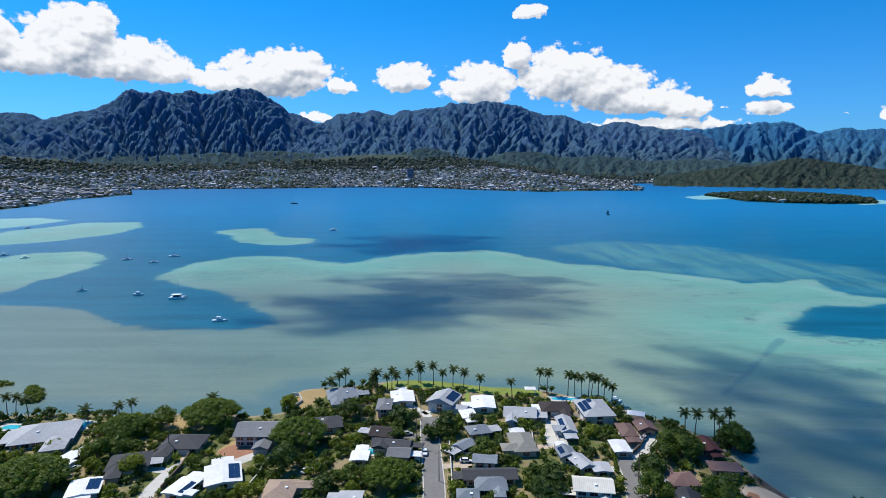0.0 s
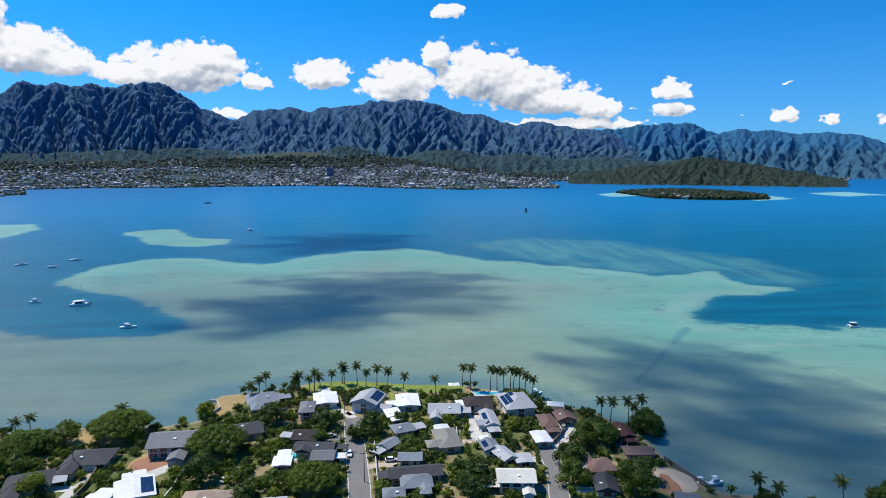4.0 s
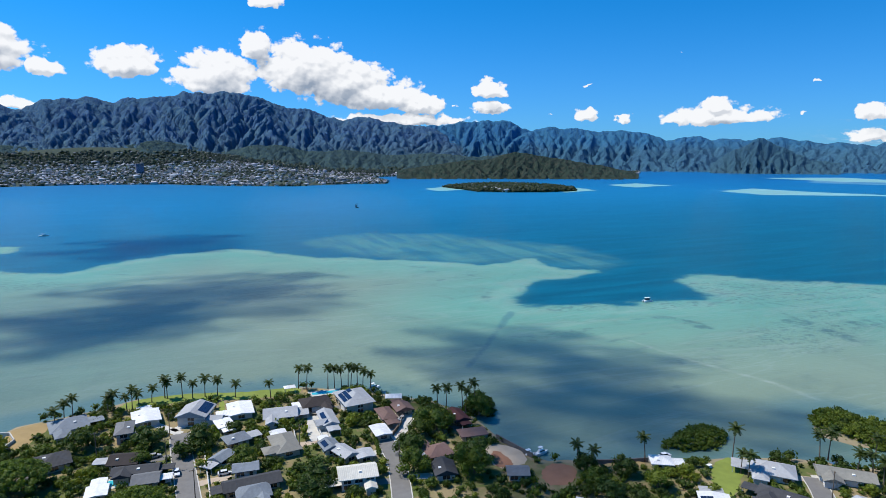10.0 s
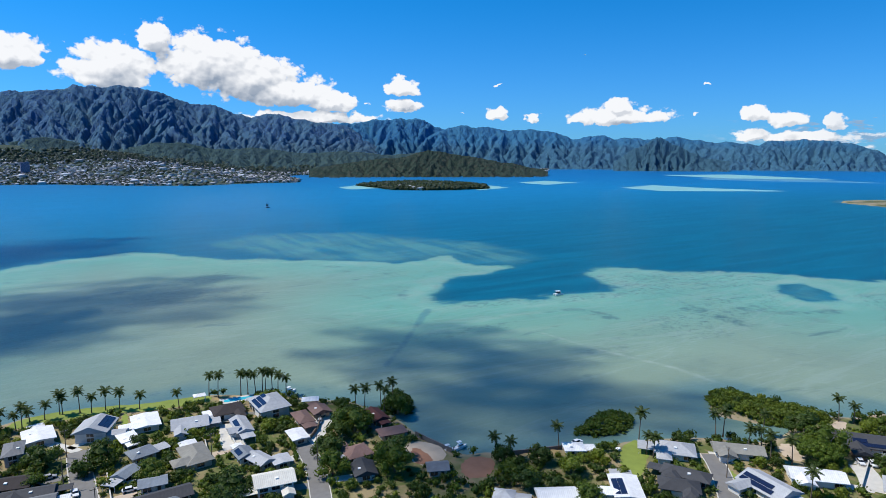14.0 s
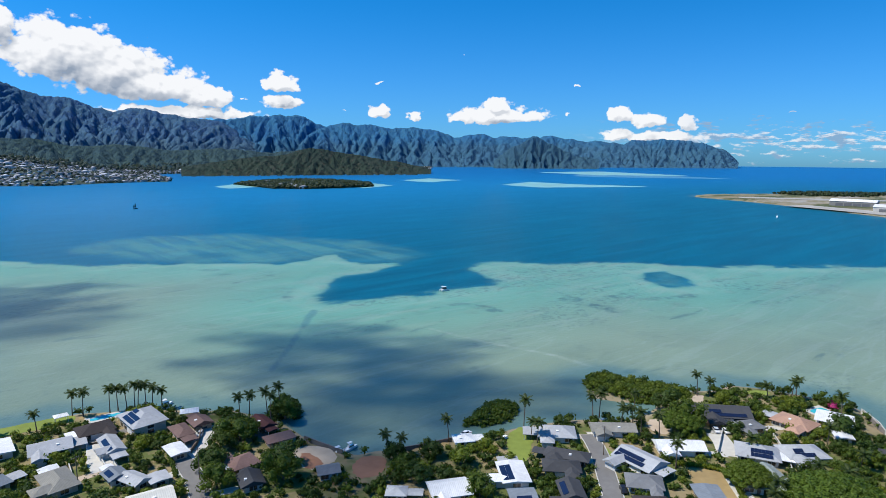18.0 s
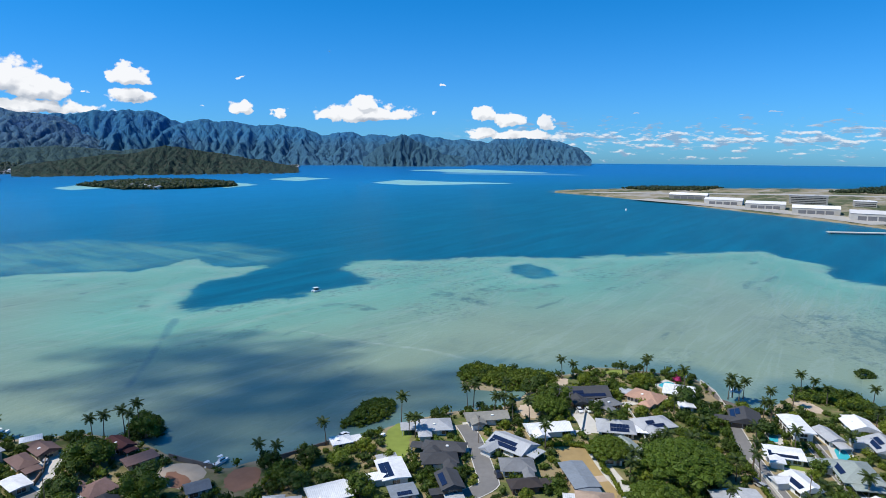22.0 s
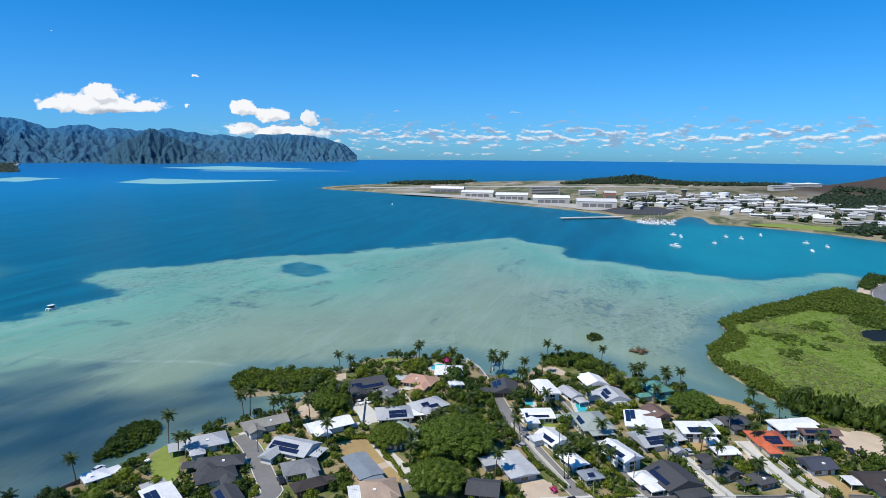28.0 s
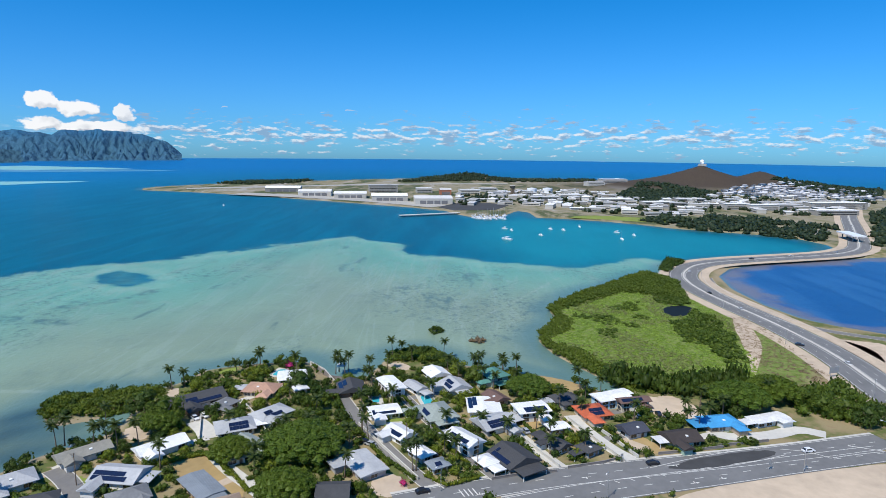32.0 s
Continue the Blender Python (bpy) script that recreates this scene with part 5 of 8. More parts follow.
def boat(x, y, l, kind):
    turn = {"sail_dark": 20, "pontoon": -10}.get(kind, 20 + rng.uniform(-25, 25))
    word = {"catamaran": "white sailing catamaran", "motor": "white motor boat", "sail": "white sailing yacht with bare mast", "sail_dark": "dark two-masted sailing vessel", "pontoon": "white covered pontoon boat"}[kind]
    ob = thing({"motor": "motor_boat", "pontoon": "pontoon_boat", "catamaran": "catamaran"}.get(kind, "sailing_boat"), x, y, 0.0, turn, word + " moored on the bay", "boat", "boats on the bay")
    b, h = l * 0.3, 0.5 + l * 0.07
    dark = kind == "sail_dark"
    if kind in ("catamaran", "pontoon"):
        for sgn in (-1, 1):
            part("hull", hull_shape(l, b * 0.4, h).mesh("hull", M_HULL), ob, pose(0, sgn * l * 0.2, 0))
        part("deck", Shape().box((-0.05 * l, 0, h + 0.1), (l * 0.75, l * 0.46, 0.3)).mesh("deck", M_HULL), ob)
        part("cabin", Shape().box((-0.05 * l, 0, h + 0.9), (l * 0.4, l * 0.36, 1.4), 0, 0.85).mesh("cabin", M_GLASS), ob)
        part("canopy", Shape().box((-0.08 * l, 0, h + 2.0), (l * 0.55, l * 0.42, 0.15)).mesh("canopy", M_HULL), ob)
    else:
        part("hull", hull_shape(l, b, h).mesh("hull", M_DARKHULL if dark else M_HULL), ob)
        part("cabin", Shape().box((-0.02 * l, 0, h + 0.45), (l * 0.42, b * 0.62, 0.9), 0, 0.8).mesh("cabin", M_DARKHULL if dark else M_HULL), ob)
        part("cabin_window", Shape().box((0.0, 0, h + 0.5), (l * 0.40, b * 0.66, 0.3), 0, 0.95).mesh("cabin_window", M_GLASS), ob)
        if kind == "motor":
            part("hardtop", Shape().box((-0.08 * l, 0, h + 1.9), (l * 0.3, b * 0.7, 0.1)).mesh("hardtop", M_HULL), ob)
            part("hardtop_post", Shape().tube([(-0.18 * l, 0, h), (-0.18 * l, 0, h + 1.9)], (0.06, 0.06), 6).mesh("hardtop_post", M_METAL), ob)
    if kind in ("sail", "catamaran", "sail_dark"):
        for mx in ((0.08, -0.22) if dark else (0.08,)):
            part("mast", Shape().tube([(mx * l, 0, h), (mx * l, 0, h + l * 1.15)], (0.12, 0.07), 6).mesh("mast", M_METAL), ob)
            part("boom", Shape().box(((mx - 0.17) * l, 0, h + 1.7), (l * 0.34, 0.28, 0.28)).mesh("boom", M_SAIL), ob)
            if dark and l < 12:
                part("sail", Shape().add([(mx * l, -0.03, h + 2), ((mx - 0.33) * l, -0.03, h + 2), (mx * l, -0.03, h + l * 1.1), (mx * l, 0.03, h + 2), ((mx - 0.33) * l, 0.03, h + 2), (mx * l, 0.03, h + l * 1.1)], [(0, 1, 2), (5, 4, 3), (0, 2, 5, 3), (1, 4, 5, 2)]).mesh("sail", M_DARKHULL), ob)


# ---- trees ----
def leaf_cloud(blobs, count, size, seed, core=0.72, up=0.35):
    """Vertices and faces of a crown: small leaf sprays over lumpy inner masses."""
    g = np.random.RandomState(seed)
    V, F = [], []
    for x, y, z, rx, rz in blobs:
        n0 = len(V)
        for i in range(3):
            th = math.pi * (0.13 + 0.66 * i / 2)
            for j in range(6):
                ph = 2 * math.pi * j / 6 + i * 0.5
                k = core * g.uniform(0.8, 1.1)
                V.append((x + rx * k * math.sin(th) * math.cos(ph), y + rx * k * math.sin(th) * math.sin(ph), z + rz * k * math.cos(th)))
        F += [(n0 + i * 6 + j, n0 + i * 6 + 6 + j, n0 + i * 6 + 6 + (j + 1) % 6, n0 + i * 6 + (j + 1) % 6) for i in range(2) for j in range(6)]
        F += [tuple(n0 + j for j in range(6))]
        d = g.normal(size=(count, 3)) + (0, 0, up)
        d /= np.linalg.norm(d, axis=1)[:, None]
        at = np.stack([x + rx * d[:, 0], y + rx * d[:, 1], z + rz * d[:, 2]], 1) * 1.0
        at += g.normal(size=at.shape) * size * 0.35
        nrm = d + g.normal(size=d.shape) * 0.55
        a = np.cross(nrm, g.normal(size=d.shape))
        a /= np.linalg.norm(a, axis=1)[:, None] + 1e-9
        b = np.cross(nrm, a)
        b /= np.linalg.norm(b, axis=1)[:, None] + 1e-9
        s = size * g.uniform(0.55, 1.2, (count, 1))
        n0 = len(V)
        q = np.stack([at - a * s - b * s * 0.5, at + a * s * 0.2 - b * s * 0.8, at + a * s + b * s * 0.3, at - a * s * 0.1 + b * s * 0.8], 1).reshape(-1, 3)
        V += q.tolist()
        F += [(n0 + 4 * i, n0 + 4 * i + 1, n0 + 4 * i + 2, n0 + 4 * i + 3) for i in range(count)]
    return V, F


def crown_mesh(name, V, F, mat):
    me = bpy.data.meshes.new(name)
    me.from_pydata(V, [], F)
    me.materials.append(mat)
    me.update()
    return me


def make_broadleaf(seed, mat, count=84, size=0.074):
    """Crown of unit radius about 1.35 high."""
    g = np.random.RandomState(seed)
    blobs = [(0, 0, 0.85, 0.62, 0.48)]
    for k in range(11):
        t, r = 2 * math.pi * k / 11 * 1.618 * 2, g.uniform(0.4, 0.78)
        blobs.append((r * math.cos(t), r * math.sin(t), g.uniform(0.5, 1.2) - 0.25 * r, g.uniform(0.26, 0.42), g.uniform(0.22, 0.36)))
    V, F = leaf_cloud(blobs, count, size, seed)
    trunk = Shape().tube([(0, 0, -0.05), (0.02, 0.01, 0.25), (0.0, 0.03, 0.55), (0.03, 0, 0.9)], (0.085, 0.06, 0.045, 0.02), 7)
    for k in range(4):
        t = k * 1.7 + seed
        trunk.tube([(0.01, 0.02, 0.4), (0.22 * math.cos(t), 0.22 * math.sin(t), 0.62), (0.45 * math.cos(t), 0.45 * math.sin(t), 0.85)], (0.035, 0.025, 0.012), 5)
    return trunk.mesh("trunk", M_TRUNK, True), crown_mesh("crown", V, F, mat)


def make_umbrella(seed):
    """A broad flat-domed rain-tree crown of unit radius."""
    g = np.random.RandomState(seed)
    blobs = []
    for k in range(58):
        r = math.sqrt((k + 0.5) / 58) * 0.88
        t = k * 2.39996
        blobs.append((r * math.cos(t), r * math.sin(t), 0.80 - 0.52 * r * r + g.uniform(-0.03, 0.04), g.uniform(0.13, 0.20), g.uniform(0.10, 0.16)))
    V, F = leaf_cloud(blobs, 120, 0.024, seed, 0.9, 0.8)
    trunk = Shape().tube([(0, 0, -0.03), (0.01, 0, 0.12), (0, 0.01, 0.25)], (0.06, 0.045, 0.04), 8)
    for k in range(7):
        t = k * 0.9 + seed
        trunk.tube([(0, 0.01, 0.2), (0.25 * math.cos(t), 0.25 * math.sin(t), 0.38), (0.6 * math.cos(t), 0.6 * math.sin(t), 0.47)], (0.03, 0.02, 0.008), 5)
    return trunk.mesh("trunk", M_TRUNK, True), crown_mesh("crown", V, F, M_LEAF_UMBRELLA)


BROAD = [make_broadleaf(5 + i, M_LEAF[(0, 1, 0, 2, 1, 0)[i]]) for i in range(6)]
BROAD_TALL = [make_broadleaf(55 + i, M_LEAF[(0, 1, 0, 2, 1, 0)[i]], 130, 0.050) for i in range(6)]
UMBRELLA = [make_umbrella(31 + i) for i in range(2)]
LEAF_WORD = ("dark green", "mid green", "dark green", "yellow-green", "mid green", "dark green")


def grown(name, x, y, r, tall, meshes, label, category):
    ob = thing(name, x, y, GROUND_Z - 0.05, rng.uniform(0, 360), label, category, "trees of the neighbourhood")
    ob.scale = (r, r, tall)
    part("trunk", meshes[0], ob), part("crown", meshes[1], ob)
    TREES.append((x, y, r))
    return ob


def umbrella_tree(x, y, r):
    grown("rain_tree", x, y, r, r * 0.95 if r < 11 else 10.5 + (r - 11) * 0.3, rng.choice(UMBRELLA), "spreading rain tree with a broad flat green crown", "tree")


def broadleaf_tree(x, y, r, low=1.0):
    r *= 0.84
    k = rng.randrange(6)
    grown("broadleaf_tree", x, y, r * 0.85, r * rng.uniform(0.75, 0.95) * low, (BROAD_TALL if r > 5.5 else BROAD)[k], f"leafy broadleaf garden tree with {LEAF_WORD[k]} foliage", "tree")


def frond_mesh(seed):
    g, s = np.random.RandomState(seed), Shape()
    n, pts = 7, []
    for i in range(n):
        u = i / (n - 1)
        pts.append(Vector((2.9 * u, 0, 0.9 * u - 1.9 * u * u)))
    for i in range(n - 1):
        u = (i + 0.5) / (n - 1)
        w = 0.78 * math.sin(math.pi * (0.14 + 0.82 * u)) ** 0.6
        a, b = pts[i], pts[i + 1]
        for sg in (-1, 1):
            t = a + Vector((0.28, sg * w, -0.5 * w + g.uniform(-0.08, 0.06)))
            s.add([a, b, t + Vector((0.36, 0, -0.05)), t], [(0, 1, 2, 3)])
    for i in range(n - 1):
        s.box(pts[i].lerp(pts[i + 1], 0.5), (0.5, 0.05, 0.05))
    return s.mesh("frond", M_FROND)


FRONDS = [frond_mesh(i) for i in range(3)]


def palm(x, y, h):
    h *= 0.84
    bend, t = rng.uniform(0.03, 0.14) * h, rng.uniform(0, 6.28)
    ob = thing("coconut_palm", x, y, GROUND_Z - 0.2, 0, "tall coconut palm with a slender leaning trunk", "palm", "palms along the shore")
    top = (bend * math.cos(t), bend * math.sin(t), h)
    pts = [(top[0] * u * u, top[1] * u * u, h * u) for u in (0, 0.15, 0.35, 0.6, 0.8, 1)]
    part("trunk", Shape().tube(pts, (0.3, 0.22, 0.18, 0.16, 0.15, 0.14), 7).mesh("trunk", M_TRUNK, True), ob)
    n = 16
    k = rng.uniform(0.80, 1.0)
    for i in range(n):
        up = (-30, 8, 38)[i % 3] + rng.uniform(-8, 8)
        m = pose(*top) @ pose(0, 0, 0, 0, -up, i * 360 / n + rng.uniform(-10, 10)) @ Matrix.Diagonal((k, k, k, 1))
        part("frond", FRONDS[i % 3], ob, m)
    TREES.append((x, y, 2.0))


# ---- masses of planting, far woods and far houses ----
def tiled(V, F, places):
    """One mesh from many turned and sized copies of a small form: places of x, y, z, turn, sx, sz."""
    V, F = np.array(V), [tuple(q) for q in F]
    P = np.array(places, float)
    c, s = np.cos(P[:, 3]), np.sin(P[:, 3])
    X = (V[None, :, 0] * c[:, None] - V[None, :, 1] * s[:, None]) * P[:, 4:5] + P[:, 0:1]
    Y = (V[None, :, 0] * s[:, None] + V[None, :, 1] * c[:, None]) * P[:, 4:5] + P[:, 1:2]
    Z = V[None, :, 2] * P[:, 5:6] + P[:, 2:3]
    verts = np.stack([X, Y, Z], -1).reshape(-1, 3)
    n, k = len(P), len(V)
    loops = np.concatenate([np.array(q) for q in F])
    sizes = np.array([len(q) for q in F])
    return verts, (loops[None] + (np.arange(n) * k)[:, None]).ravel(), np.tile(sizes, n)


def tiled_mesh(name, V, F, places, mats, slots=None):
    verts, loops, sizes = tiled(V, F, places)
    me = bpy.data.meshes.new(name)
    me.vertices.add(len(verts))
    me.vertices.foreach_set("co", verts.astype(np.float32).ravel())
    me.loops.add(len(loops))
    me.loops.foreach_set("vertex_index", loops.astype(np.int32))
    me.polygons.add(len(sizes))
    me.polygons.foreach_set("loop_start", (np.cumsum(sizes) - sizes).astype(np.int32))
    me.update(calc_edges=True)
    for m in mats:
        me.materials.append(m)
    if slots is not None:
        me.polygons.foreach_set("material_index", np.tile(np.array(slots, np.int32), len(places)))
    return me


SPRAY_V, SPRAY_F = leaf_cloud([(0, 0, 0.5, 0.75, 0.5), (0.35, 0.25, 0.5, 0.55, 0.45)], 20, 0.19, 77)
BLOB_V, BLOB_F = leaf_cloud([(0, 0, 0.5, 0.6, 0.5), (0.4, 0.15, 0.4, 0.45, 0.4)], 4, 0.3, 78, 0.95)


def spots(outline, spacing, seed, jitter=0.5):
    g = np.random.RandomState(seed)
    o = np.array(outline)
    (x0, y0), (x1, y1) = o.min(0), o.max(0)
    x, y = np.meshgrid(np.arange(x0, x1, spacing), np.arange(y0, y1, spacing))
    x, y = x.ravel() + g.uniform(-jitter, jitter, x.size) * spacing, y.ravel() + g.uniform(-jitter, jitter, y.size) * spacing
    ok = inside_distance(outline, x, y) > 0
    return x[ok], y[ok], g


def thicket(name, outline, spacing, size, tall, mat, label, seed=1, far=False, z0=None, keep=1.0, mound=False, avoid=(), clear=0.0, rim=None, patchy=None):
    x, y, g = spots(outline, spacing, seed)
    ok = g.rand(len(x)) < keep
    for o in avoid:
        ok &= inside_distance(o, x, y) < 0
    if rim:
        deep_in = inside_distance(outline, x, y)
        ok &= (deep_in < rim * (0.35 + 1.3 * lattice(x, y, 17, 29))) if rim > 0 else (deep_in > -rim)
    if patchy:
        ok &= lattice(x, y, patchy[0], 17) * 0.7 + lattice(x, y, patchy[0] / 3, 18) * 0.3 > patchy[1]
    if clear:
        ok &= np.min([line_distance(l, x, y) - w / 2 for l, w in ROADS], axis=0) > clear
    x, y = x[ok], y[ok]
    z = height_at(x, y) if z0 is None else np.full(x.shape, z0)
    if mound:
        deep = np.clip(inside_distance(outline, x, y), 0, 99)
        z, tall = z + np.minimum(deep * 0.6, tall * 0.62) * (0.7 + 0.5 * lattice(x, y, 4.0, seed)), size
    p = np.stack([x, y, z - 0.3, g.uniform(0, 6.28, len(x)), size * g.uniform(0.6, 1.25, len(x)), tall * g.uniform(0.55, 1.25, len(x))], 1)
    V, F = (BLOB_V, BLOB_F) if far else (SPRAY_V, SPRAY_F)
    return tagged(new(name, tiled_mesh(name, V, F, p, [mat])), label, "bushes", kind="stuff")


# ---- air station buildings ----
M_ROOF_BASE = plain("pale_flat_roof", (0.56, 0.55, 0.53), 0.8, 0, 0.15, 0.3, each=0.75)
M_WALL_BASE = plain("pale_block_wall", (0.42, 0.40, 0.36), 0.85, 0, 0.2, 0.25, each=0.7)
M_BASE_DARK = plain("dark_opening", (0.17, 0.17, 0.175), 0.6)
M_ORANGE = plain("rust_red_hangar", (0.42, 0.16, 0.09), 0.7, 0, 0.3, 0.3)


def base_building(x, y, turn, w, d, h, kind):
    word = {"hangar": "large white hangar with a shallow arched roof and dark doors", "block": "long pale flat-roofed station building", "orange": "rust-red hangar with dark doors"}[kind]
    if kind != "block":
        w, h = w * 0.88, h * 0.74
    z = float(height_at(np.array([float(x)]), np.array([float(y)]))[0])
    ob = thing("hangar" if kind != "block" else "station_building", x, y, z, turn, word, "hangar" if kind != "block" else "building", "air station buildings")
    front = pose(0, 0, 0, 0, 0, turn).to_3x3() @ Vector((0, -1, 0))
    if front.x * x + front.y * y > 0:
        ob.matrix_basis = pose(x, y, z, 0, 0, turn + 180)
    wall = M_ORANGE if kind == "orange" else M_WALL_BASE
    part("wall", Shape().box((0, 0, h / 2 - 1), (w, d, h + 2)).mesh("wall", wall), ob)
    if kind == "block":
        part("roof", Shape().box((0, 0, h + 0.2), (w + 1, d + 1, 0.4)).box((w * 0.2, d * 0.1, h + 1.1), (w * 0.12, d * 0.3, 1.6)).mesh("roof", M_ROOF_BASE), ob)
        strip_ = Shape().box((0, 0, 0), (w * 0.9, 0.2, 1.3)).mesh("window", M_GLASS)
        for lvl in range(max(1, int(h / 3.6))):
            part("window", strip_, ob, pose(0, -d / 2 - 0.05, 2.0 + 3.4 * lvl))
    else:
        n, s = 10, Shape()
        v = [(sx * (w / 2 + 0.6), -d / 2 - 0.6 + (d + 1.2) * i / n, h + 0.02 + 3.5 * math.sin(math.pi * i / n)) for i in range(n + 1) for sx in (-1, 1)]
        f = [(2 * i, 2 * i + 1, 2 * i + 3, 2 * i + 2) for i in range(n)] + [tuple(2 * i for i in range(n + 1))[::-1], tuple(2 * i + 1 for i in range(n + 1)), (0, 2 * n, 2 * n + 1, 1)]
        part("roof", s.add(v, f).mesh("roof", M_ROOF_BASE), ob)
        leaf = Shape().box((0, 0, 0), (w * 0.16, 0.4, h * 0.62)).mesh("hangar_door", M_BASE_DARK)
        for k in range(4):
            part("hangar_door", leaf, ob, pose((k - 1.5) * w * 0.19, -d / 2 - 0.15, h * 0.33))


def hedge(line):
    places = []
    for (x0, y0), (x1, y1) in zip(line, line[1:]):
        n = max(2, int(math.hypot(x1 - x0, y1 - y0) / 0.8))
        places += [(x0 + (x1 - x0) * i / n + rng.uniform(-0.15, 0.15), y0 + (y1 - y0) * i / n + rng.uniform(-0.15, 0.15), GROUND_Z - 0.1, rng.uniform(0, 6.28), rng.uniform(0.8, 1.1), rng.uniform(1.3, 1.9)) for i in range(n)]
    k = rng.choice((1, 1, 2))
    tagged(new("hedge", tiled_mesh("hedge", SPRAY_V, SPRAY_F, places, [M_LEAF[k]])), ("", "clipped mid-green", "clipped yellow-green")[k] + " garden hedge along the plot edge", "hedge", "hedges")


POLE = Shape().tube([(0, 0, -0.3), (0, 0, 10.5)], (0.17, 0.11), 8).mesh("pole", M_TRUNK)
CROSSARM = Shape().box((0, 0, 9.8), (2.4, 0.12, 0.14)).mesh("crossarm", M_TRUNK)
INSULATOR = Shape().tube([(0, 0, 0), (0, 0, 0.25)], (0.06, 0.05), 6).mesh("insulator", M_METAL)


def utility_pole(x, y):
    ob = thing("utility_pole", x, y, GROUND_Z, rng.uniform(0, 30), "brown wooden utility pole with a crossarm", "pole", "utility poles")
    part("pole", POLE, ob), part("crossarm", CROSSARM, ob)
    for k in (-1.1, -0.4, 0.4, 1.1):
        part("insulator", INSULATOR, ob, pose(k, 0, 9.87))


LAMP_POLE = Shape().tube([(0, 0, -0.2), (0, 0, 8.5)], (0.12, 0.08), 8).mesh("pole", M_METAL)
LAMP_ARM = Shape().add([(0, -0.05, 8.4), (2.4, -0.05, 9.1), (2.4, 0.05, 9.1), (0, 0.05, 8.4), (0, -0.05, 8.55), (2.4, -0.05, 9.2), (2.4, 0.05, 9.2), (0, 0.05, 8.55)], [(3, 2, 1, 0), (4, 5, 6, 7), (0, 1, 5, 4), (1, 2, 6, 5), (2, 3, 7, 6), (3, 0, 4, 7)]).mesh("arm", M_METAL)
LAMP_HEAD = Shape().box((2.7, 0, 9.15), (0.8, 0.3, 0.16), 0, 0.8).mesh("lamp_head", M_HULL)


def street_lamp(x, y):
    ob = thing("street_lamp", x, y, GROUND_Z, rng.choice((60, 150)), "grey metal street lamp beside the highway", "lamp", "street lamps")
    part("pole", LAMP_POLE, ob), part("arm", LAMP_ARM, ob), part("lamp_head", LAMP_HEAD, ob)


def road_sign(x, y, w, h):
    ob = thing("road_sign", x, y, GROUND_Z, -70, "pale road sign on two posts beside the highway", "sign", "road signs")
    part("board", Shape().box((0, 0, 2.0 + h / 2), (w, 0.08, h)).mesh("board", M_METAL), ob)
    for k in (-0.35, 0.35):
        part("post", Shape().box((k * w, 0, 1.2), (0.12, 0.1, 2.6)).mesh("post", M_METAL), ob)


def pavilion(x, y, w, d, turn):
    ob = thing("garden_pavilion", x, y, GROUND_Z, turn, "white-roofed open garden pavilion on posts", "pavilion")
    part("roof", roof_shape(w, d, 0.7, "hip", 0.15).mesh("roof", ROOF["white"]), ob, pose(0, 0, 2.4))
    for px in (-0.42, 0.42):
        for py in (-0.42, 0.42):
            part("post", POST, ob, pose(px * w, py * d, 1.2, 0, 0, 0) @ Matrix.Diagonal((1, 1, 1.2, 1)))
    HOUSES.append((x, y, radians(turn), w, d))


def blossom_bush(x, y, r):
    ob = thing("bougainvillea", x, y, GROUND_Z - 0.1, 0, "bright magenta bougainvillea bush in bloom", "shrub", "", crown_mesh("bougainvillea", SPRAY_V, SPRAY_F, M_BLOSSOM))
    ob.scale = (r, r, r * 1.3)

# ---- the neighbourhood, thing by thing ----
house(-150.6, 221.8, 18, 21.9, 18.4, 'hip', 'lgrey', 1, 0, 'grey')
house(-130.9, 200.5, 76, 10.9, 6.0, 'flat', 'white', 1, 0, 'cream')
house(-113.2, 181.6, 19, 9.9, 11.1, 'flat', 'white', 1, 12, 'white')
house(-107.7, 198.8, 16, 13.7, 12.4, 'hip', 'dgrey', 1, 0, 'tan')
house(-95.1, 213.3, -0, 15.1, 12.4, 'hip', 'dgrey', 1, 0, 'cream')
house(-82.7, 182.1, -15, 7.6, 10.8, 'flat', 'white', 1, 28, 'white')
house(-72.6, 189.9, 20, 11.8, 14.2, 'flat', 'white', 1, 18, 'white')
house(-69.6, 220.3, -0, 15.9, 14.0, 'gable', 'grey', 2, 0, 'grey')
house(-51.3, 179.6, -0, 10.2, 12.7, 'hip', 'tan', 1, 0, 'tan')
house(-45.0, 260.3, 14, 13.3, 12.9, 'hip', 'bluegrey', 1, 0, 'white')
house(-24.7, 244.1, -0, 6.5, 12.1, 'hip', 'grey', 2, 0, 'grey')
house(-45.3, 230.0, 13, 10.7, 11.5, 'hip', 'dgrey', 1, 0, 'cream')
house(-18.2, 256.9, 7, 10.3, 13.2, 'flat', 'white', 1, 0, 'white')
house(-0.1, 250.1, -21, 12.1, 12.9, 'gable', 'lgrey', 2, 10, 'white')
house(16.5, 250.3, -0, 10.0, 13.7, 'flat', 'white', 1, 0, 'white')
house(9.6, 238.1, 11, 6.5, 8.9, 'flat', 'white', 1, 0, 'cream')
house(30.8, 239.4, -7, 13.4, 11.1, 'gable', 'lgrey', 1, 0, 'white')
house(45.8, 245.1, -0, 12.4, 10.8, 'hip', 'dbrown', 1, 0, 'brown')
house(60.8, 239.6, 4, 12.9, 17.8, 'hip', 'lgrey', 2, 12, 'cream')
house(69.2, 222.6, -0, 6.5, 12.0, 'hip', 'brown', 1, 0, 'tan')
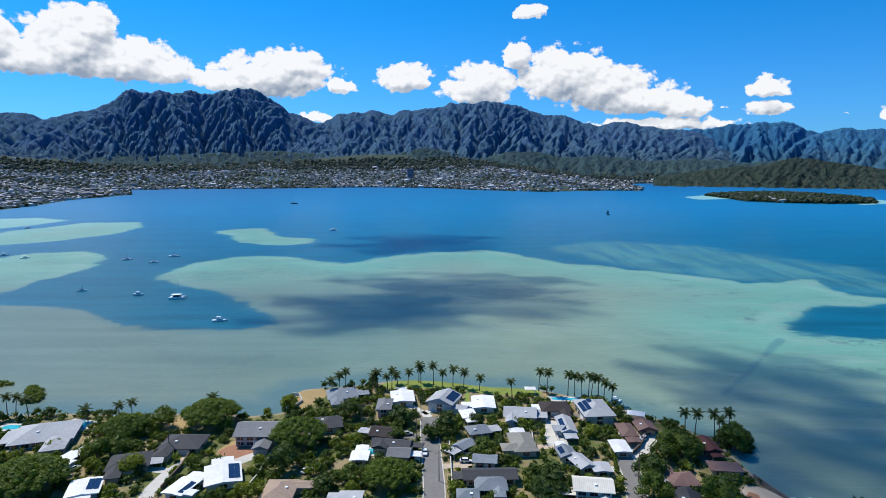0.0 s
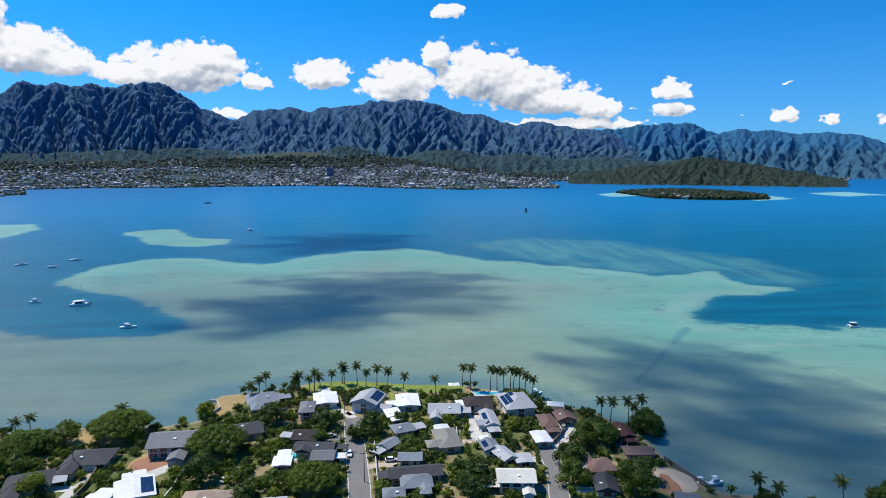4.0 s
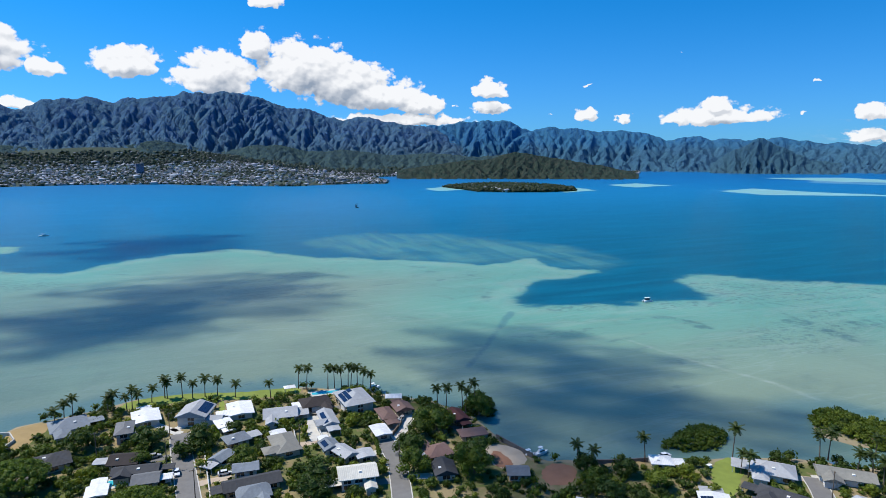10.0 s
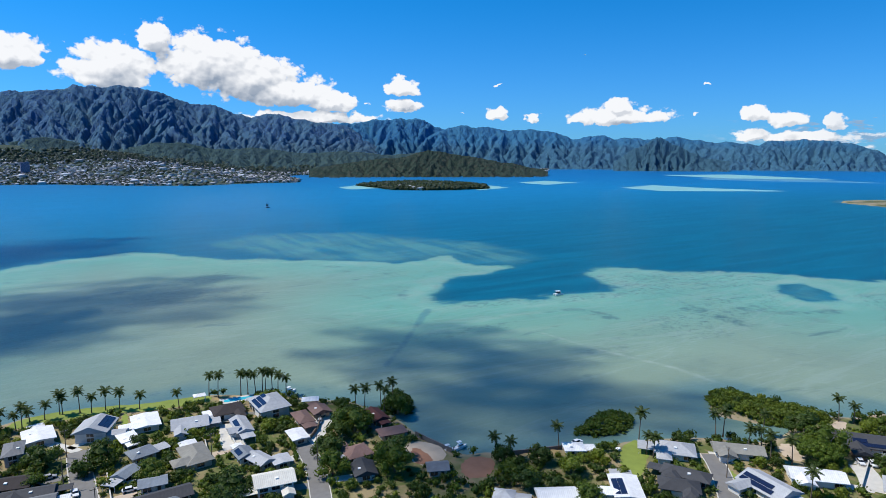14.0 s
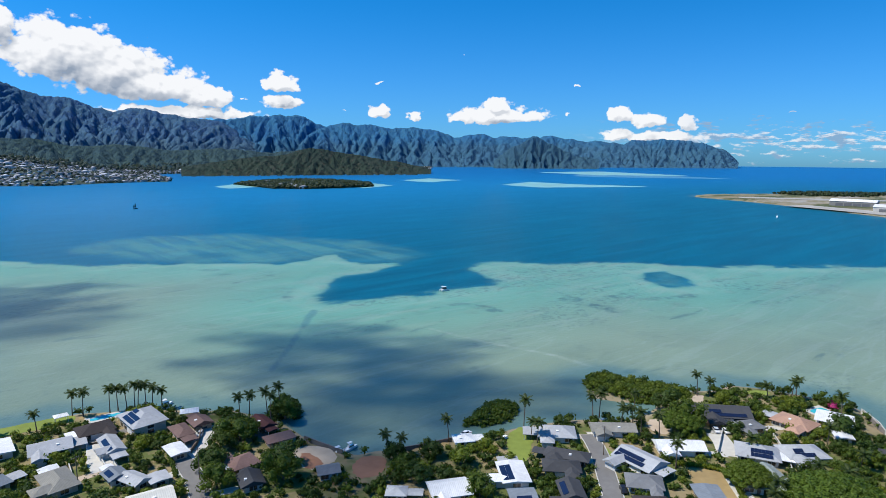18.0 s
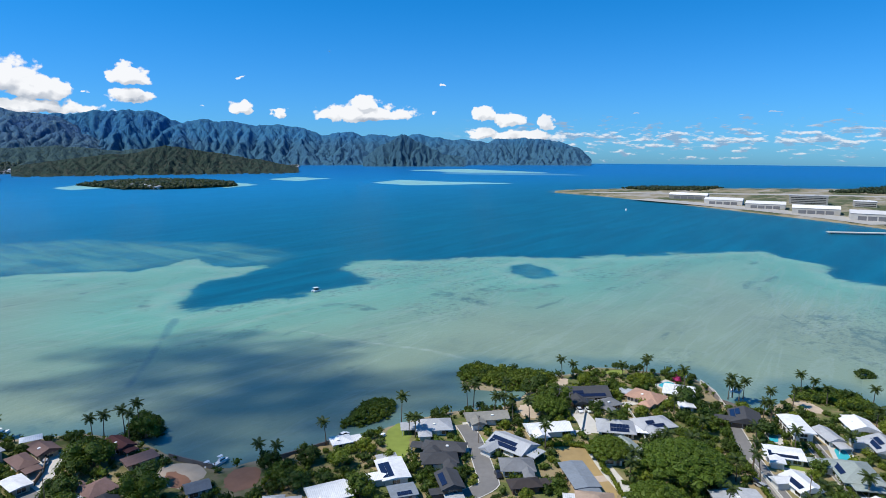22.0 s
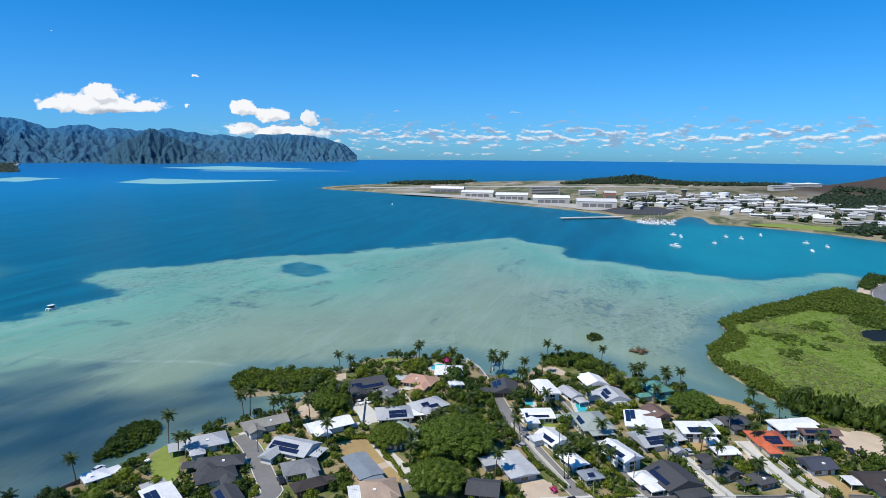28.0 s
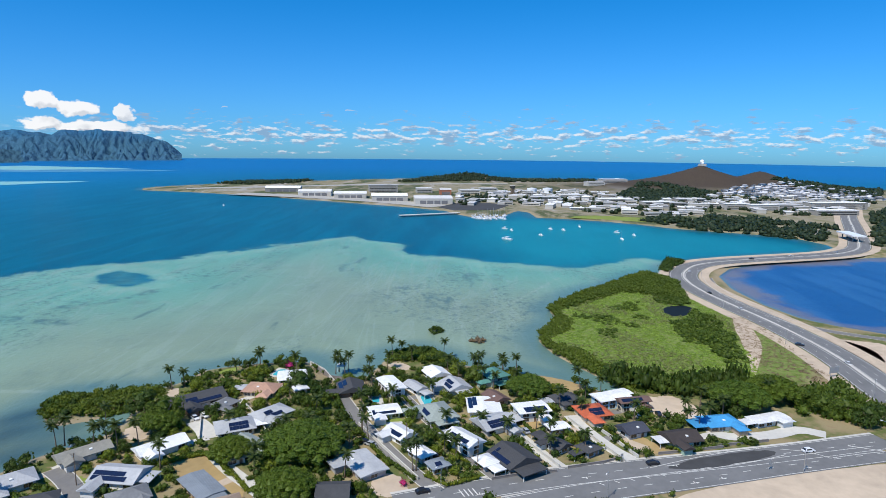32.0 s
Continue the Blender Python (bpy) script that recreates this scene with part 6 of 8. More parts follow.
house(77.2, 225.7, -0, 7.7, 8.7, 'gable', 'brown', 1, 0, 'tan')
house(62.8, 208.9, -0, 6.5, 9.8, 'flat', 'white', 1, 0, 'cream')
house(47.1, 227.4, -0, 6.5, 14.6, 'gable', 'lgrey', 1, 10, 'white')
house(12.8, 223.0, 15, 8.9, 8.2, 'hip', 'bluegrey', 1, 0, 'cream')
house(7.1, 210.5, 47, 7.8, 6.0, 'gable', 'bluegrey', 1, 0, 'cream')
house(28.3, 212.5, 5, 9.1, 15.9, 'hip', 'khaki', 1, 0, 'cream')
house(-22.8, 221.2, -14, 10.0, 9.0, 'gable', 'dbrown', 1, 0, 'cream')
house(-19.1, 212.1, -9, 14.6, 6.2, 'gable', 'dgrey', 1, 0, 'cream')
house(-29.4, 202.1, -0, 6.5, 7.5, 'flat', 'white', 1, 0, 'grey')
house(-15.8, 204.5, -6, 8.5, 7.8, 'gable', 'grey', 1, 0, 'grey')
house(13.9, 199.7, -6, 8.6, 6.6, 'gable', 'bluegrey', 1, 0, 'white')
house(14.8, 189.2, 2, 17.8, 8.0, 'gable', 'dgrey', 1, 0, 'cream')
house(14.6, 183.2, -0, 10.5, 9.0, 'hip', 'bluegrey', 1, 0, 'cream')
house(7.2, 177.2, -0, 7.2, 6.0, 'hip', 'bluegrey', 1, 0, 'cream')
house(42.7, 204.4, 7, 6.6, 8.2, 'gable', 'bluegrey', 1, 6, 'white')
house(46.4, 197.6, 20, 6.5, 9.9, 'gable', 'lgrey', 1, 0, 'cream')
house(46.0, 179.3, -8, 12.5, 9.5, 'gable', 'cream', 2, 0, 'white')
house(52.3, 193.6, -0, 6.5, 6.9, 'flat', 'lgrey', 1, 0, 'cream')
house(76.1, 185.7, -0, 9.4, 9.3, 'hip', 'rose', 1, 0, 'tan')
house(72.2, 190.8, -0, 6.5, 6.8, 'hip', 'rose', 1, 0, 'tan')
house(73.5, 173.4, -13, 7.7, 9.5, 'gable', 'dgrey', 1, 0, 'white')
house(94.6, 209.6, -0, 6.5, 11.6, 'gable', 'maroon', 1, 0, 'brown')
house(93.4, 193.8, -8, 10.5, 7.0, 'flat', 'rose', 1, 0, 'tan')
house(-28.7, 176.1, -0, 7.7, 6.0, 'flat', 'lgrey', 1, 0, 'cream')
house(94.7, 162.5, -23, 7.5, 6.7, 'gable', 'grey', 1, 0, 'white')
house(142.2, 149.8, -31, 7.5, 6.8, 'hip', 'white', 1, 0, 'white')
house(138.1, 122.3, -36, 9.3, 13.8, 'flat', 'white', 1, 15, 'white')
house(116.4, 128.6, -28, 12.6, 10.4, 'gable', 'white', 1, 0, 'grey')
house(103.4, 137.8, -44, 6.6, 6.0, 'hip', 'lgrey', 1, 0, 'white')
house(130.3, 111.4, -36, 8.5, 7.3, 'flat', 'bluegrey', 1, 6, 'grey')
house(171.3, 131.2, -48, 14.1, 10.4, 'hip', 'lgrey', 1, 0, 'white')
house(160.4, 117.9, -62, 15.2, 7.3, 'hip', 'dgrey', 1, 0, 'brown')
house(152.7, 114.4, -48, 12.6, 8.3, 'hip', 'dgrey', 1, 0, 'grey')
house(140.9, 101.7, -40, 7.5, 10.7, 'gable', 'dgrey', 2, 10, 'brown')
house(189.6, 119.5, -44, 16.7, 8.3, 'gable', 'khaki', 1, 0, 'white')
house(176.0, 100.0, -96, 15.4, 11.4, 'gable', 'lgrey', 1, 12, 'white')
house(164.2, 91.5, -53, 11.5, 9.1, 'hip', 'grey', 1, 0, 'white')
house(155.7, 84.1, -44, 10.2, 6.1, 'hip', 'dbrown', 1, 0, 'brown')
house(194.8, 96.1, -44, 16.7, 8.7, 'gable', 'white', 1, 0, 'white')
house(210.5, 76.4, -64, 14.0, 11.8, 'hip', 'lgrey', 1, 12, 'white')
house(221.8, 66.1, -40, 14.6, 10.6, 'hip', 'lgrey', 1, 6, 'white')
house(198.2, 66.7, -38, 6.7, 12.0, 'gable', 'sage', 1, 0, 'white')
house(170.5, 72.8, -45, 8.5, 16.2, 'flat', 'bluegrey', 1, 0, 'tan')
house(184.7, 26.0, -55, 10.3, 16.3, 'flat', 'lgrey', 1, 0, 'grey')
house(168.3, 32.8, -85, 10.2, 9.8, 'gable', 'dgrey', 1, 0, 'grey')
house(234.6, 98.8, -49, 18.9, 13.1, 'gable', 'dgrey', 1, 10, 'brown')
house(229.0, 87.4, -29, 11.3, 8.0, 'hip', 'grey', 1, 0, 'tan')
house(245.8, 76.8, -95, 14.4, 11.2, 'hip', 'terra', 1, 0, 'cream')
house(260.6, 67.7, -77, 13.1, 12.3, 'flat', 'white', 1, 0, 'white')
house(246.9, 61.3, -59, 6.5, 7.2, 'flat', 'white', 1, 0, 'white')
house(247.5, 39.6, -74, 11.7, 12.6, 'gable', 'dgrey', 1, 8, 'brown')
house(248.5, 22.7, -62, 8.1, 16.1, 'flat', 'white', 2, 0, 'white')
house(249.7, 12.5, -54, 6.5, 11.5, 'gable', 'lgrey', 1, 0, 'white')
house(225.2, 23.5, -72, 12.7, 9.6, 'flat', 'white', 1, 6, 'white')
house(224.4, 3.0, -66, 12.7, 15.9, 'hip', 'sage', 1, 4, 'white')
house(206.6, 15.8, -48, 8.6, 11.1, 'gable', 'white', 1, 10, 'white')
house(199.5, -7.0, -50, 8.3, 13.7, 'gable', 'white', 2, 6, 'white')
house(230.8, -15.4, -88, 13.5, 14.6, 'flat', 'white', 1, 10, 'white')
house(215.9, -17.9, -60, 13.3, 12.3, 'gable', 'lgrey', 1, 12, 'grey')
house(192.9, 8.0, -50, 6.5, 9.6, 'hip', 'white', 1, 0, 'grey')
house(184.8, 2.1, -59, 7.1, 6.4, 'hip', 'bluegrey', 1, 3, 'white')
house(190.1, -22.9, -59, 13.2, 13.7, 'gable', 'dgrey', 1, 6, 'grey')
house(187.4, -13.8, -58, 7.0, 7.4, 'hip', 'white', 1, 0, 'grey')
house(225.3, -33.4, -75, 13.3, 10.3, 'flat', 'white', 2, 14, 'white')
house(226.9, -57.5, -75, 12.6, 11.8, 'hip', 'red', 1, 8, 'cream')
house(233.6, -75.2, -77, 13.6, 6.0, 'gable', 'brown', 2, 12, 'cream')
house(237.5, -67.4, -69, 15.5, 8.9, 'flat', 'white', 2, 0, 'blue')
house(239.2, -48.8, -69, 11.6, 8.2, 'hip', 'dgrey', 1, 6, 'grey')
house(211.9, -68.5, -67, 9.8, 8.7, 'gable', 'navy', 1, 0, 'white')
house(205.8, -83.8, -75, 12.6, 10.3, 'gable', 'dbrown', 1, 0, 'sage')
house(219.0, -103.5, -79, 14.5, 10.1, 'hip', 'blue', 1, 0, 'tan')
house(222.3, -123.3, -71, 16.3, 6.8, 'flat', 'white', 1, 0, 'white')
house(197.0, -49.2, -56, 7.3, 6.9, 'hip', 'dgrey', 1, 0, 'grey')
house(200.4, -38.5, -53, 7.0, 10.3, 'gable', 'dgrey', 1, 0, 'white')
house(261.4, -21.3, -58, 10.7, 12.5, 'hip', 'teal', 2, 0, 'teal')
house(251.5, -4.5, -66, 11.1, 12.4, 'gable', 'lgrey', 1, 8, 'white')
house(265.6, 3.9, -65, 10.5, 10.8, 'gable', 'white', 1, 0, 'white')
house(239.2, -20.8, -59, 8.1, 10.6, 'gable', 'brown', 1, 0, 'tan')
house(188.3, 68.7, -58, 7.2, 6.0, 'flat', 'sage', 1, 0, 'white')
house(159.1, 62.5, -62, 11.5, 10.9, 'hip', 'tan', 1, 0, 'cream')
house(213.1, -41.4, -70, 8.6, 6.0, 'flat', 'white', 1, 0, 'grey')
house(245.2, -73.1, -66, 9.3, 6.6, 'flat', 'white', 1, 0, 'blue')
for x, y, r in [(-93, 234, 12), (-122, 224, 9), (-133, 184, 13), (-54, 216, 11), (-18, 187, 9), (193, 47, 15), (194, 72, 6.5), (167, 47, 10), (211, 104, 8), (246, -35, 10), (237, -119, 13), (245, -137, 12), (190, 71, 8)]:
    umbrella_tree(x, y, r)
for x, y, r in [(-111, 230, 9), (-17, 233, 8), (-38, 239, 8), (-32, 189, 6), (-38, 183, 6), (-55, 196, 9), (1, 224, 8), (-5, 221, 6), (14, 206, 7), (13, 233, 5), (35, 183, 9), (31, 176, 8), (68, 192, 8), (83, 212, 9), (87, 207, 8), (65, 179, 8), (87, 179, 9), (-65, 247, 6), (83, 170, 9), (84, 205, 10), (114, 149, 6), (114, 141, 7), (128, 150, 6), (216, 105, 10), (223, 89, 5), (242, 31, 6), (253, 62, 9), (242, 52, 6), (269, -6, 7), (259, -13, 7)]:
    broadleaf_tree(x, y, r)
for x, y, r in [(267, -77, 9), (-60, 177, 6), (-105, 195, 7), (-122, 204, 8), (-117, 208, 8), (-18, 219, 5), (105, 212, 8), (76, 202, 7), (117, 157, 6), (132, 140, 6), (123, 122, 7), (121, 135, 5), (247, -110, 8), (253, -95, 7), (239, -146, 9), (231, -150, 8), (229, -157, 9), (221, -161, 9), (226, 118, 9)]:
    broadleaf_tree(x, y, r)
for x, y, h in [(-180, 242, 11), (-175, 240, 11), (-170, 240, 10), (-130, 235, 10), (-125, 235, 11), (-96, 243, 10), (-144, 237, 7), (-48, 270, 9), (-45, 270, 11), (-50, 264, 9), (-33, 272, 8), (-31, 272, 10), (-24, 271, 11), (-26, 271, 8), (-22, 278, 6), (-17, 277, 8), (-12, 280, 11), (-11, 279, 9), (-5, 277, 12), (-1, 275, 9), (4, 275, 10), (9, 273, 10), (16, 269, 8), (30, 262, 9), (43, 269, 12), (46, 265, 13), (55, 263, 12), (58, 263, 11), (61, 262, 11), (64, 262, 12)]:
    palm(x, y, h)
for x, y, h in [(65, 261, 11), (68, 261, 11), (70, 259, 10), (73, 257, 8), (92, 224, 11), (95, 222, 11), (101, 219, 13), (100, 214, 12), (107, 220, 13), (140, 155, 11), (167, 143, 15), (163, 136, 9), (163, 133, 10), (195, 132, 11), (198, 131, 12), (198, 121, 9), (201, 118, 9), (248, 116, 12), (251, 112, 9), (280, 88, 9), (268, 95, 7), (117, 161, 10), (121, 158, 8), (195, 111, 12), (199, 106, 11), (275, 88, 9), (269, 50, 9), (270, 46, 8), (265, 34, 11), (278, -13, 8)]:
    palm(x, y, h)
for x, y, h in [(278, -17, 9), (271, -27, 8), (252, -58, 12), (212, 79, 8), (215, 126, 9), (183, 91, 11), (211, 30, 12), (205, 27, 11), (197, 8, 11), (184, 10, 12), (184, 9, 12), (200, -36, 12), (196, -36, 8), (196, -48, 10), (225, -53, 9), (226, -103, 7), (236, -103, 10), (242, -132, 11), (231, -95, 7), (221, -92, 7), (200, 33, 9), (214, -1, 8), (245, 5, 8), (214, -14, 7), (210, -23, 7), (215, -34, 9), (272, 49, 11), (273, 45, 10)]:
    palm(x, y, h)
road('street', [(-6.0, 240.0), (-6.0, 229.0), (-5.0, 214.0), (-4.0, 197.0), (-3.0, 180.0), (-4.0, 140.0), (-6.0, 60.0)], 6.6, 'asphalt')
road('street', [(63.0, 207.0), (63.0, 200.0), (62.0, 189.0), (60.0, 179.0), (52.0, 150.0), (40.0, 100.0)], 6.0, 'asphalt')
road('street', [(182.0, 125.0), (176.0, 117.0), (168.0, 109.0), (156.0, 98.0), (150.0, 92.0), (95.0, 118.0)], 6.0, 'asphalt')
road('driveway', [(191.0, 76.0), (182.0, 68.0), (173.0, 58.0), (168.0, 53.0)], 5.0, 'concrete')
road('street', [(241.0, 42.0), (228.0, 36.0), (214.0, 29.0), (192.0, 16.0), (180.0, 8.0), (172.0, 2.0)], 5.0, 'asphalt')
road('street', [(245.0, 18.0), (233.0, 12.0), (219.0, 5.0), (196.0, -7.0), (180.0, -17.0)], 4.5, 'asphalt')
road('alley', [(227.0, -49.0), (215.0, -52.0), (200.0, -58.0), (193.0, -63.0)], 5.5, 'concrete')
road('alley', [(218.0, -23.0), (206.0, -29.0), (195.0, -34.0), (186.0, -39.0)], 4.5, 'concrete')
road('driveway', [(229.0, -99.0), (213.0, -99.0), (210.0, -105.0), (212.0, -120.0), (218.0, -132.0), (213.0, -140.0)], 6.0, 'concrete')
road('driveway', [(-62.0, 217.0), (-64.0, 210.0), (-71.0, 204.0), (-76.0, 198.0), (-81.0, 188.0)], 5.0, 'concrete')
road('driveway', [(-90.0, 202.0), (-93.0, 196.0), (-94.0, 183.0), (-93.0, 179.0)], 4.5, 'concrete')
road('driveway', [(79.0, 225.0), (75.0, 218.0), (68.0, 209.0), (64.0, 206.0)], 9.0, 'concrete')
road('driveway', [(45.0, 236.0), (42.0, 223.0), (42.0, 214.0)], 8.0, 'concrete')
road('driveway', [(218.0, 94.0), (212.0, 88.0), (205.0, 84.0)], 7.0, 'concrete')
road('driveway', [(-41.0, 185.0), (-46.0, 183.0), (-52.0, 184.0)], 5.0, 'tanpave')
road('highway', [(165.0, 14.0), (174.0, -11.0), (182.0, -39.0), (190.0, -78.0), (199.0, -120.0), (209.0, -159.0)], 11.0, 'highway')
road('highway', [(164.0, -19.0), (173.0, -45.0), (182.0, -83.0), (191.0, -115.0), (200.0, -153.0)], 11.0, 'highway')
road('causeway', [(242.0, -190.0), (259.0, -192.0), (302.0, -199.0), (355.0, -198.0), (406.0, -191.0), (448.0, -187.0), (490.0, -191.0), (523.0, -206.0), (550.0, -228.0), (569.0, -264.0), (591.0, -334.0), (610.0, -390.0), (640.0, -431.0), (684.0, -462.0), (819.0, -542.0), (959.0, -624.0), (1100.0, -716.0)], 22.0, 'highway')
road('street', [(491.0, -212.0), (460.0, -203.0), (419.0, -201.0), (376.0, -206.0), (352.0, -213.0), (339.0, -228.0), (326.0, -250.0)], 6.0, 'asphalt')
road('runway', [(1436.0, 607.0), (1524.0, 434.0), (1688.0, 141.0), (1741.0, -173.0)], 40.0, 'runway')
road('apron', [(1302.0, 443.0), (1237.0, 262.0), (1142.0, 95.0), (1064.0, 11.0)], 55.0, 'runway')
car(-7.0, 208.1, -87, 'white')
car(-46.4, 195.3, 60, 'white')
car(-30.7, 243.2, 20, 'dark')
car(-14.3, 223.3, 10, 'silver')
car(-12.1, 206.0, 5, 'blue')
car(-9.7, 205.1, -87, 'white')
car(-126.0, 196.9, 60, 'white')
car(7.5, 201.7, 0, 'white')
car(-117.4, 207.8, 0, 'silver')
car(-5.2, 253.8, 0, 'red')
car(74.6, 218.7, -120, 'silver')
car(148.1, 154.4, 0, 'white')
car(157.9, 94.7, -135, 'dark')
car(190.0, -69.0, -78, 'dark')
car(219.7, 94.7, -135, 'white')
car(221.8, 91.9, -135, 'white')
car(202.4, 28.1, 60, 'dark')
car(200.8, 25.9, 60, 'silver')
car(171.4, 6.4, -70, 'dark')
car(317.4, -188.9, -120, 'dark')
car(289.1, -196.4, -9, 'white')
car(391.4, -191.9, 8, 'white')
car(435.0, -189.9, 5, 'dark')
car(512.8, -205.7, -24, 'white')
car(578.6, -290.0, -73, 'dark')
car(596.8, -337.4, -71, 'white')
car(619.9, -395.8, -54, 'silver')
car(713.8, -480.3, -31, 'dark')
car(849.6, -559.9, -30, 'white')
car(228.2, -83.7, 0, 'dark')
car(225.4, -75.1, 10, 'white')
car(194.6, 3.1, 10, 'dark')
car(212.3, -29.7, 20, 'silver')
car(199.9, -125.9, -76, 'white')
boat(-208, 472, 13, 'catamaran')
boat(-245, 485, 9, 'motor')
boat(-150, 402, 10, 'motor')
boat(-300, 501, 8, 'sail')
boat(-347, 667, 11, 'sail')
boat(-308, 647, 10, 'sail')
boat(-305, 690, 12, 'sail')
boat(-468, 681, 9, 'motor')
boat(-507, 703, 10, 'motor')
boat(-680, 1003, 10, 'motor')
boat(-172, 955, 12, 'motor')
boat(-383, 1583, 18, 'sail_dark')
boat(325, 1216, 9, 'sail_dark')
boat(306, 344, 7, 'pontoon')
boat(1060, 385, 10, 'motor')
boat(700, -69, 16, 'motor')
boat(793, -75, 10, 'motor')
boat(778, -82, 10, 'motor')
boat(735, -113, 9, 'motor')
boat(793, -134, 9, 'motor')
boat(783, -149, 9, 'motor')
boat(819, -177, 9, 'motor')
boat(767, -213, 9, 'motor')
boat(709, -203, 11, 'sail')
boat(743, -227, 9, 'motor')
boat(112, 176, 6, 'motor')
boat(107, 176, 6, 'motor')
boat(157, 143, 6, 'motor')
boat(201, 130, 5, 'motor')
boat(75, 259, 7, 'motor')
boat(917, -80, 10, 'sail')
boat(905, -44, 11, 'motor')
boat(900, -84, 8, 'motor')
boat(910, -49, 9, 'sail')
boat(935, -50, 10, 'motor')
boat(912, -69, 11, 'motor')
boat(914, -77, 10, 'sail')
boat(942, -55, 11, 'motor')
boat(901, -48, 9, 'motor')
boat(923, -61, 9, 'sail')
boat(917, -66, 10, 'motor')
boat(915, -60, 12, 'motor')
boat(915, -61, 11, 'sail')
boat(918, -51, 11, 'motor')
boat(916, -43, 11, 'motor')
boat(947, -89, 11, 'sail')
boat(918, -56, 10, 'motor')
boat(900, -63, 12, 'motor')
boat(909, -46, 9, 'sail')
boat(911, -71, 10, 'motor')
boat(920, -84, 11, 'motor')
boat(917, -46, 11, 'sail')
boat(941, -88, 8, 'motor')
boat(900, -83, 12, 'motor')
boat(900, -72, 9, 'sail')
boat(899, -56, 11, 'motor')
boat(937, -77, 9, 'motor')
boat(919, -70, 12, 'sail')
boat(942, -44, 10, 'motor')
boat(930, -66, 11, 'motor')
boat(928, -66, 8, 'sail')
boat(929, -39, 10, 'motor')
boat(929, -42, 9, 'motor')
boat(917, -66, 11, 'sail')
boat(923, -65, 11, 'motor')
boat(916, -65, 11, 'motor')
boat(900, -53, 12, 'sail')
boat(937, -74, 10, 'motor')
boat(917, -70, 11, 'motor')
boat(922, -48, 9, 'sail')
boat(906, -60, 8, 'motor')
boat(939, -58, 9, 'motor')
boat(950, -72, 9, 'sail')
boat(912, -39, 9, 'motor')
boat(916, -58, 11, 'motor')
boat(913, -51, 8, 'sail')
base_building(1385, 366, -82, 86, 45, 12, 'hangar')
base_building(1287, 274, -83, 76, 45, 12, 'hangar')
base_building(1241, 194, -83, 72, 45, 12, 'hangar')
base_building(1188, 111, -83, 77, 48, 13, 'hangar')
base_building(1130, 26, -84, 77, 50, 14, 'hangar')
base_building(1391, 144, -82, 65, 30, 16, 'block')
base_building(1387, 52, -82, 35, 30, 10, 'block')
base_building(1341, 4, -83, 27, 24, 14, 'orange')
base_building(1367, -49, -82, 44, 30, 9, 'block')
base_building(1438, -95, -82, 40, 24, 8, 'block')
base_building(1578, -374, -82, 45, 30, 10, 'block')
base_building(1653, -440, -81, 71, 30, 10, 'block')
base_building(1089, -683, -84, 105, 24, 12, 'block')
base_building(1123, -639, -84, 43, 20, 9, 'block')
base_building(1071, -500, -84, 46, 24, 10, 'block')
base_building(1117, -378, -84, 53, 22, 8, 'block')
base_building(1178, -318, -84, 66, 24, 8, 'block')
base_building(1211, -190, -83, 56, 24, 8, 'block')
base_building(1271, -251, -83, 48, 24, 8, 'block')
base_building(1195, -468, -84, 57, 24, 8, 'block')
base_building(1055, -538, -84, 50, 22, 10, 'block')
base_building(993, -622, -85, 72, 20, 8, 'block')
base_building(1079, -589, -84, 52, 22, 9, 'block')
pool(-26.8, 209.7, 9, 4, 0)
pool(-145.6, 233.6, 10, 6, 0)
pool(-170.9, 231.1, 7, 4, 0)
pool(53.0, 258.8, 12, 3, 0)
pool(269.1, 75.3, 8, 5, 0)
pool(238.8, 7.0, 12, 4, 0)
pool(213.5, 18.0, 9, 4, 20)
pool(239.9, 28.4, 6, 3, 0)
painted_line([(201.5, -117.0), (200.1, -126.0), (195.5, -131.0)], 0.3)
painted_line([(185.4, -78.4), (191.8, -102.4), (197.5, -116.8)], 0.25)
painted_line([(187.6, -67.3), (197.2, -90.8), (202.6, -113.0)], 0.25)
painted_line([(204.6, -142.5), (200.8, -153.2)], 0.4)
painted_line([(195.5, -131.0), (198.1, -140.3), (200.8, -153.2)], 0.25)
painted_line([(173.1, -4.6), (169.4, -6.2)], 0.4)
painted_line([(173.4, -6.0), (169.7, -7.6)], 0.4)
painted_line([(173.7, -7.3), (170.0, -8.9)], 0.4)
painted_line([(174.0, -8.7), (170.3, -10.3)], 0.4)
painted_line([(177.9, -48.3), (176.7, -49.8)], 0.3)
painted_line([(179.4, -53.4), (178.1, -54.9)], 0.3)
painted_line([(180.8, -58.6), (179.5, -60.0)], 0.3)
painted_line([(182.3, -63.9), (181.0, -65.3)], 0.3)
painted_line([(183.8, -69.3), (182.5, -70.6)], 0.3)
painted_line([(185.3, -74.7), (184.0, -76.0)], 0.3)
turn_arrow(181.2, -45.0, 103)
turn_arrow(189.6, -76.3, 108)
turn_arrow(181.5, -88.5, -75)
turn_arrow(178.6, -78.5, -75)
turn_arrow(170.7, -11.0, -71)
turn_arrow(188.9, -119.6, -75)
patch('median_wedge', [(187.7, -70.1), (196.0, -90.3), (201.3, -112.4), (198.6, -115.8), (192.9, -104.3), (186.5, -80.1)], 'oldasphalt')
patch('marsh_pool', MARSH_POOL, 'darkwater')
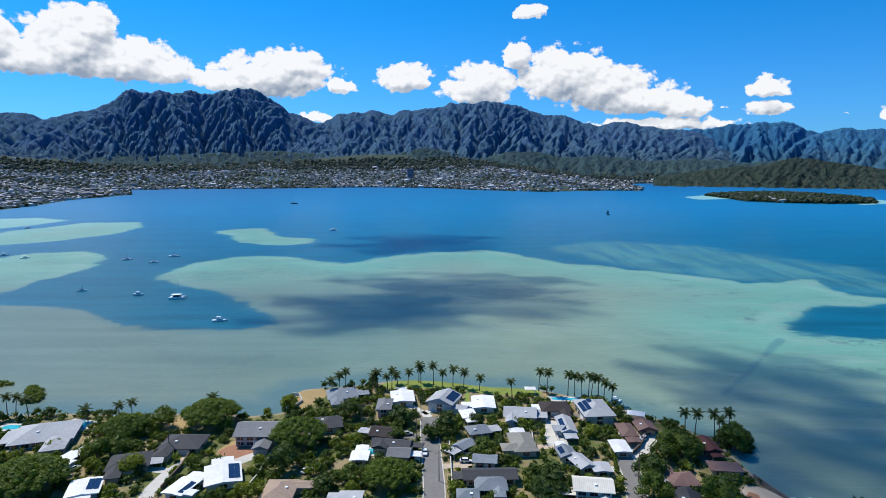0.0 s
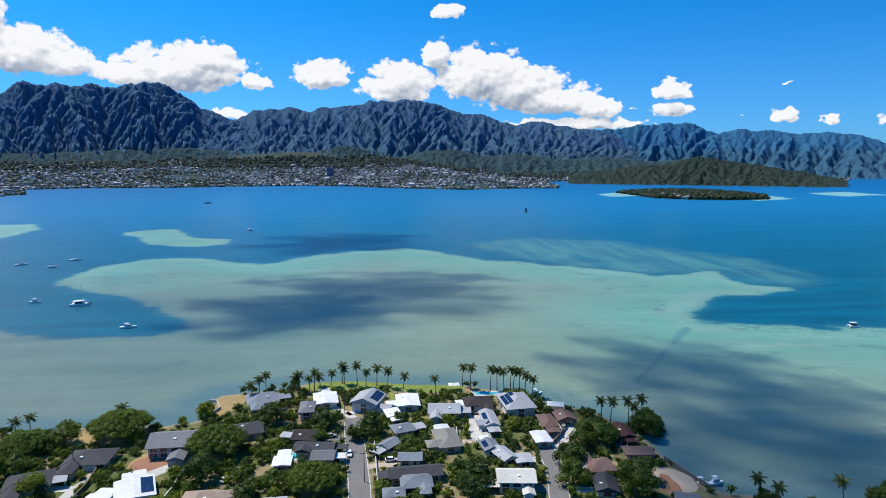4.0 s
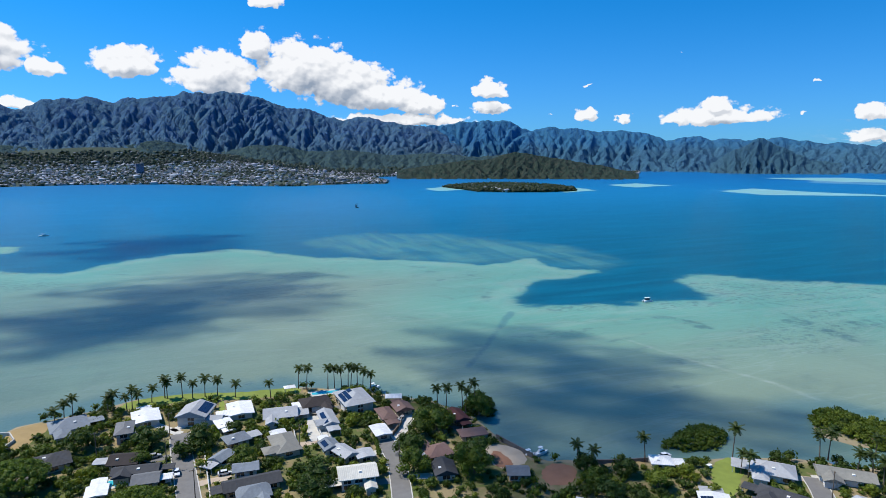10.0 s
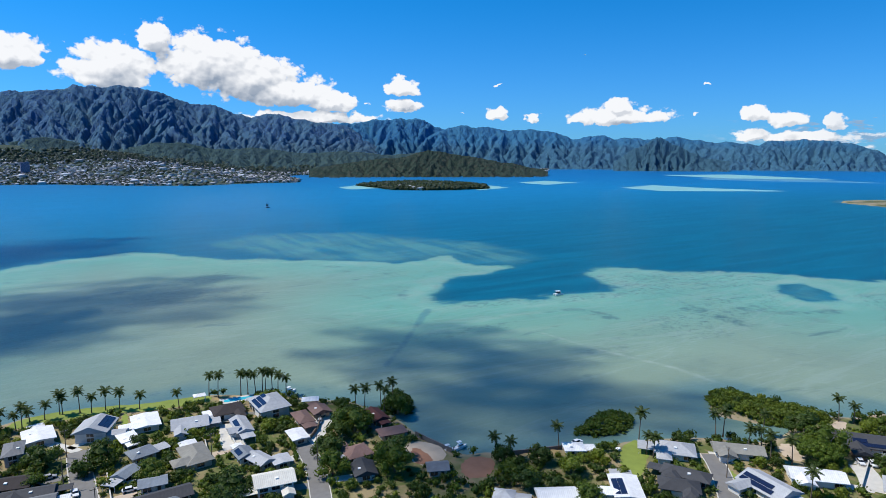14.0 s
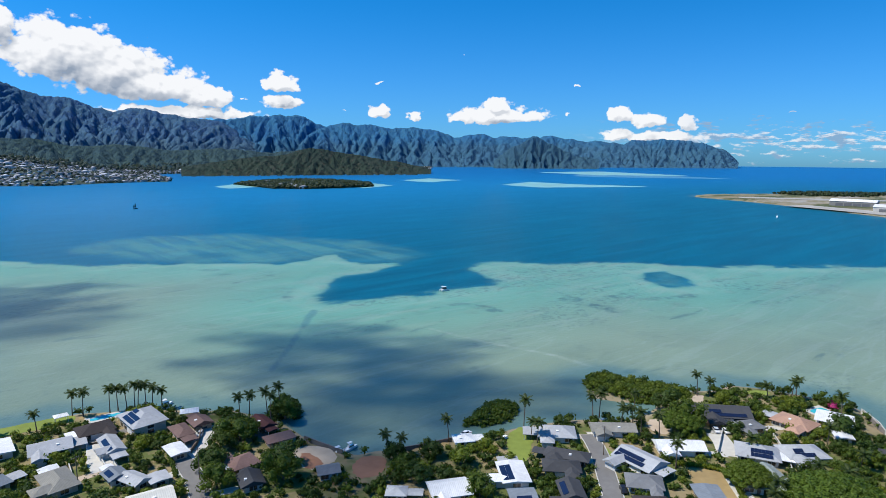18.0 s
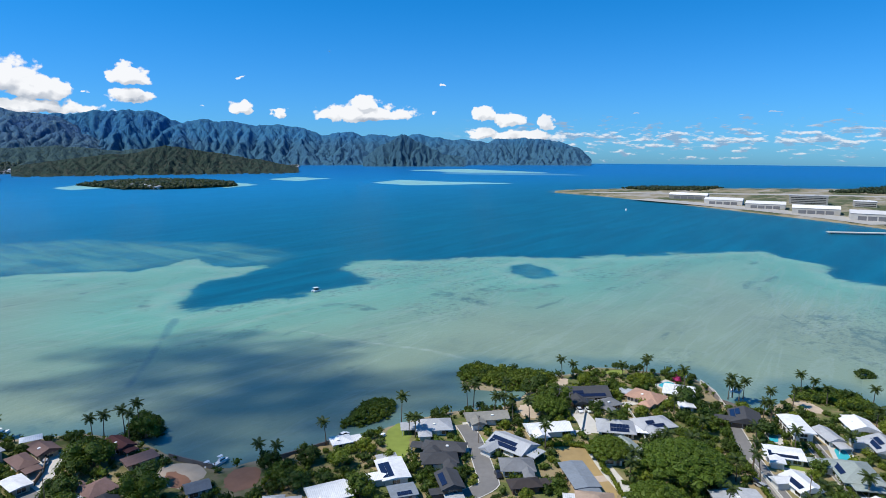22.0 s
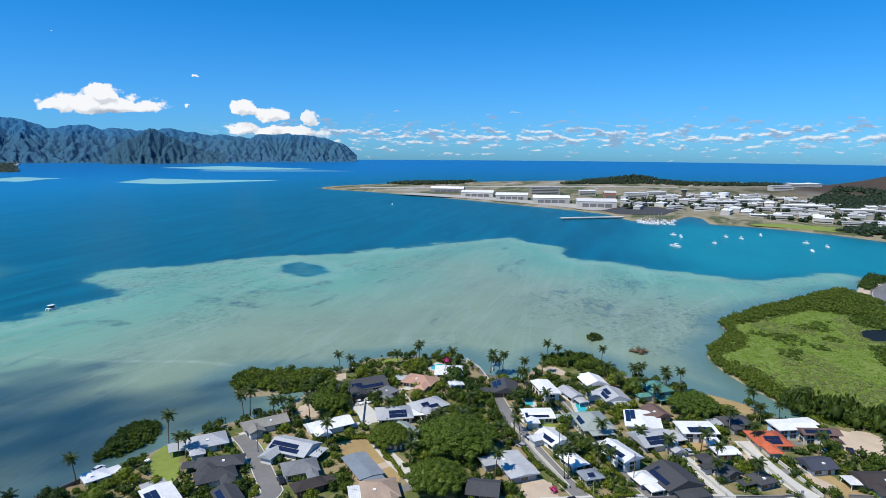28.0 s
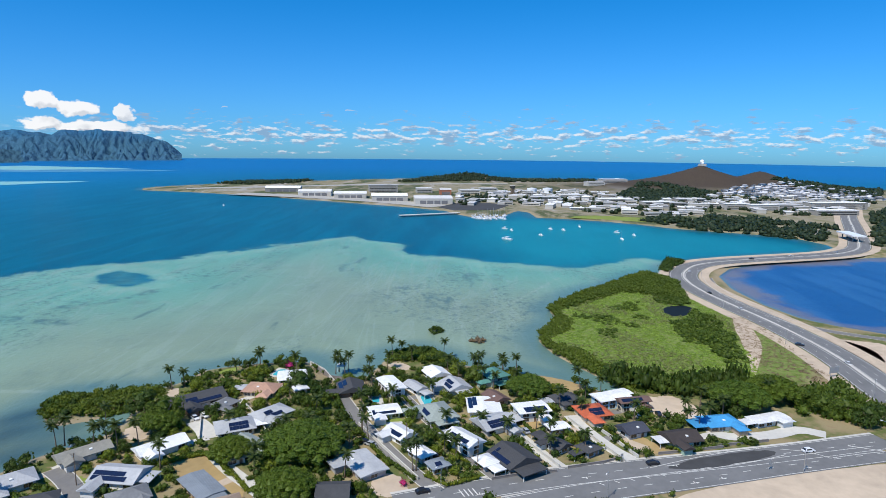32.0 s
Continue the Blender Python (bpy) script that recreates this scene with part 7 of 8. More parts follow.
patch('bare_earth', [(360.8, -198.6), (333.2, -205.6), (327.7, -224.1), (319.7, -243.1), (248.2, -194.1), (269.4, -194.1), (298.4, -196.6), (329.8, -197.4)], 'earth')
patch('bare_earth', [(239.2, -103.5), (245.2, -90.6), (247.9, -81.9), (239.0, -76.9), (228.4, -82.7), (222.2, -92.4), (223.9, -100.7)], 'earth')
patch('dry_lawn', [(215.8, -66.9), (209.1, -72.2), (198.9, -78.7), (196.7, -70.2), (202.6, -64.2)], 'drygrass')
patch('bare_earth', [(-83.9, 210.0), (-73.4, 219.1), (-64.7, 218.1), (-64.5, 209.9), (-72.5, 203.6)], 'redearth')
patch('bare_earth', [(94.5, 187.7), (102.5, 184.5), (105.8, 173.3), (98.8, 167.4), (90.0, 170.0)], 'earth')
patch('bare_earth', [(94.6, 182.0), (98.2, 180.8), (98.6, 168.7), (90.4, 170.6)], 'redearth')
patch('bare_earth', [(103.5, 162.8), (109.3, 166.6), (116.4, 161.8), (112.1, 154.4), (105.7, 151.8), (100.4, 155.0)], 'redearth')
patch('dry_lawn', [(121.8, 159.4), (139.4, 155.7), (138.5, 151.7), (128.8, 154.2), (120.7, 156.5)], 'drygrass')
patch('lawn', [(149.1, 134.3), (158.0, 143.7), (167.3, 146.5), (172.0, 142.0), (154.7, 128.8), (146.7, 125.7)], 'lawn')
patch('dry_lawn', [(187.0, 90.8), (192.4, 81.8), (189.2, 74.9), (167.4, 56.8), (167.2, 64.3), (173.6, 78.7)], 'drygrass')
patch('dry_lawn', [(-82.5, 203.6), (-80.9, 219.1), (-72.0, 221.5), (-68.2, 212.1), (-74.1, 202.3)], 'drygrass')
patch('dry_lawn', [(-67.4, 264.3), (-62.5, 271.2), (-50.8, 271.1), (-55.2, 254.4), (-60.4, 245.4)], 'drygrass')
patch('dry_lawn', [(-112.2, 234.5), (-110.5, 241.1), (-101.9, 242.7), (-95.5, 226.5), (-106.5, 226.6)], 'drygrass')
patch('lawn', [(-30, 279), (-18, 284), (4, 280), (17, 274), (35, 272), (44, 269), (43, 262), (32, 263), (16, 266), (3, 271), (-16, 274), (-28, 272)], 'lawn')
patch('lawn', [(-22.4, 272.3), (-21.6, 278.9), (-15.4, 278.1), (-14.5, 270.8)], 'lawn')
patch('lawn', [(7.8, 242.0), (9.1, 267.2), (11.7, 267.1), (10.2, 242.0)], 'lawn')
patch('lawn', [(8.7, 269.2), (14.1, 273.5), (30.7, 270.5), (28.7, 263.6), (21.2, 265.0)], 'lawn')
patch('dry_lawn', [(43.5, 261.5), (45.7, 267.6), (56.0, 261.4), (56.3, 256.8)], 'drygrass')
patch('bare_earth', [(178.2, 23.9), (183.4, 17.4), (177.8, 11.6), (169.6, 10.2), (168.2, 20.2)], 'earth')
patch('bare_earth', [(245.0, -87.0), (249.4, -94.4), (241.4, -100.9), (226.3, -99.5), (223.7, -93.0), (236.7, -92.3)], 'earth')
patch('bare_earth', [(217.1, -63.1), (209.0, -65.0), (200.7, -73.5), (198.6, -66.9), (202.5, -62.2)], 'earth')
patch('dry_lawn', [(222.8, -25.6), (227.2, -38.2), (219.8, -40.3), (212.5, -30.8)], 'drygrass')
patch('lawn', [(220.3, 27.2), (224.1, 16.7), (219.2, 15.3), (214.7, 22.3)], 'lawn')
patch('dry_lawn', [(271.4, -37.1), (264.9, -54.1), (253.5, -64.2), (251.9, -54.1), (258.0, -45.4)], 'drygrass')
patch('bare_earth', [(164.8, -58.2), (175.4, -78.9), (186.7, -116.5), (197.4, -176.4), (167.6, -185.1), (141.1, -102.1)], 'earth')
patch('bare_earth', [(340.6, -206.7), (311.8, -230.6), (257.4, -192.7), (306.5, -207.5)], 'earth')
patch('lawn', [(264.6, 106.5), (274.1, 100.9), (275.8, 96.2), (268.5, 96.3)], 'lawn')
patch('bare_earth', [(241.9, 117.8), (247.9, 117.0), (251.1, 113.6), (239.2, 109.6)], 'earth')
patch('bare_earth', [(210.7, 118.0), (214.6, 112.7), (211.1, 106.8), (203.2, 105.1), (202.1, 111.5)], 'earth')
patch('lawn', [(175.9, 117.4), (179.4, 113.3), (170.5, 105.5), (168.0, 110.0)], 'lawn')
patch('bare_earth', [(255.6, -133.4), (319.0, -171.7), (362.5, -181.8), (374.9, -177.1), (291.9, -151.0)], 'earth')
patch('lawn', [(912.0, -172.1), (953.0, -217.9), (928.8, -279.7), (905.1, -329.9), (859.6, -329.5), (867.7, -277.8), (896.4, -230.0)], 'lawn')
patch('lawn', [(-50.4, 186.3), (-44.4, 188.1), (-42.1, 185.6), (-48.8, 183.5)], 'lawn')
patch('bare_earth', [(279.5, 28.9), (285.9, 24.1), (280.0, 15.5), (272.5, 17.7)], 'earth')
hedge([(200.2, 25.8), (188.8, 17.9), (177.9, 8.9)])
hedge([(208.6, 29.9), (196.3, 23.4), (185.9, 17.6)])
hedge([(180.3, 5.5), (174.9, -0.8), (179.7, -11.5)])
hedge([(207.1, 3.3), (196.9, -2.7), (187.6, -8.2)])
hedge([(242.0, 16.9), (225.8, 9.2), (205.1, -0.7)])
hedge([(186.1, 93.6), (190.2, 87.4), (194.2, 81.4)])
hedge([(193.4, 81.0), (187.1, 73.5), (179.1, 67.5)])
hedge([(185.1, 91.8), (190.1, 85.6), (193.3, 76.4)])
hedge([(185.6, 71.8), (177.2, 64.3), (169.4, 58.3)])
hedge([(189.1, 124.5), (190.8, 118.0), (188.4, 109.1)])
hedge([(121.3, 135.5), (127.7, 133.1), (129.6, 127.4)])
hedge([(4.2, 236.4), (3.5, 221.0), (2.7, 209.5)])
hedge([(20.2, 223.3), (20.2, 211.6)])
hedge([(-19.8, 211.9), (-13.8, 214.1)])
hedge([(215.6, -59.5), (204.6, -62.8), (199.3, -65.2)])
hedge([(200.8, -77.4), (199.1, -86.5), (203.4, -96.2)])
hedge([(221.9, -28.8), (208.1, -33.3), (197.8, -37.6)])
hedge([(212.1, -16.3), (201.4, -21.5), (197.4, -23.0)])
hedge([(65.4, 223.1), (60.5, 209.2), (57.5, 193.0)])
hedge([(36.3, 263.5), (39.6, 260.2)])
hedge([(244.0, 45.4), (225.0, 38.7), (208.6, 29.9)])
hedge([(250.3, 39.2), (233.2, 28.7), (220.5, 20.8)])
hedge([(-92.0, 193.8), (-89.7, 199.6), (-89.0, 210.0)])
hedge([(177.3, 60.8), (179.1, 56.1), (182.6, 51.6)])
garden_wall([(223.9, -47.5), (204.4, -54.7), (191.5, -60.1)], M_CONCRETE, 1.1, 'grey rendered garden wall along the plots')
garden_wall([(226.0, -52.3), (208.8, -59.9), (193.9, -65.5)], M_CONCRETE, 1.1, 'grey rendered garden wall along the plots')
garden_wall([(186.6, -40.3), (190.5, -53.2), (193.7, -59.7)], M_STONE, 0.9, 'low dark lava-stone garden wall')
garden_wall([(196.7, -73.1), (199.0, -84.6), (202.2, -97.6)], M_STONE, 0.9, 'low dark lava-stone garden wall')
garden_wall([(179.1, -15.0), (182.0, -24.2), (184.4, -36.3)], M_STONE, 0.9, 'low dark lava-stone garden wall')
garden_wall([(216.8, 32.1), (198.3, 20.7), (178.6, 8.1)], M_CONCRETE, 1.1, 'grey rendered garden wall along the plots')
garden_wall([(219.3, -22.1), (198.5, -31.9), (187.2, -37.7)], M_CONCRETE, 1.1, 'grey rendered garden wall along the plots')
garden_wall([(-91.6, 216.8), (-89.8, 197.6), (-90.3, 183.7)], M_TRUNK, 1.5, 'brown timber fence along the plots')
garden_wall([(-61.6, 205.6), (-62.1, 191.8), (-63.4, 181.3)], M_CONCRETE, 1.1, 'grey rendered garden wall along the plots')
garden_wall([(237.3, 83.0), (220.2, 70.6), (205.7, 62.8)], M_CONCRETE, 1.1, 'grey rendered garden wall along the plots')
garden_wall([(225.5, 94.5), (203.7, 86.7)], M_CONCRETE, 1.1, 'grey rendered garden wall along the plots')
garden_wall([(256.2, 47.6), (272.2, 56.0), (281.9, 64.5)], M_CONCRETE, 1.1, 'grey rendered garden wall along the plots')
garden_wall([(1.8, 221.0), (2.2, 197.1), (2.4, 182.6)], M_CONCRETE, 1.1, 'grey rendered garden wall along the plots')
garden_wall([(78.0, 225.5), (72.1, 213.6), (67.0, 207.0)], M_TRUNK, 1.5, 'brown timber fence along the plots')
garden_wall([(2.7, 207.4), (10.7, 206.0), (16.8, 206.8)], M_CONCRETE, 1.1, 'grey rendered garden wall along the plots')
garden_wall([(202.5, -93.8), (205.8, -109.2), (207.3, -116.0)], M_STONE, 0.9, 'low dark lava-stone garden wall')
garden_wall([(102.1, 191.5), (104.0, 183.1), (106.7, 173.0)], M_STONE, 0.9, 'low dark lava-stone garden wall')
garden_wall([(-64.9, 247.2), (-61.8, 256.4), (-64.7, 263.6), (-68.3, 265.0)], M_CONCRETE, 1.1, 'grey rendered garden wall along the plots')
garden_wall([(123.0, 161.0), (131.8, 157.7), (141.4, 154.9)], M_STONE, 0.9, 'low dark lava-stone garden wall')
garden_wall([(275.5, 59.7), (264.3, 51.6), (261.2, 42.2), (264.1, 35.5)], M_STONE, 0.9, 'low dark lava-stone garden wall')
garden_wall([(48.6, 236.1), (42.4, 220.8), (42.3, 209.3)], M_CONCRETE, 1.1, 'grey rendered garden wall along the plots')
garden_wall([(33.8, 228.3), (32.5, 211.6)], M_CONCRETE, 1.1, 'grey rendered garden wall along the plots')
utility_pole(-1.8, 188.9)
utility_pole(-9.4, 236.5)
utility_pole(-10.1, 214.1)
utility_pole(32.9, 207.9)
utility_pole(63.2, 188.6)
utility_pole(208.6, 29.9)
utility_pole(196.5, 12.8)
utility_pole(185.9, -10.9)
utility_pole(173.0, 112.1)
utility_pole(-99.2, 210.1)
utility_pole(-32.3, 228.7)
street_lamp(169.8, -48.9)
street_lamp(186.0, -116.4)
street_lamp(247.8, -180.8)
street_lamp(319.4, -182.5)
street_lamp(395.7, -182.7)
street_lamp(172.3, 0.9)
street_lamp(473.4, -199.3)
street_lamp(204.9, -156.7)
road_sign(271.7, -178.8, 6, 3)
road_sign(187.5, -106.3, 1.2, 1.6)
road_sign(191.4, -59.1, 1, 1)
pavilion(38.6, 265.6, 5, 4, 0)
pavilion(77.4, 237.6, 7, 5, -20)
pavilion(197.6, 96.5, 4, 3, 10)
pavilion(273.7, 48.0, 5, 4, 0)
blossom_bush(274.0, 72.2, 2.6)
blossom_bush(34.7, 193.9, 0.9)
blossom_bush(175.2, 12.3, 1.6)

# ---- a paved way from each house to its street ----
for hx, hy, a, w, d in list(HOUSES):
    best = None
    for line, width in ROADS:
        for (x0, y0), (x1, y1) in zip(line, line[1:]):
            ex, ey = x1 - x0, y1 - y0
            k = min(1, max(0, ((hx - x0) * ex + (hy - y0) * ey) / (ex * ex + ey * ey + 1e-9)))
            px, py = x0 + k * ex, y0 + k * ey
            dist = math.hypot(px - hx, py - hy)
            if width < 10 and (best is None or dist < best[0]):
                best = (dist, px, py)
    if best and 8 < best[0] < 24 and w > 8.5 and rng.random() < 0.75:
        sx, sy = (best[1] - hx) * 0.25, (best[2] - hy) * 0.25
        me = strip([(hx + sx, hy + sy), (best[1], best[2])], 3.6, GROUND_Z + 0.048, "driveway", rng.choice((M_CONCRETE, M_CONCRETE, M_TANPAVE, M_ASPHALT)))
        tagged(new("driveway", me), "short paved driveway from a house to the street", "driveway", kind="structure")
        ROADS.append(([(hx + sx, hy + sy), (best[1], best[2])], 3.6))

# ---- shrubs and trees that fill the gardens ----
GARDENS = SHORE_NEAR_A[2:] + SHORE_NEAR_B + [(232, -118), (170, -100), (120, 0), (110, 70), (60, 120), (-40, 130), (-150, 130)]


def clear_of_things(x, y, r):
    for hx, hy, a, w, d in HOUSES:
        dx, dy = x - hx, y - hy
        if abs(dx) > 22 or abs(dy) > 22:
            continue
        u, v = dx * math.cos(a) + dy * math.sin(a), -dx * math.sin(a) + dy * math.cos(a)
        if abs(u) < w / 2 + r * 0.45 and abs(v) < d / 2 + r * 0.45:
            return False
    return not any(math.hypot(x - tx, y - ty) < (tr + r) * 0.55 for tx, ty, tr in TREES)


gx, gy, _ = spots(GARDENS, 2.9, 5)
road_gap = np.min([line_distance(l, gx, gy) - w / 2 for l, w in ROADS], axis=0)
bare = np.max([inside_distance(o, gx, gy) for o in PATCHES], axis=0)
shore_gap = inside_distance(LAND_NEAR, gx, gy)
SHRUB = [crown_mesh("shrub", *leaf_cloud([(0, 0, 0.5, 0.7, 0.5), (0.45, 0.1, 0.4, 0.45, 0.4), (-0.35, 0.35, 0.45, 0.45, 0.42), (0.0, -0.5, 0.4, 0.45, 0.38)], 48, 0.125, 90 + i), M_LEAF[i]) for i in range(3)]
order = list(range(len(gx)))
rng.shuffle(order)
n_tree = n_shrub = 0
REST, MORE, n_palm = [[], [], []], [[], [], []], 0
for i in order:
    x, y, gap = float(gx[i]), float(gy[i]), min(float(road_gap[i]), -float(bare[i]), float(shore_gap[i]) - 2)
    if gap < 0.8 or rng.random() < 0.30:
        continue
    if n_palm < 34 and x > 172 and y < 70 and gap > 1.0 and rng.random() < 0.10 and clear_of_things(x, y, 1.6):
        palm(x, y, rng.uniform(7.5, 11.0))
        n_palm += 1
        continue
    r = rng.choice((2.2, 2.8, 3.3, 4.2))
    plot = 86 < x < 124 and 146 < y < 190
    if gap > r * 0.75 and not plot and rng.random() < 0.55 and clear_of_things(x, y, r):
        if n_tree < 240:
            broadleaf_tree(x, y, r, rng.uniform(0.8, 1.15))
        else:
            MORE[n_tree % 3].append((x, y, GROUND_Z - 0.1, rng.uniform(0, 6.28), r * 0.72, r * rng.uniform(0.6, 0.85)))
            TREES.append((x, y, r * 0.84))
        n_tree += 1
    elif clear_of_things(x, y, 1.0):
        k = rng.choice((0, 0, 0, 0, 1, 1, 1, 2))
        s = rng.choice((1.1, 1.5, 1.9, 2.4))
        TREES.append((x, y, s * 0.6))
        if n_shrub < 300:
            ob = thing("shrub", x, y, GROUND_Z - 0.1, rng.uniform(0, 360), f"{('dark green', 'mid green', 'yellow-green')[k]} garden shrub beside the houses", "shrub", "garden shrubs", SHRUB[k])
            ob.scale = (s, s, s * rng.uniform(0.8, 1.4))
            n_shrub += 1
        else:
            REST[k].append((x, y, GROUND_Z - 0.1, rng.uniform(0, 6.28), s, s * rng.uniform(0.8, 1.5)))
for k in range(3):
    if MORE[k]:
        V, F = leaf_cloud([(0.62 * math.cos(t), 0.62 * math.sin(t), 0.62 + 0.2 * math.sin(3 * t + k), 0.42, 0.36) for t in np.linspace(0, 5.4, 7)] + [(0, 0, 0.95, 0.6, 0.45)], 84, 0.085, 140 + k)
        trunk = Shape().tube([(0, 0, -0.05), (0.02, 0.01, 0.3), (0.03, 0, 0.8)], (0.08, 0.055, 0.02), 6)
        V, F, slots = trunk.v + V, trunk.f + [tuple(i + len(trunk.v) for i in q) for q in F], [1] * len(trunk.f) + [0] * len(F)
        tagged(new("garden_trees", tiled_mesh("garden_trees", V, F, MORE[k], [M_LEAF[k], M_TRUNK], slots)), ("dark green", "mid green", "yellow-green")[k] + " small garden trees crowding the plots", "trees", kind="stuff")
    if REST[k]:
        tagged(new("garden_planting", tiled_mesh("garden_planting", SPRAY_V, SPRAY_F, REST[k], [M_LEAF[k]])), ("dark green", "mid green", "yellow-green")[k] + " garden bushes and hedges between the houses", "bushes", kind="stuff")

# ---- mangroves, marsh and roadside planting ----
for outline, tall, mat in ((BUSH_A, 4.0, M_MANGROVE), (BUSH_B, 5.0, M_MANGROVE), (BUSH_C, 4.5, M_MANGROVE), (BUSH_D, 4.0, M_LEAF[0]), (BUSH_E, 1.0, M_DRY_SCRUB), (BUSH_F, 6.5, M_LEAF[0]), (BUSH_G, 2.0, M_LEAF[1]), (BUSH_H, 4.0, M_MANGROVE), (BUSH_I, 1.5, M_MANGROVE)):
    thicket("mangrove_thicket", outline, 1.5, 1.8, tall, mat, "dense low mangrove thicket rising from shallow water", len(GARDENS) + int(tall * 10), z0=-0.2, mound=True)
thicket("marsh_grey_scrub", MARSH_ZONE, 2.5, 1.35, 1.35, M_MARSH_GREY, "grey-green shrubs among the marsh scrub", 13, z0=1.6, avoid=(DRY_ZONE, MARSH_POOL), clear=9.0, rim=-9, patchy=(24, 0.54))
thicket("marsh_vegetation", MARSH_ZONE, 2.0, 2.0, 0.85, M_MARSH_LEAF, "bright green marsh scrub covering the wetland", 3, z0=1.6, avoid=(DRY_ZONE, MARSH_POOL), clear=9.0, rim=-7)
thicket("marsh_olive_scrub", MARSH_ZONE, 3.2, 2.2, 1.9, M_MANGROVE, "olive clumps of taller scrub in the marsh", 14, z0=1.6, avoid=(DRY_ZONE, MARSH_POOL), clear=9.0, patchy=(30, 0.70))
thicket("marsh_border_mangrove", MARSH_ZONE, 2.0, 2.3, 2.7, M_MANGROVE, "dark mangrove border of the marsh", 15, z0=0.8, avoid=(DRY_ZONE, MARSH_POOL), clear=9.0, rim=9)
thicket("marsh_rim_mangrove", MARSH_RIM, 2.4, 2.4, 3.6, M_MANGROVE, "taller mangrove along the marsh rim", 4, z0=0.6, mound=True, avoid=(MARSH_POOL,))
for k, o in enumerate(MARSH_CLUMPS):
    thicket("marsh_clump", o, 2.8, 2.6, 2.8, (M_LEAF[1], M_MANGROVE)[k], "tall mangrove clump beside the marsh pool", 50 + k, z0=1.4, avoid=(MARSH_POOL,), clear=3.0)
thicket("marsh_edge_trees", MARSH_TREES, 3.6, 4.0, 7.5, M_LEAF[0], "dark trees along the edge of the marsh", 6, z0=1.5, clear=5.0)
thicket("dry_scrub", DRY_ZONE, 1.7, 1.6, 0.55, M_DRY_SCRUB, "dry brown scrub between marsh and highway", 9, z0=1.7)
thicket("causeway_trees", CAUSE_TREES, 3.5, 3.5, 5.5, M_LEAF[0], "dark trees at the head of the causeway", 7, z0=1.2)
thicket("roadside_scrub", ROAD_SCRUB, 3.2, 3.2, 4.5, M_LEAF[1], "green roadside scrub below the highway", 8, z0=1.6, clear=5.0)
for k, o in enumerate((BASE_TREES, BASE_TREES_B, BASE_TREES_C, BASE_TREES_D, BASE_TREES_E, BASE_TREES_F)):
    thicket("far_trees", o, 8, 8, 6.5, M_FAR_LEAF, "dark belt of trees on the far shore", 20 + k, True, keep=0.75, patchy=(45, 0.30))

# ---- air station ----
g = np.random.RandomState(8)
bx, by, _ = spots(BASE_TOWN, 33, 31, 0.4)
for x, y in zip(bx, by):
    if g.rand() < 0.66:
        base_building(round(float(x)), round(float(y)), 78 + g.choice((0, 90)) + g.uniform(-6, 6), g.uniform(12, 38), g.uniform(9, 17), g.uniform(3.5, 8), "block")
thicket("station_trees", BASE_TOWN, 19, 8, 6, M_FAR_LEAF, "scattered trees between the station buildings", 33, True, patchy=(70, 0.40))

HOME_V = [(-.5, -.4, 0), (.5, -.4, 0), (.5, .4, 0), (-.5, .4, 0), (-.5, -.4, .45), (.5, -.4, .45), (.5, .4, .45), (-.5, .4, .45), (-.58, -.48, .45), (.58, -.48, .45), (.58, .48, .45), (-.58, .48, .45), (-.3, 0, .75), (.3, 0, .75)]
HOME_F = [(0, 1, 5, 4), (1, 2, 6, 5), (2, 3, 7, 6), (3, 0, 4, 7), (11, 10, 9, 8), (8, 9, 13, 12), (10, 11, 12, 13), (9, 10, 13), (11, 8, 12)]
HOME_S = [0, 0, 0, 0, 1, 1, 1, 1, 1]


def island_tones(name, dark, light):
    m, nt, p = material(name, 0.85, 0, 0.2)
    r = nt.nodes.new("ShaderNodeNewGeometry").outputs["Random Per Island"]
    nt.links.new(mix(nt, ramp(nt, r, 0.2, 1.0), dark, light), p.inputs["Base Color"])
    return m


M_HOME_WALL, M_HOME_ROOF = island_tones("far_house_wall", (0.45, 0.43, 0.40), (0.80, 0.79, 0.77)), island_tones("far_house_roof", (0.13, 0.14, 0.155), (0.60, 0.60, 0.62))


def home_field(name, outline, spacing, size, label, seed, keep=0.8):
    x, y, g_ = spots(outline, spacing, seed)
    ok = g_.rand(len(x)) < keep * (0.12 + 1.5 * lattice(x, y, 190, 23))
    x, y = x[ok], y[ok]
    p = np.stack([x, y, height_at(x, y) - 0.3, g_.uniform(0, 6.28, len(x)), size * g_.uniform(0.6, 1.5, len(x)), size * g_.uniform(0.5, 0.9, len(x))], 1)
    return tagged(new(name, tiled_mesh(name, HOME_V, HOME_F, p, [M_HOME_WALL, M_HOME_ROOF], HOME_S)), label, "houses", kind="stuff")


home_field("station_housing", HOUSING, 17, 12, "rows of small grey station houses beside the hill", 41)
TOWN = SHORE_TOWN[1:-5] + [(1350, 3100), (760, 3330), (0, 3430), (-870, 3320), (-1740, 2990), (-2340, 2500), (-2500, 1630)]
home_field("far_town_houses", TOWN, 17, 11, "crowded far town of small pale houses among trees", 42, 0.58)
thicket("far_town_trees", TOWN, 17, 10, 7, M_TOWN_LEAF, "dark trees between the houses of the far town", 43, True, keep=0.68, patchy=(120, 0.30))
thicket("island_trees", ISLAND, 9, 12, 9, M_FAR_LEAF, "dense dark trees covering a low island", 44, True)
home_field("island_houses", ISLAND, 32, 16, "a few pale buildings among the island trees", 45, 0.5)
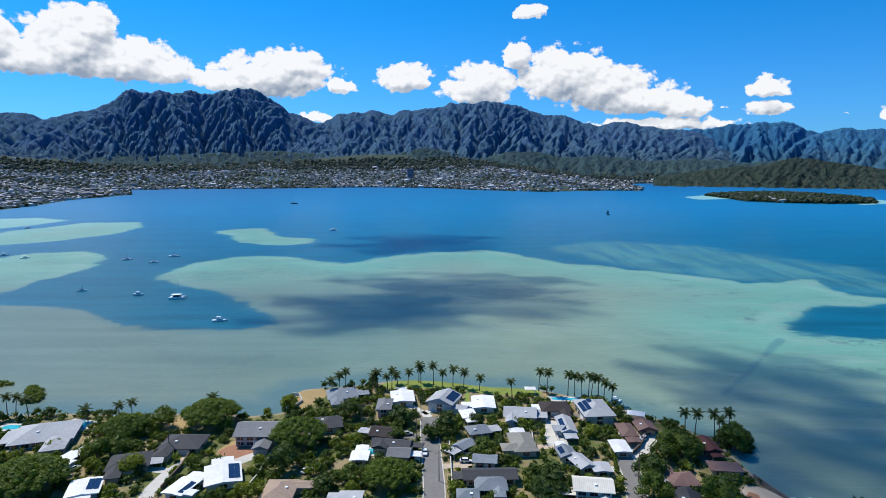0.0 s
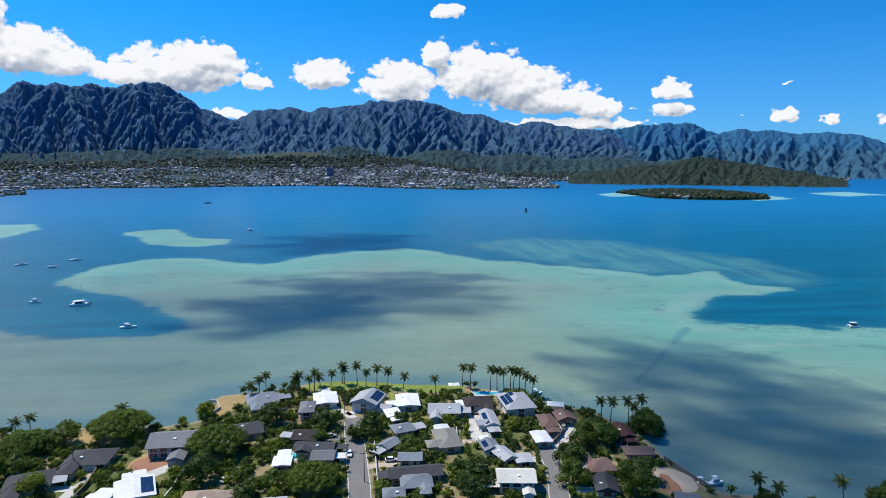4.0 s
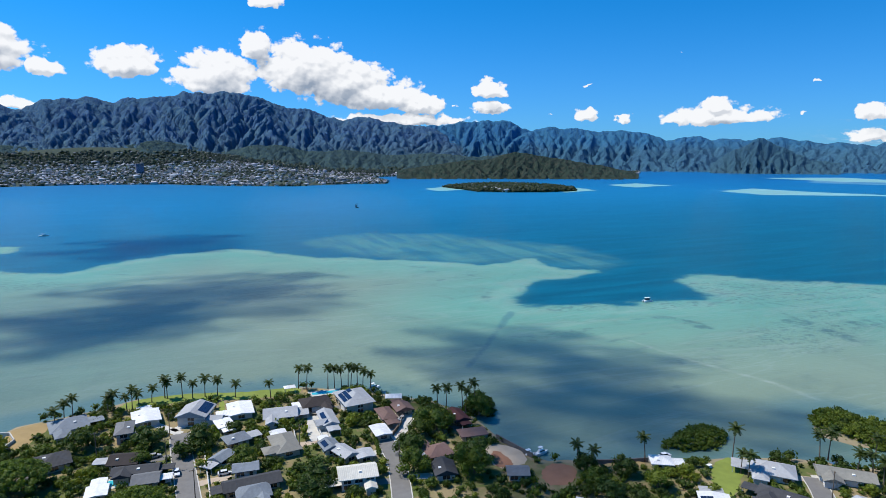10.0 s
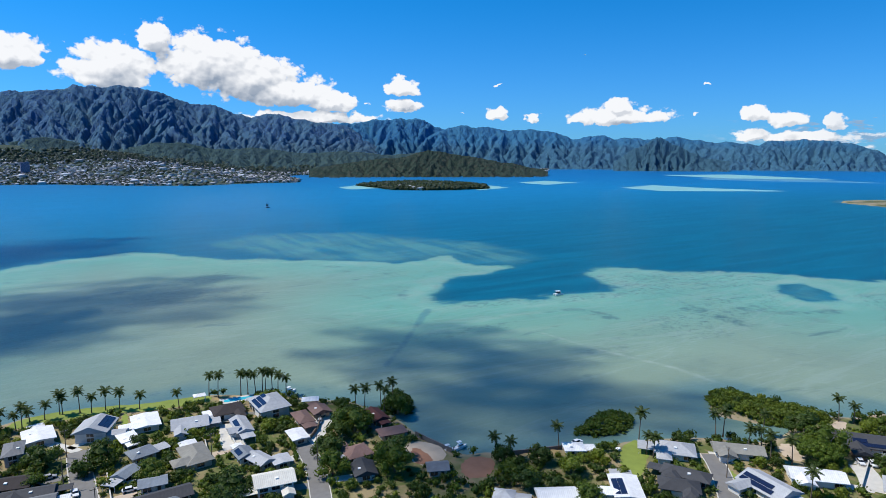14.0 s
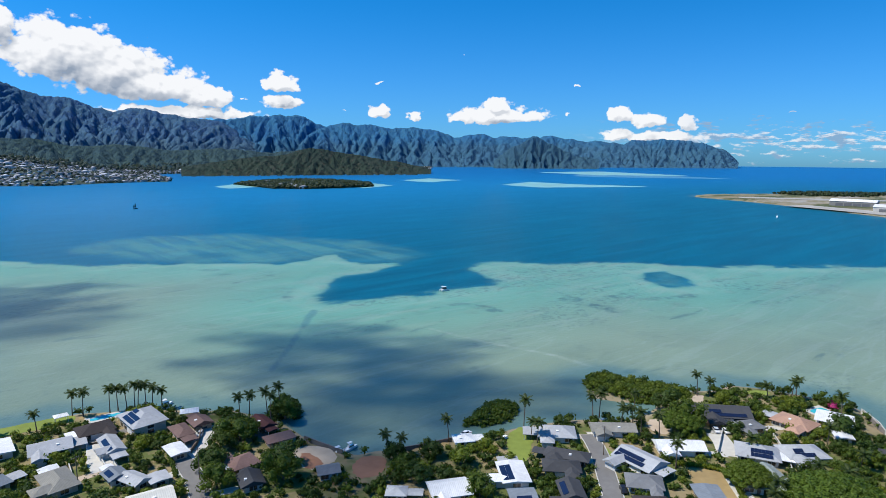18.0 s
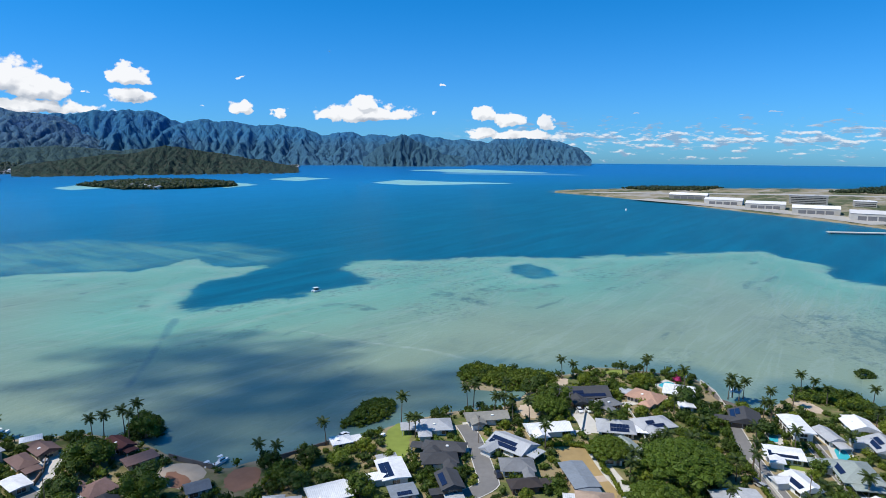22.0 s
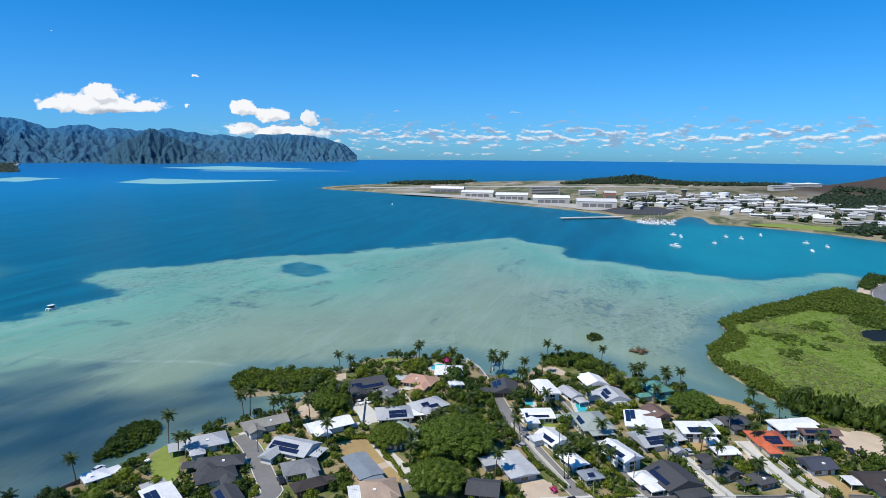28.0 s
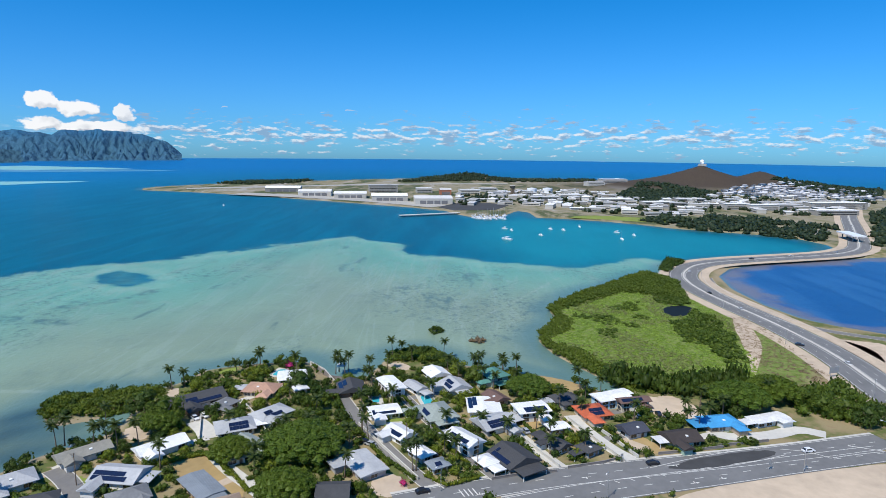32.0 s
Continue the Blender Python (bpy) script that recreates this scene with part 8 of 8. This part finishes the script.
home_field("far_town_blocks", TOWN, 130, 24, "larger pale buildings of the far town", 46, 0.5)

WOODS = [(-2500, 1500), (-2340, 2420), (-1740, 2900), (-870, 3240), (0, 3340), (760, 3240), (1350, 3000), (1500, 3250), (820, 3520), (0, 3620), (-940, 3500), (-1880, 3100), (-2600, 2500), (-2800, 1500)]
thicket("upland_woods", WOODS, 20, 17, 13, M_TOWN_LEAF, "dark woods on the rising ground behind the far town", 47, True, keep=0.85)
home_field("upland_houses", WOODS, 40, 13, "scattered pale houses on the rising ground behind the town", 48, 0.7)

# the tower block of the far town
TOWER_Z = float(height_at(np.array([TOWER_BLOCK[0][0]]), np.array([TOWER_BLOCK[0][1]]))[0]) - 1
ob = thing("apartment_tower", TOWER_BLOCK[0][0], TOWER_BLOCK[0][1], TOWER_Z, 10, "tall blue-grey apartment tower above the far town", "building")
part("wall", Shape().box((0, 0, 22), (30, 18, 48)).mesh("wall", plain("tower_wall", (0.16, 0.20, 0.32), 0.7, 0, 0.1, 0.2)), ob)
part("roof", Shape().box((0, 0, 46.6), (31, 19, 1.0)).box((8, 0, 49), (9, 8, 5)).mesh("roof", M_WALL_BASE), ob)
band = Shape().box((0, 0, 0), (28, 0.4, 1.6)).mesh("window", M_GLASS)
for k in range(11):
    part("window", band, ob, pose(0, -9.1, 4 + 3.9 * k))

# pier, control tower, tanks and the hilltop domes
(ax, ay), (cx, cy) = PIER
u = Vector((cx - ax, cy - ay))
ob = thing("pier", (ax + cx) / 2, (ay + cy) / 2, 0, math.degrees(math.atan2(u.y, u.x)), "long dark concrete pier reaching into the bay", "pier")
part("deck", Shape().box((0, 0, 2.0), (u.length, 9, 0.9)).mesh("deck", M_CONCRETE), ob)
pile = Shape().tube([(0, 0, -3), (0, 0, 1.6)], (0.8, 0.8), 8).mesh("pile", M_BASE_DARK)
for k in range(12):
    for py in (-3.2, 3.2):
        part("pile", pile, ob, pose((k - 5.5) * u.length / 12.5, py, 0))
x, y = TOWER[0]
ob = thing("control_tower", x, y, 1.8, 15, "brown control tower with a glazed cab", "tower")
part("shaft", Shape().box((0, 0, 9), (7, 7, 18), 0, 0.9).mesh("shaft", M_TRUNK), ob)
part("cab", Shape().box((0, 0, 20), (8, 8, 4), 0, 1.15).mesh("cab", M_GLASS), ob)
part("cab_roof", Shape().box((0, 0, 22.4), (10, 10, 0.7)).mesh("cab_roof", M_ROOF_BASE), ob)
for x, y in TANKS:
    ob = thing("storage_tank", x, y, 1.8, 0, "white cylindrical fuel storage tank", "tank", "storage tanks")
    part("shell", Shape().tube([(0, 0, -1), (0, 0, 12)], (11, 11), 24).mesh("shell", M_HULL), ob)
    part("tank_roof", Shape().tube([(0, 0, 12), (0, 0, 13.4)], (11.1, 1.0), 24).mesh("tank_roof", M_HULL), ob)
hx, hy = HILLS[0][:2]
top = float(height_at(np.array([float(hx)]), np.array([float(hy)]))[0])
ob = thing("radar_station", hx, hy, top - 1.5, 0, "white radar domes on the bare hilltop", "radar")
dome = lambda r: Shape().tube([(0, 0, r * math.sin(a)) for a in np.linspace(-0.9, 1.5, 9)], [r * math.cos(a) for a in np.linspace(-0.9, 1.5, 9)], 14).mesh("dome", M_HULL, True)
part("block", Shape().box((0, 0, 2.5), (26, 12, 6)).mesh("block", M_WALL_BASE), ob)
part("dome", dome(6.0), ob, pose(2, 0, 11))
part("dome", dome(3.2), ob, pose(-10, 2, 7.5))

# dark tarmac yard behind the marina
yard = [(1050.8, 14.3), (1131.5, -18.1), (1144.1, -74.4), (1098.1, -110.4), (1015.0, -80.0), (1000.5, -11.9)]
if sum(a[0] * b[1] - b[0] * a[1] for a, b in zip(yard, yard[1:] + yard[:1])) < 0:
    yard = yard[::-1]
tagged(new("tarmac_yard", Shape().add([(x, y, 2.35) for x, y in yard] + [(x, y, 1.2) for x, y in yard], [tuple(range(6))] + [(i, i + 6, (i + 1) % 6 + 6, (i + 1) % 6) for i in range(6)]).mesh("tarmac_yard", M_OLDROAD)), "dark tarmac yard beside the station marina", "ground", kind="structure")

# gate house over the causeway
x, y = GATE[0]
ob = thing("gate_canopy", x, y, 1.8, 80, "white gate canopy spanning the highway", "gate")
part("canopy", Shape().box((0, 0, 7), (14, 44, 1.4)).mesh("canopy", M_HULL), ob)
post = Shape().box((0, 0, 3.2), (1, 1, 6.6)).mesh("post", M_WALL_BASE)
for k in (-20, -7, 7, 20):
    part("post", post, ob, pose(0, k, 0))

# ---- clouds high over the bay, out of the view, whose shade falls on the water ----


def cloud_material():
    m, nt, p = material("cloud_vapour", 1.0, 0, 0)
    p.inputs["Base Color"].default_value = (0.9, 0.9, 0.9, 1)
    obj = where(nt, True)
    flat = vec_node(nt, "MULTIPLY", obj, (1.0, 1.0, 0.0))
    edge = math_node(nt, "ADD", vec_node(nt, "LENGTH", flat), math_node(nt, "MULTIPLY_ADD", noise_tex(nt, vec_node(nt, "MULTIPLY", obj, (1.0, 1.9, 1.0)), 1.6, 8, 0.66, 0.5), 3.8, -1.85))
    nt.links.new(ramp(nt, edge, 0.95, 0.25, 0.0, 0.52), p.inputs["Alpha"])
    return m


M_CLOUD = cloud_material()
for k, (x, y, rx, ry, az) in enumerate(CLOUD_SHADE):
    s = Shape()
    n = 24
    v = [(math.cos(a) * r, math.sin(a) * r, 0.10 * math.sqrt(max(0, 1 - r * r)) * sg) for sg in (1, -1) for r in (0.0, 0.45, 0.8, 1.0) for a in np.linspace(0, 2 * math.pi, n, endpoint=False)]
    f = [(q * 4 * n + j * n + i, q * 4 * n + j * n + (i + 1) % n, q * 4 * n + (j + 1) * n + (i + 1) % n, q * 4 * n + (j + 1) * n + i) for q in (0, 1) for j in range(3) for i in range(n)]
    me = s.add(v, f).mesh("cloud", M_CLOUD, True)
    lift = 900 / sun_way.z
    ob = thing("cloud", x + sun_way.x * lift, y + sun_way.y * lift, 900, -az, "drifting white fair-weather cloud above the bay", "cloud", "clouds", me)
    ob.scale = (rx, ry, 90)
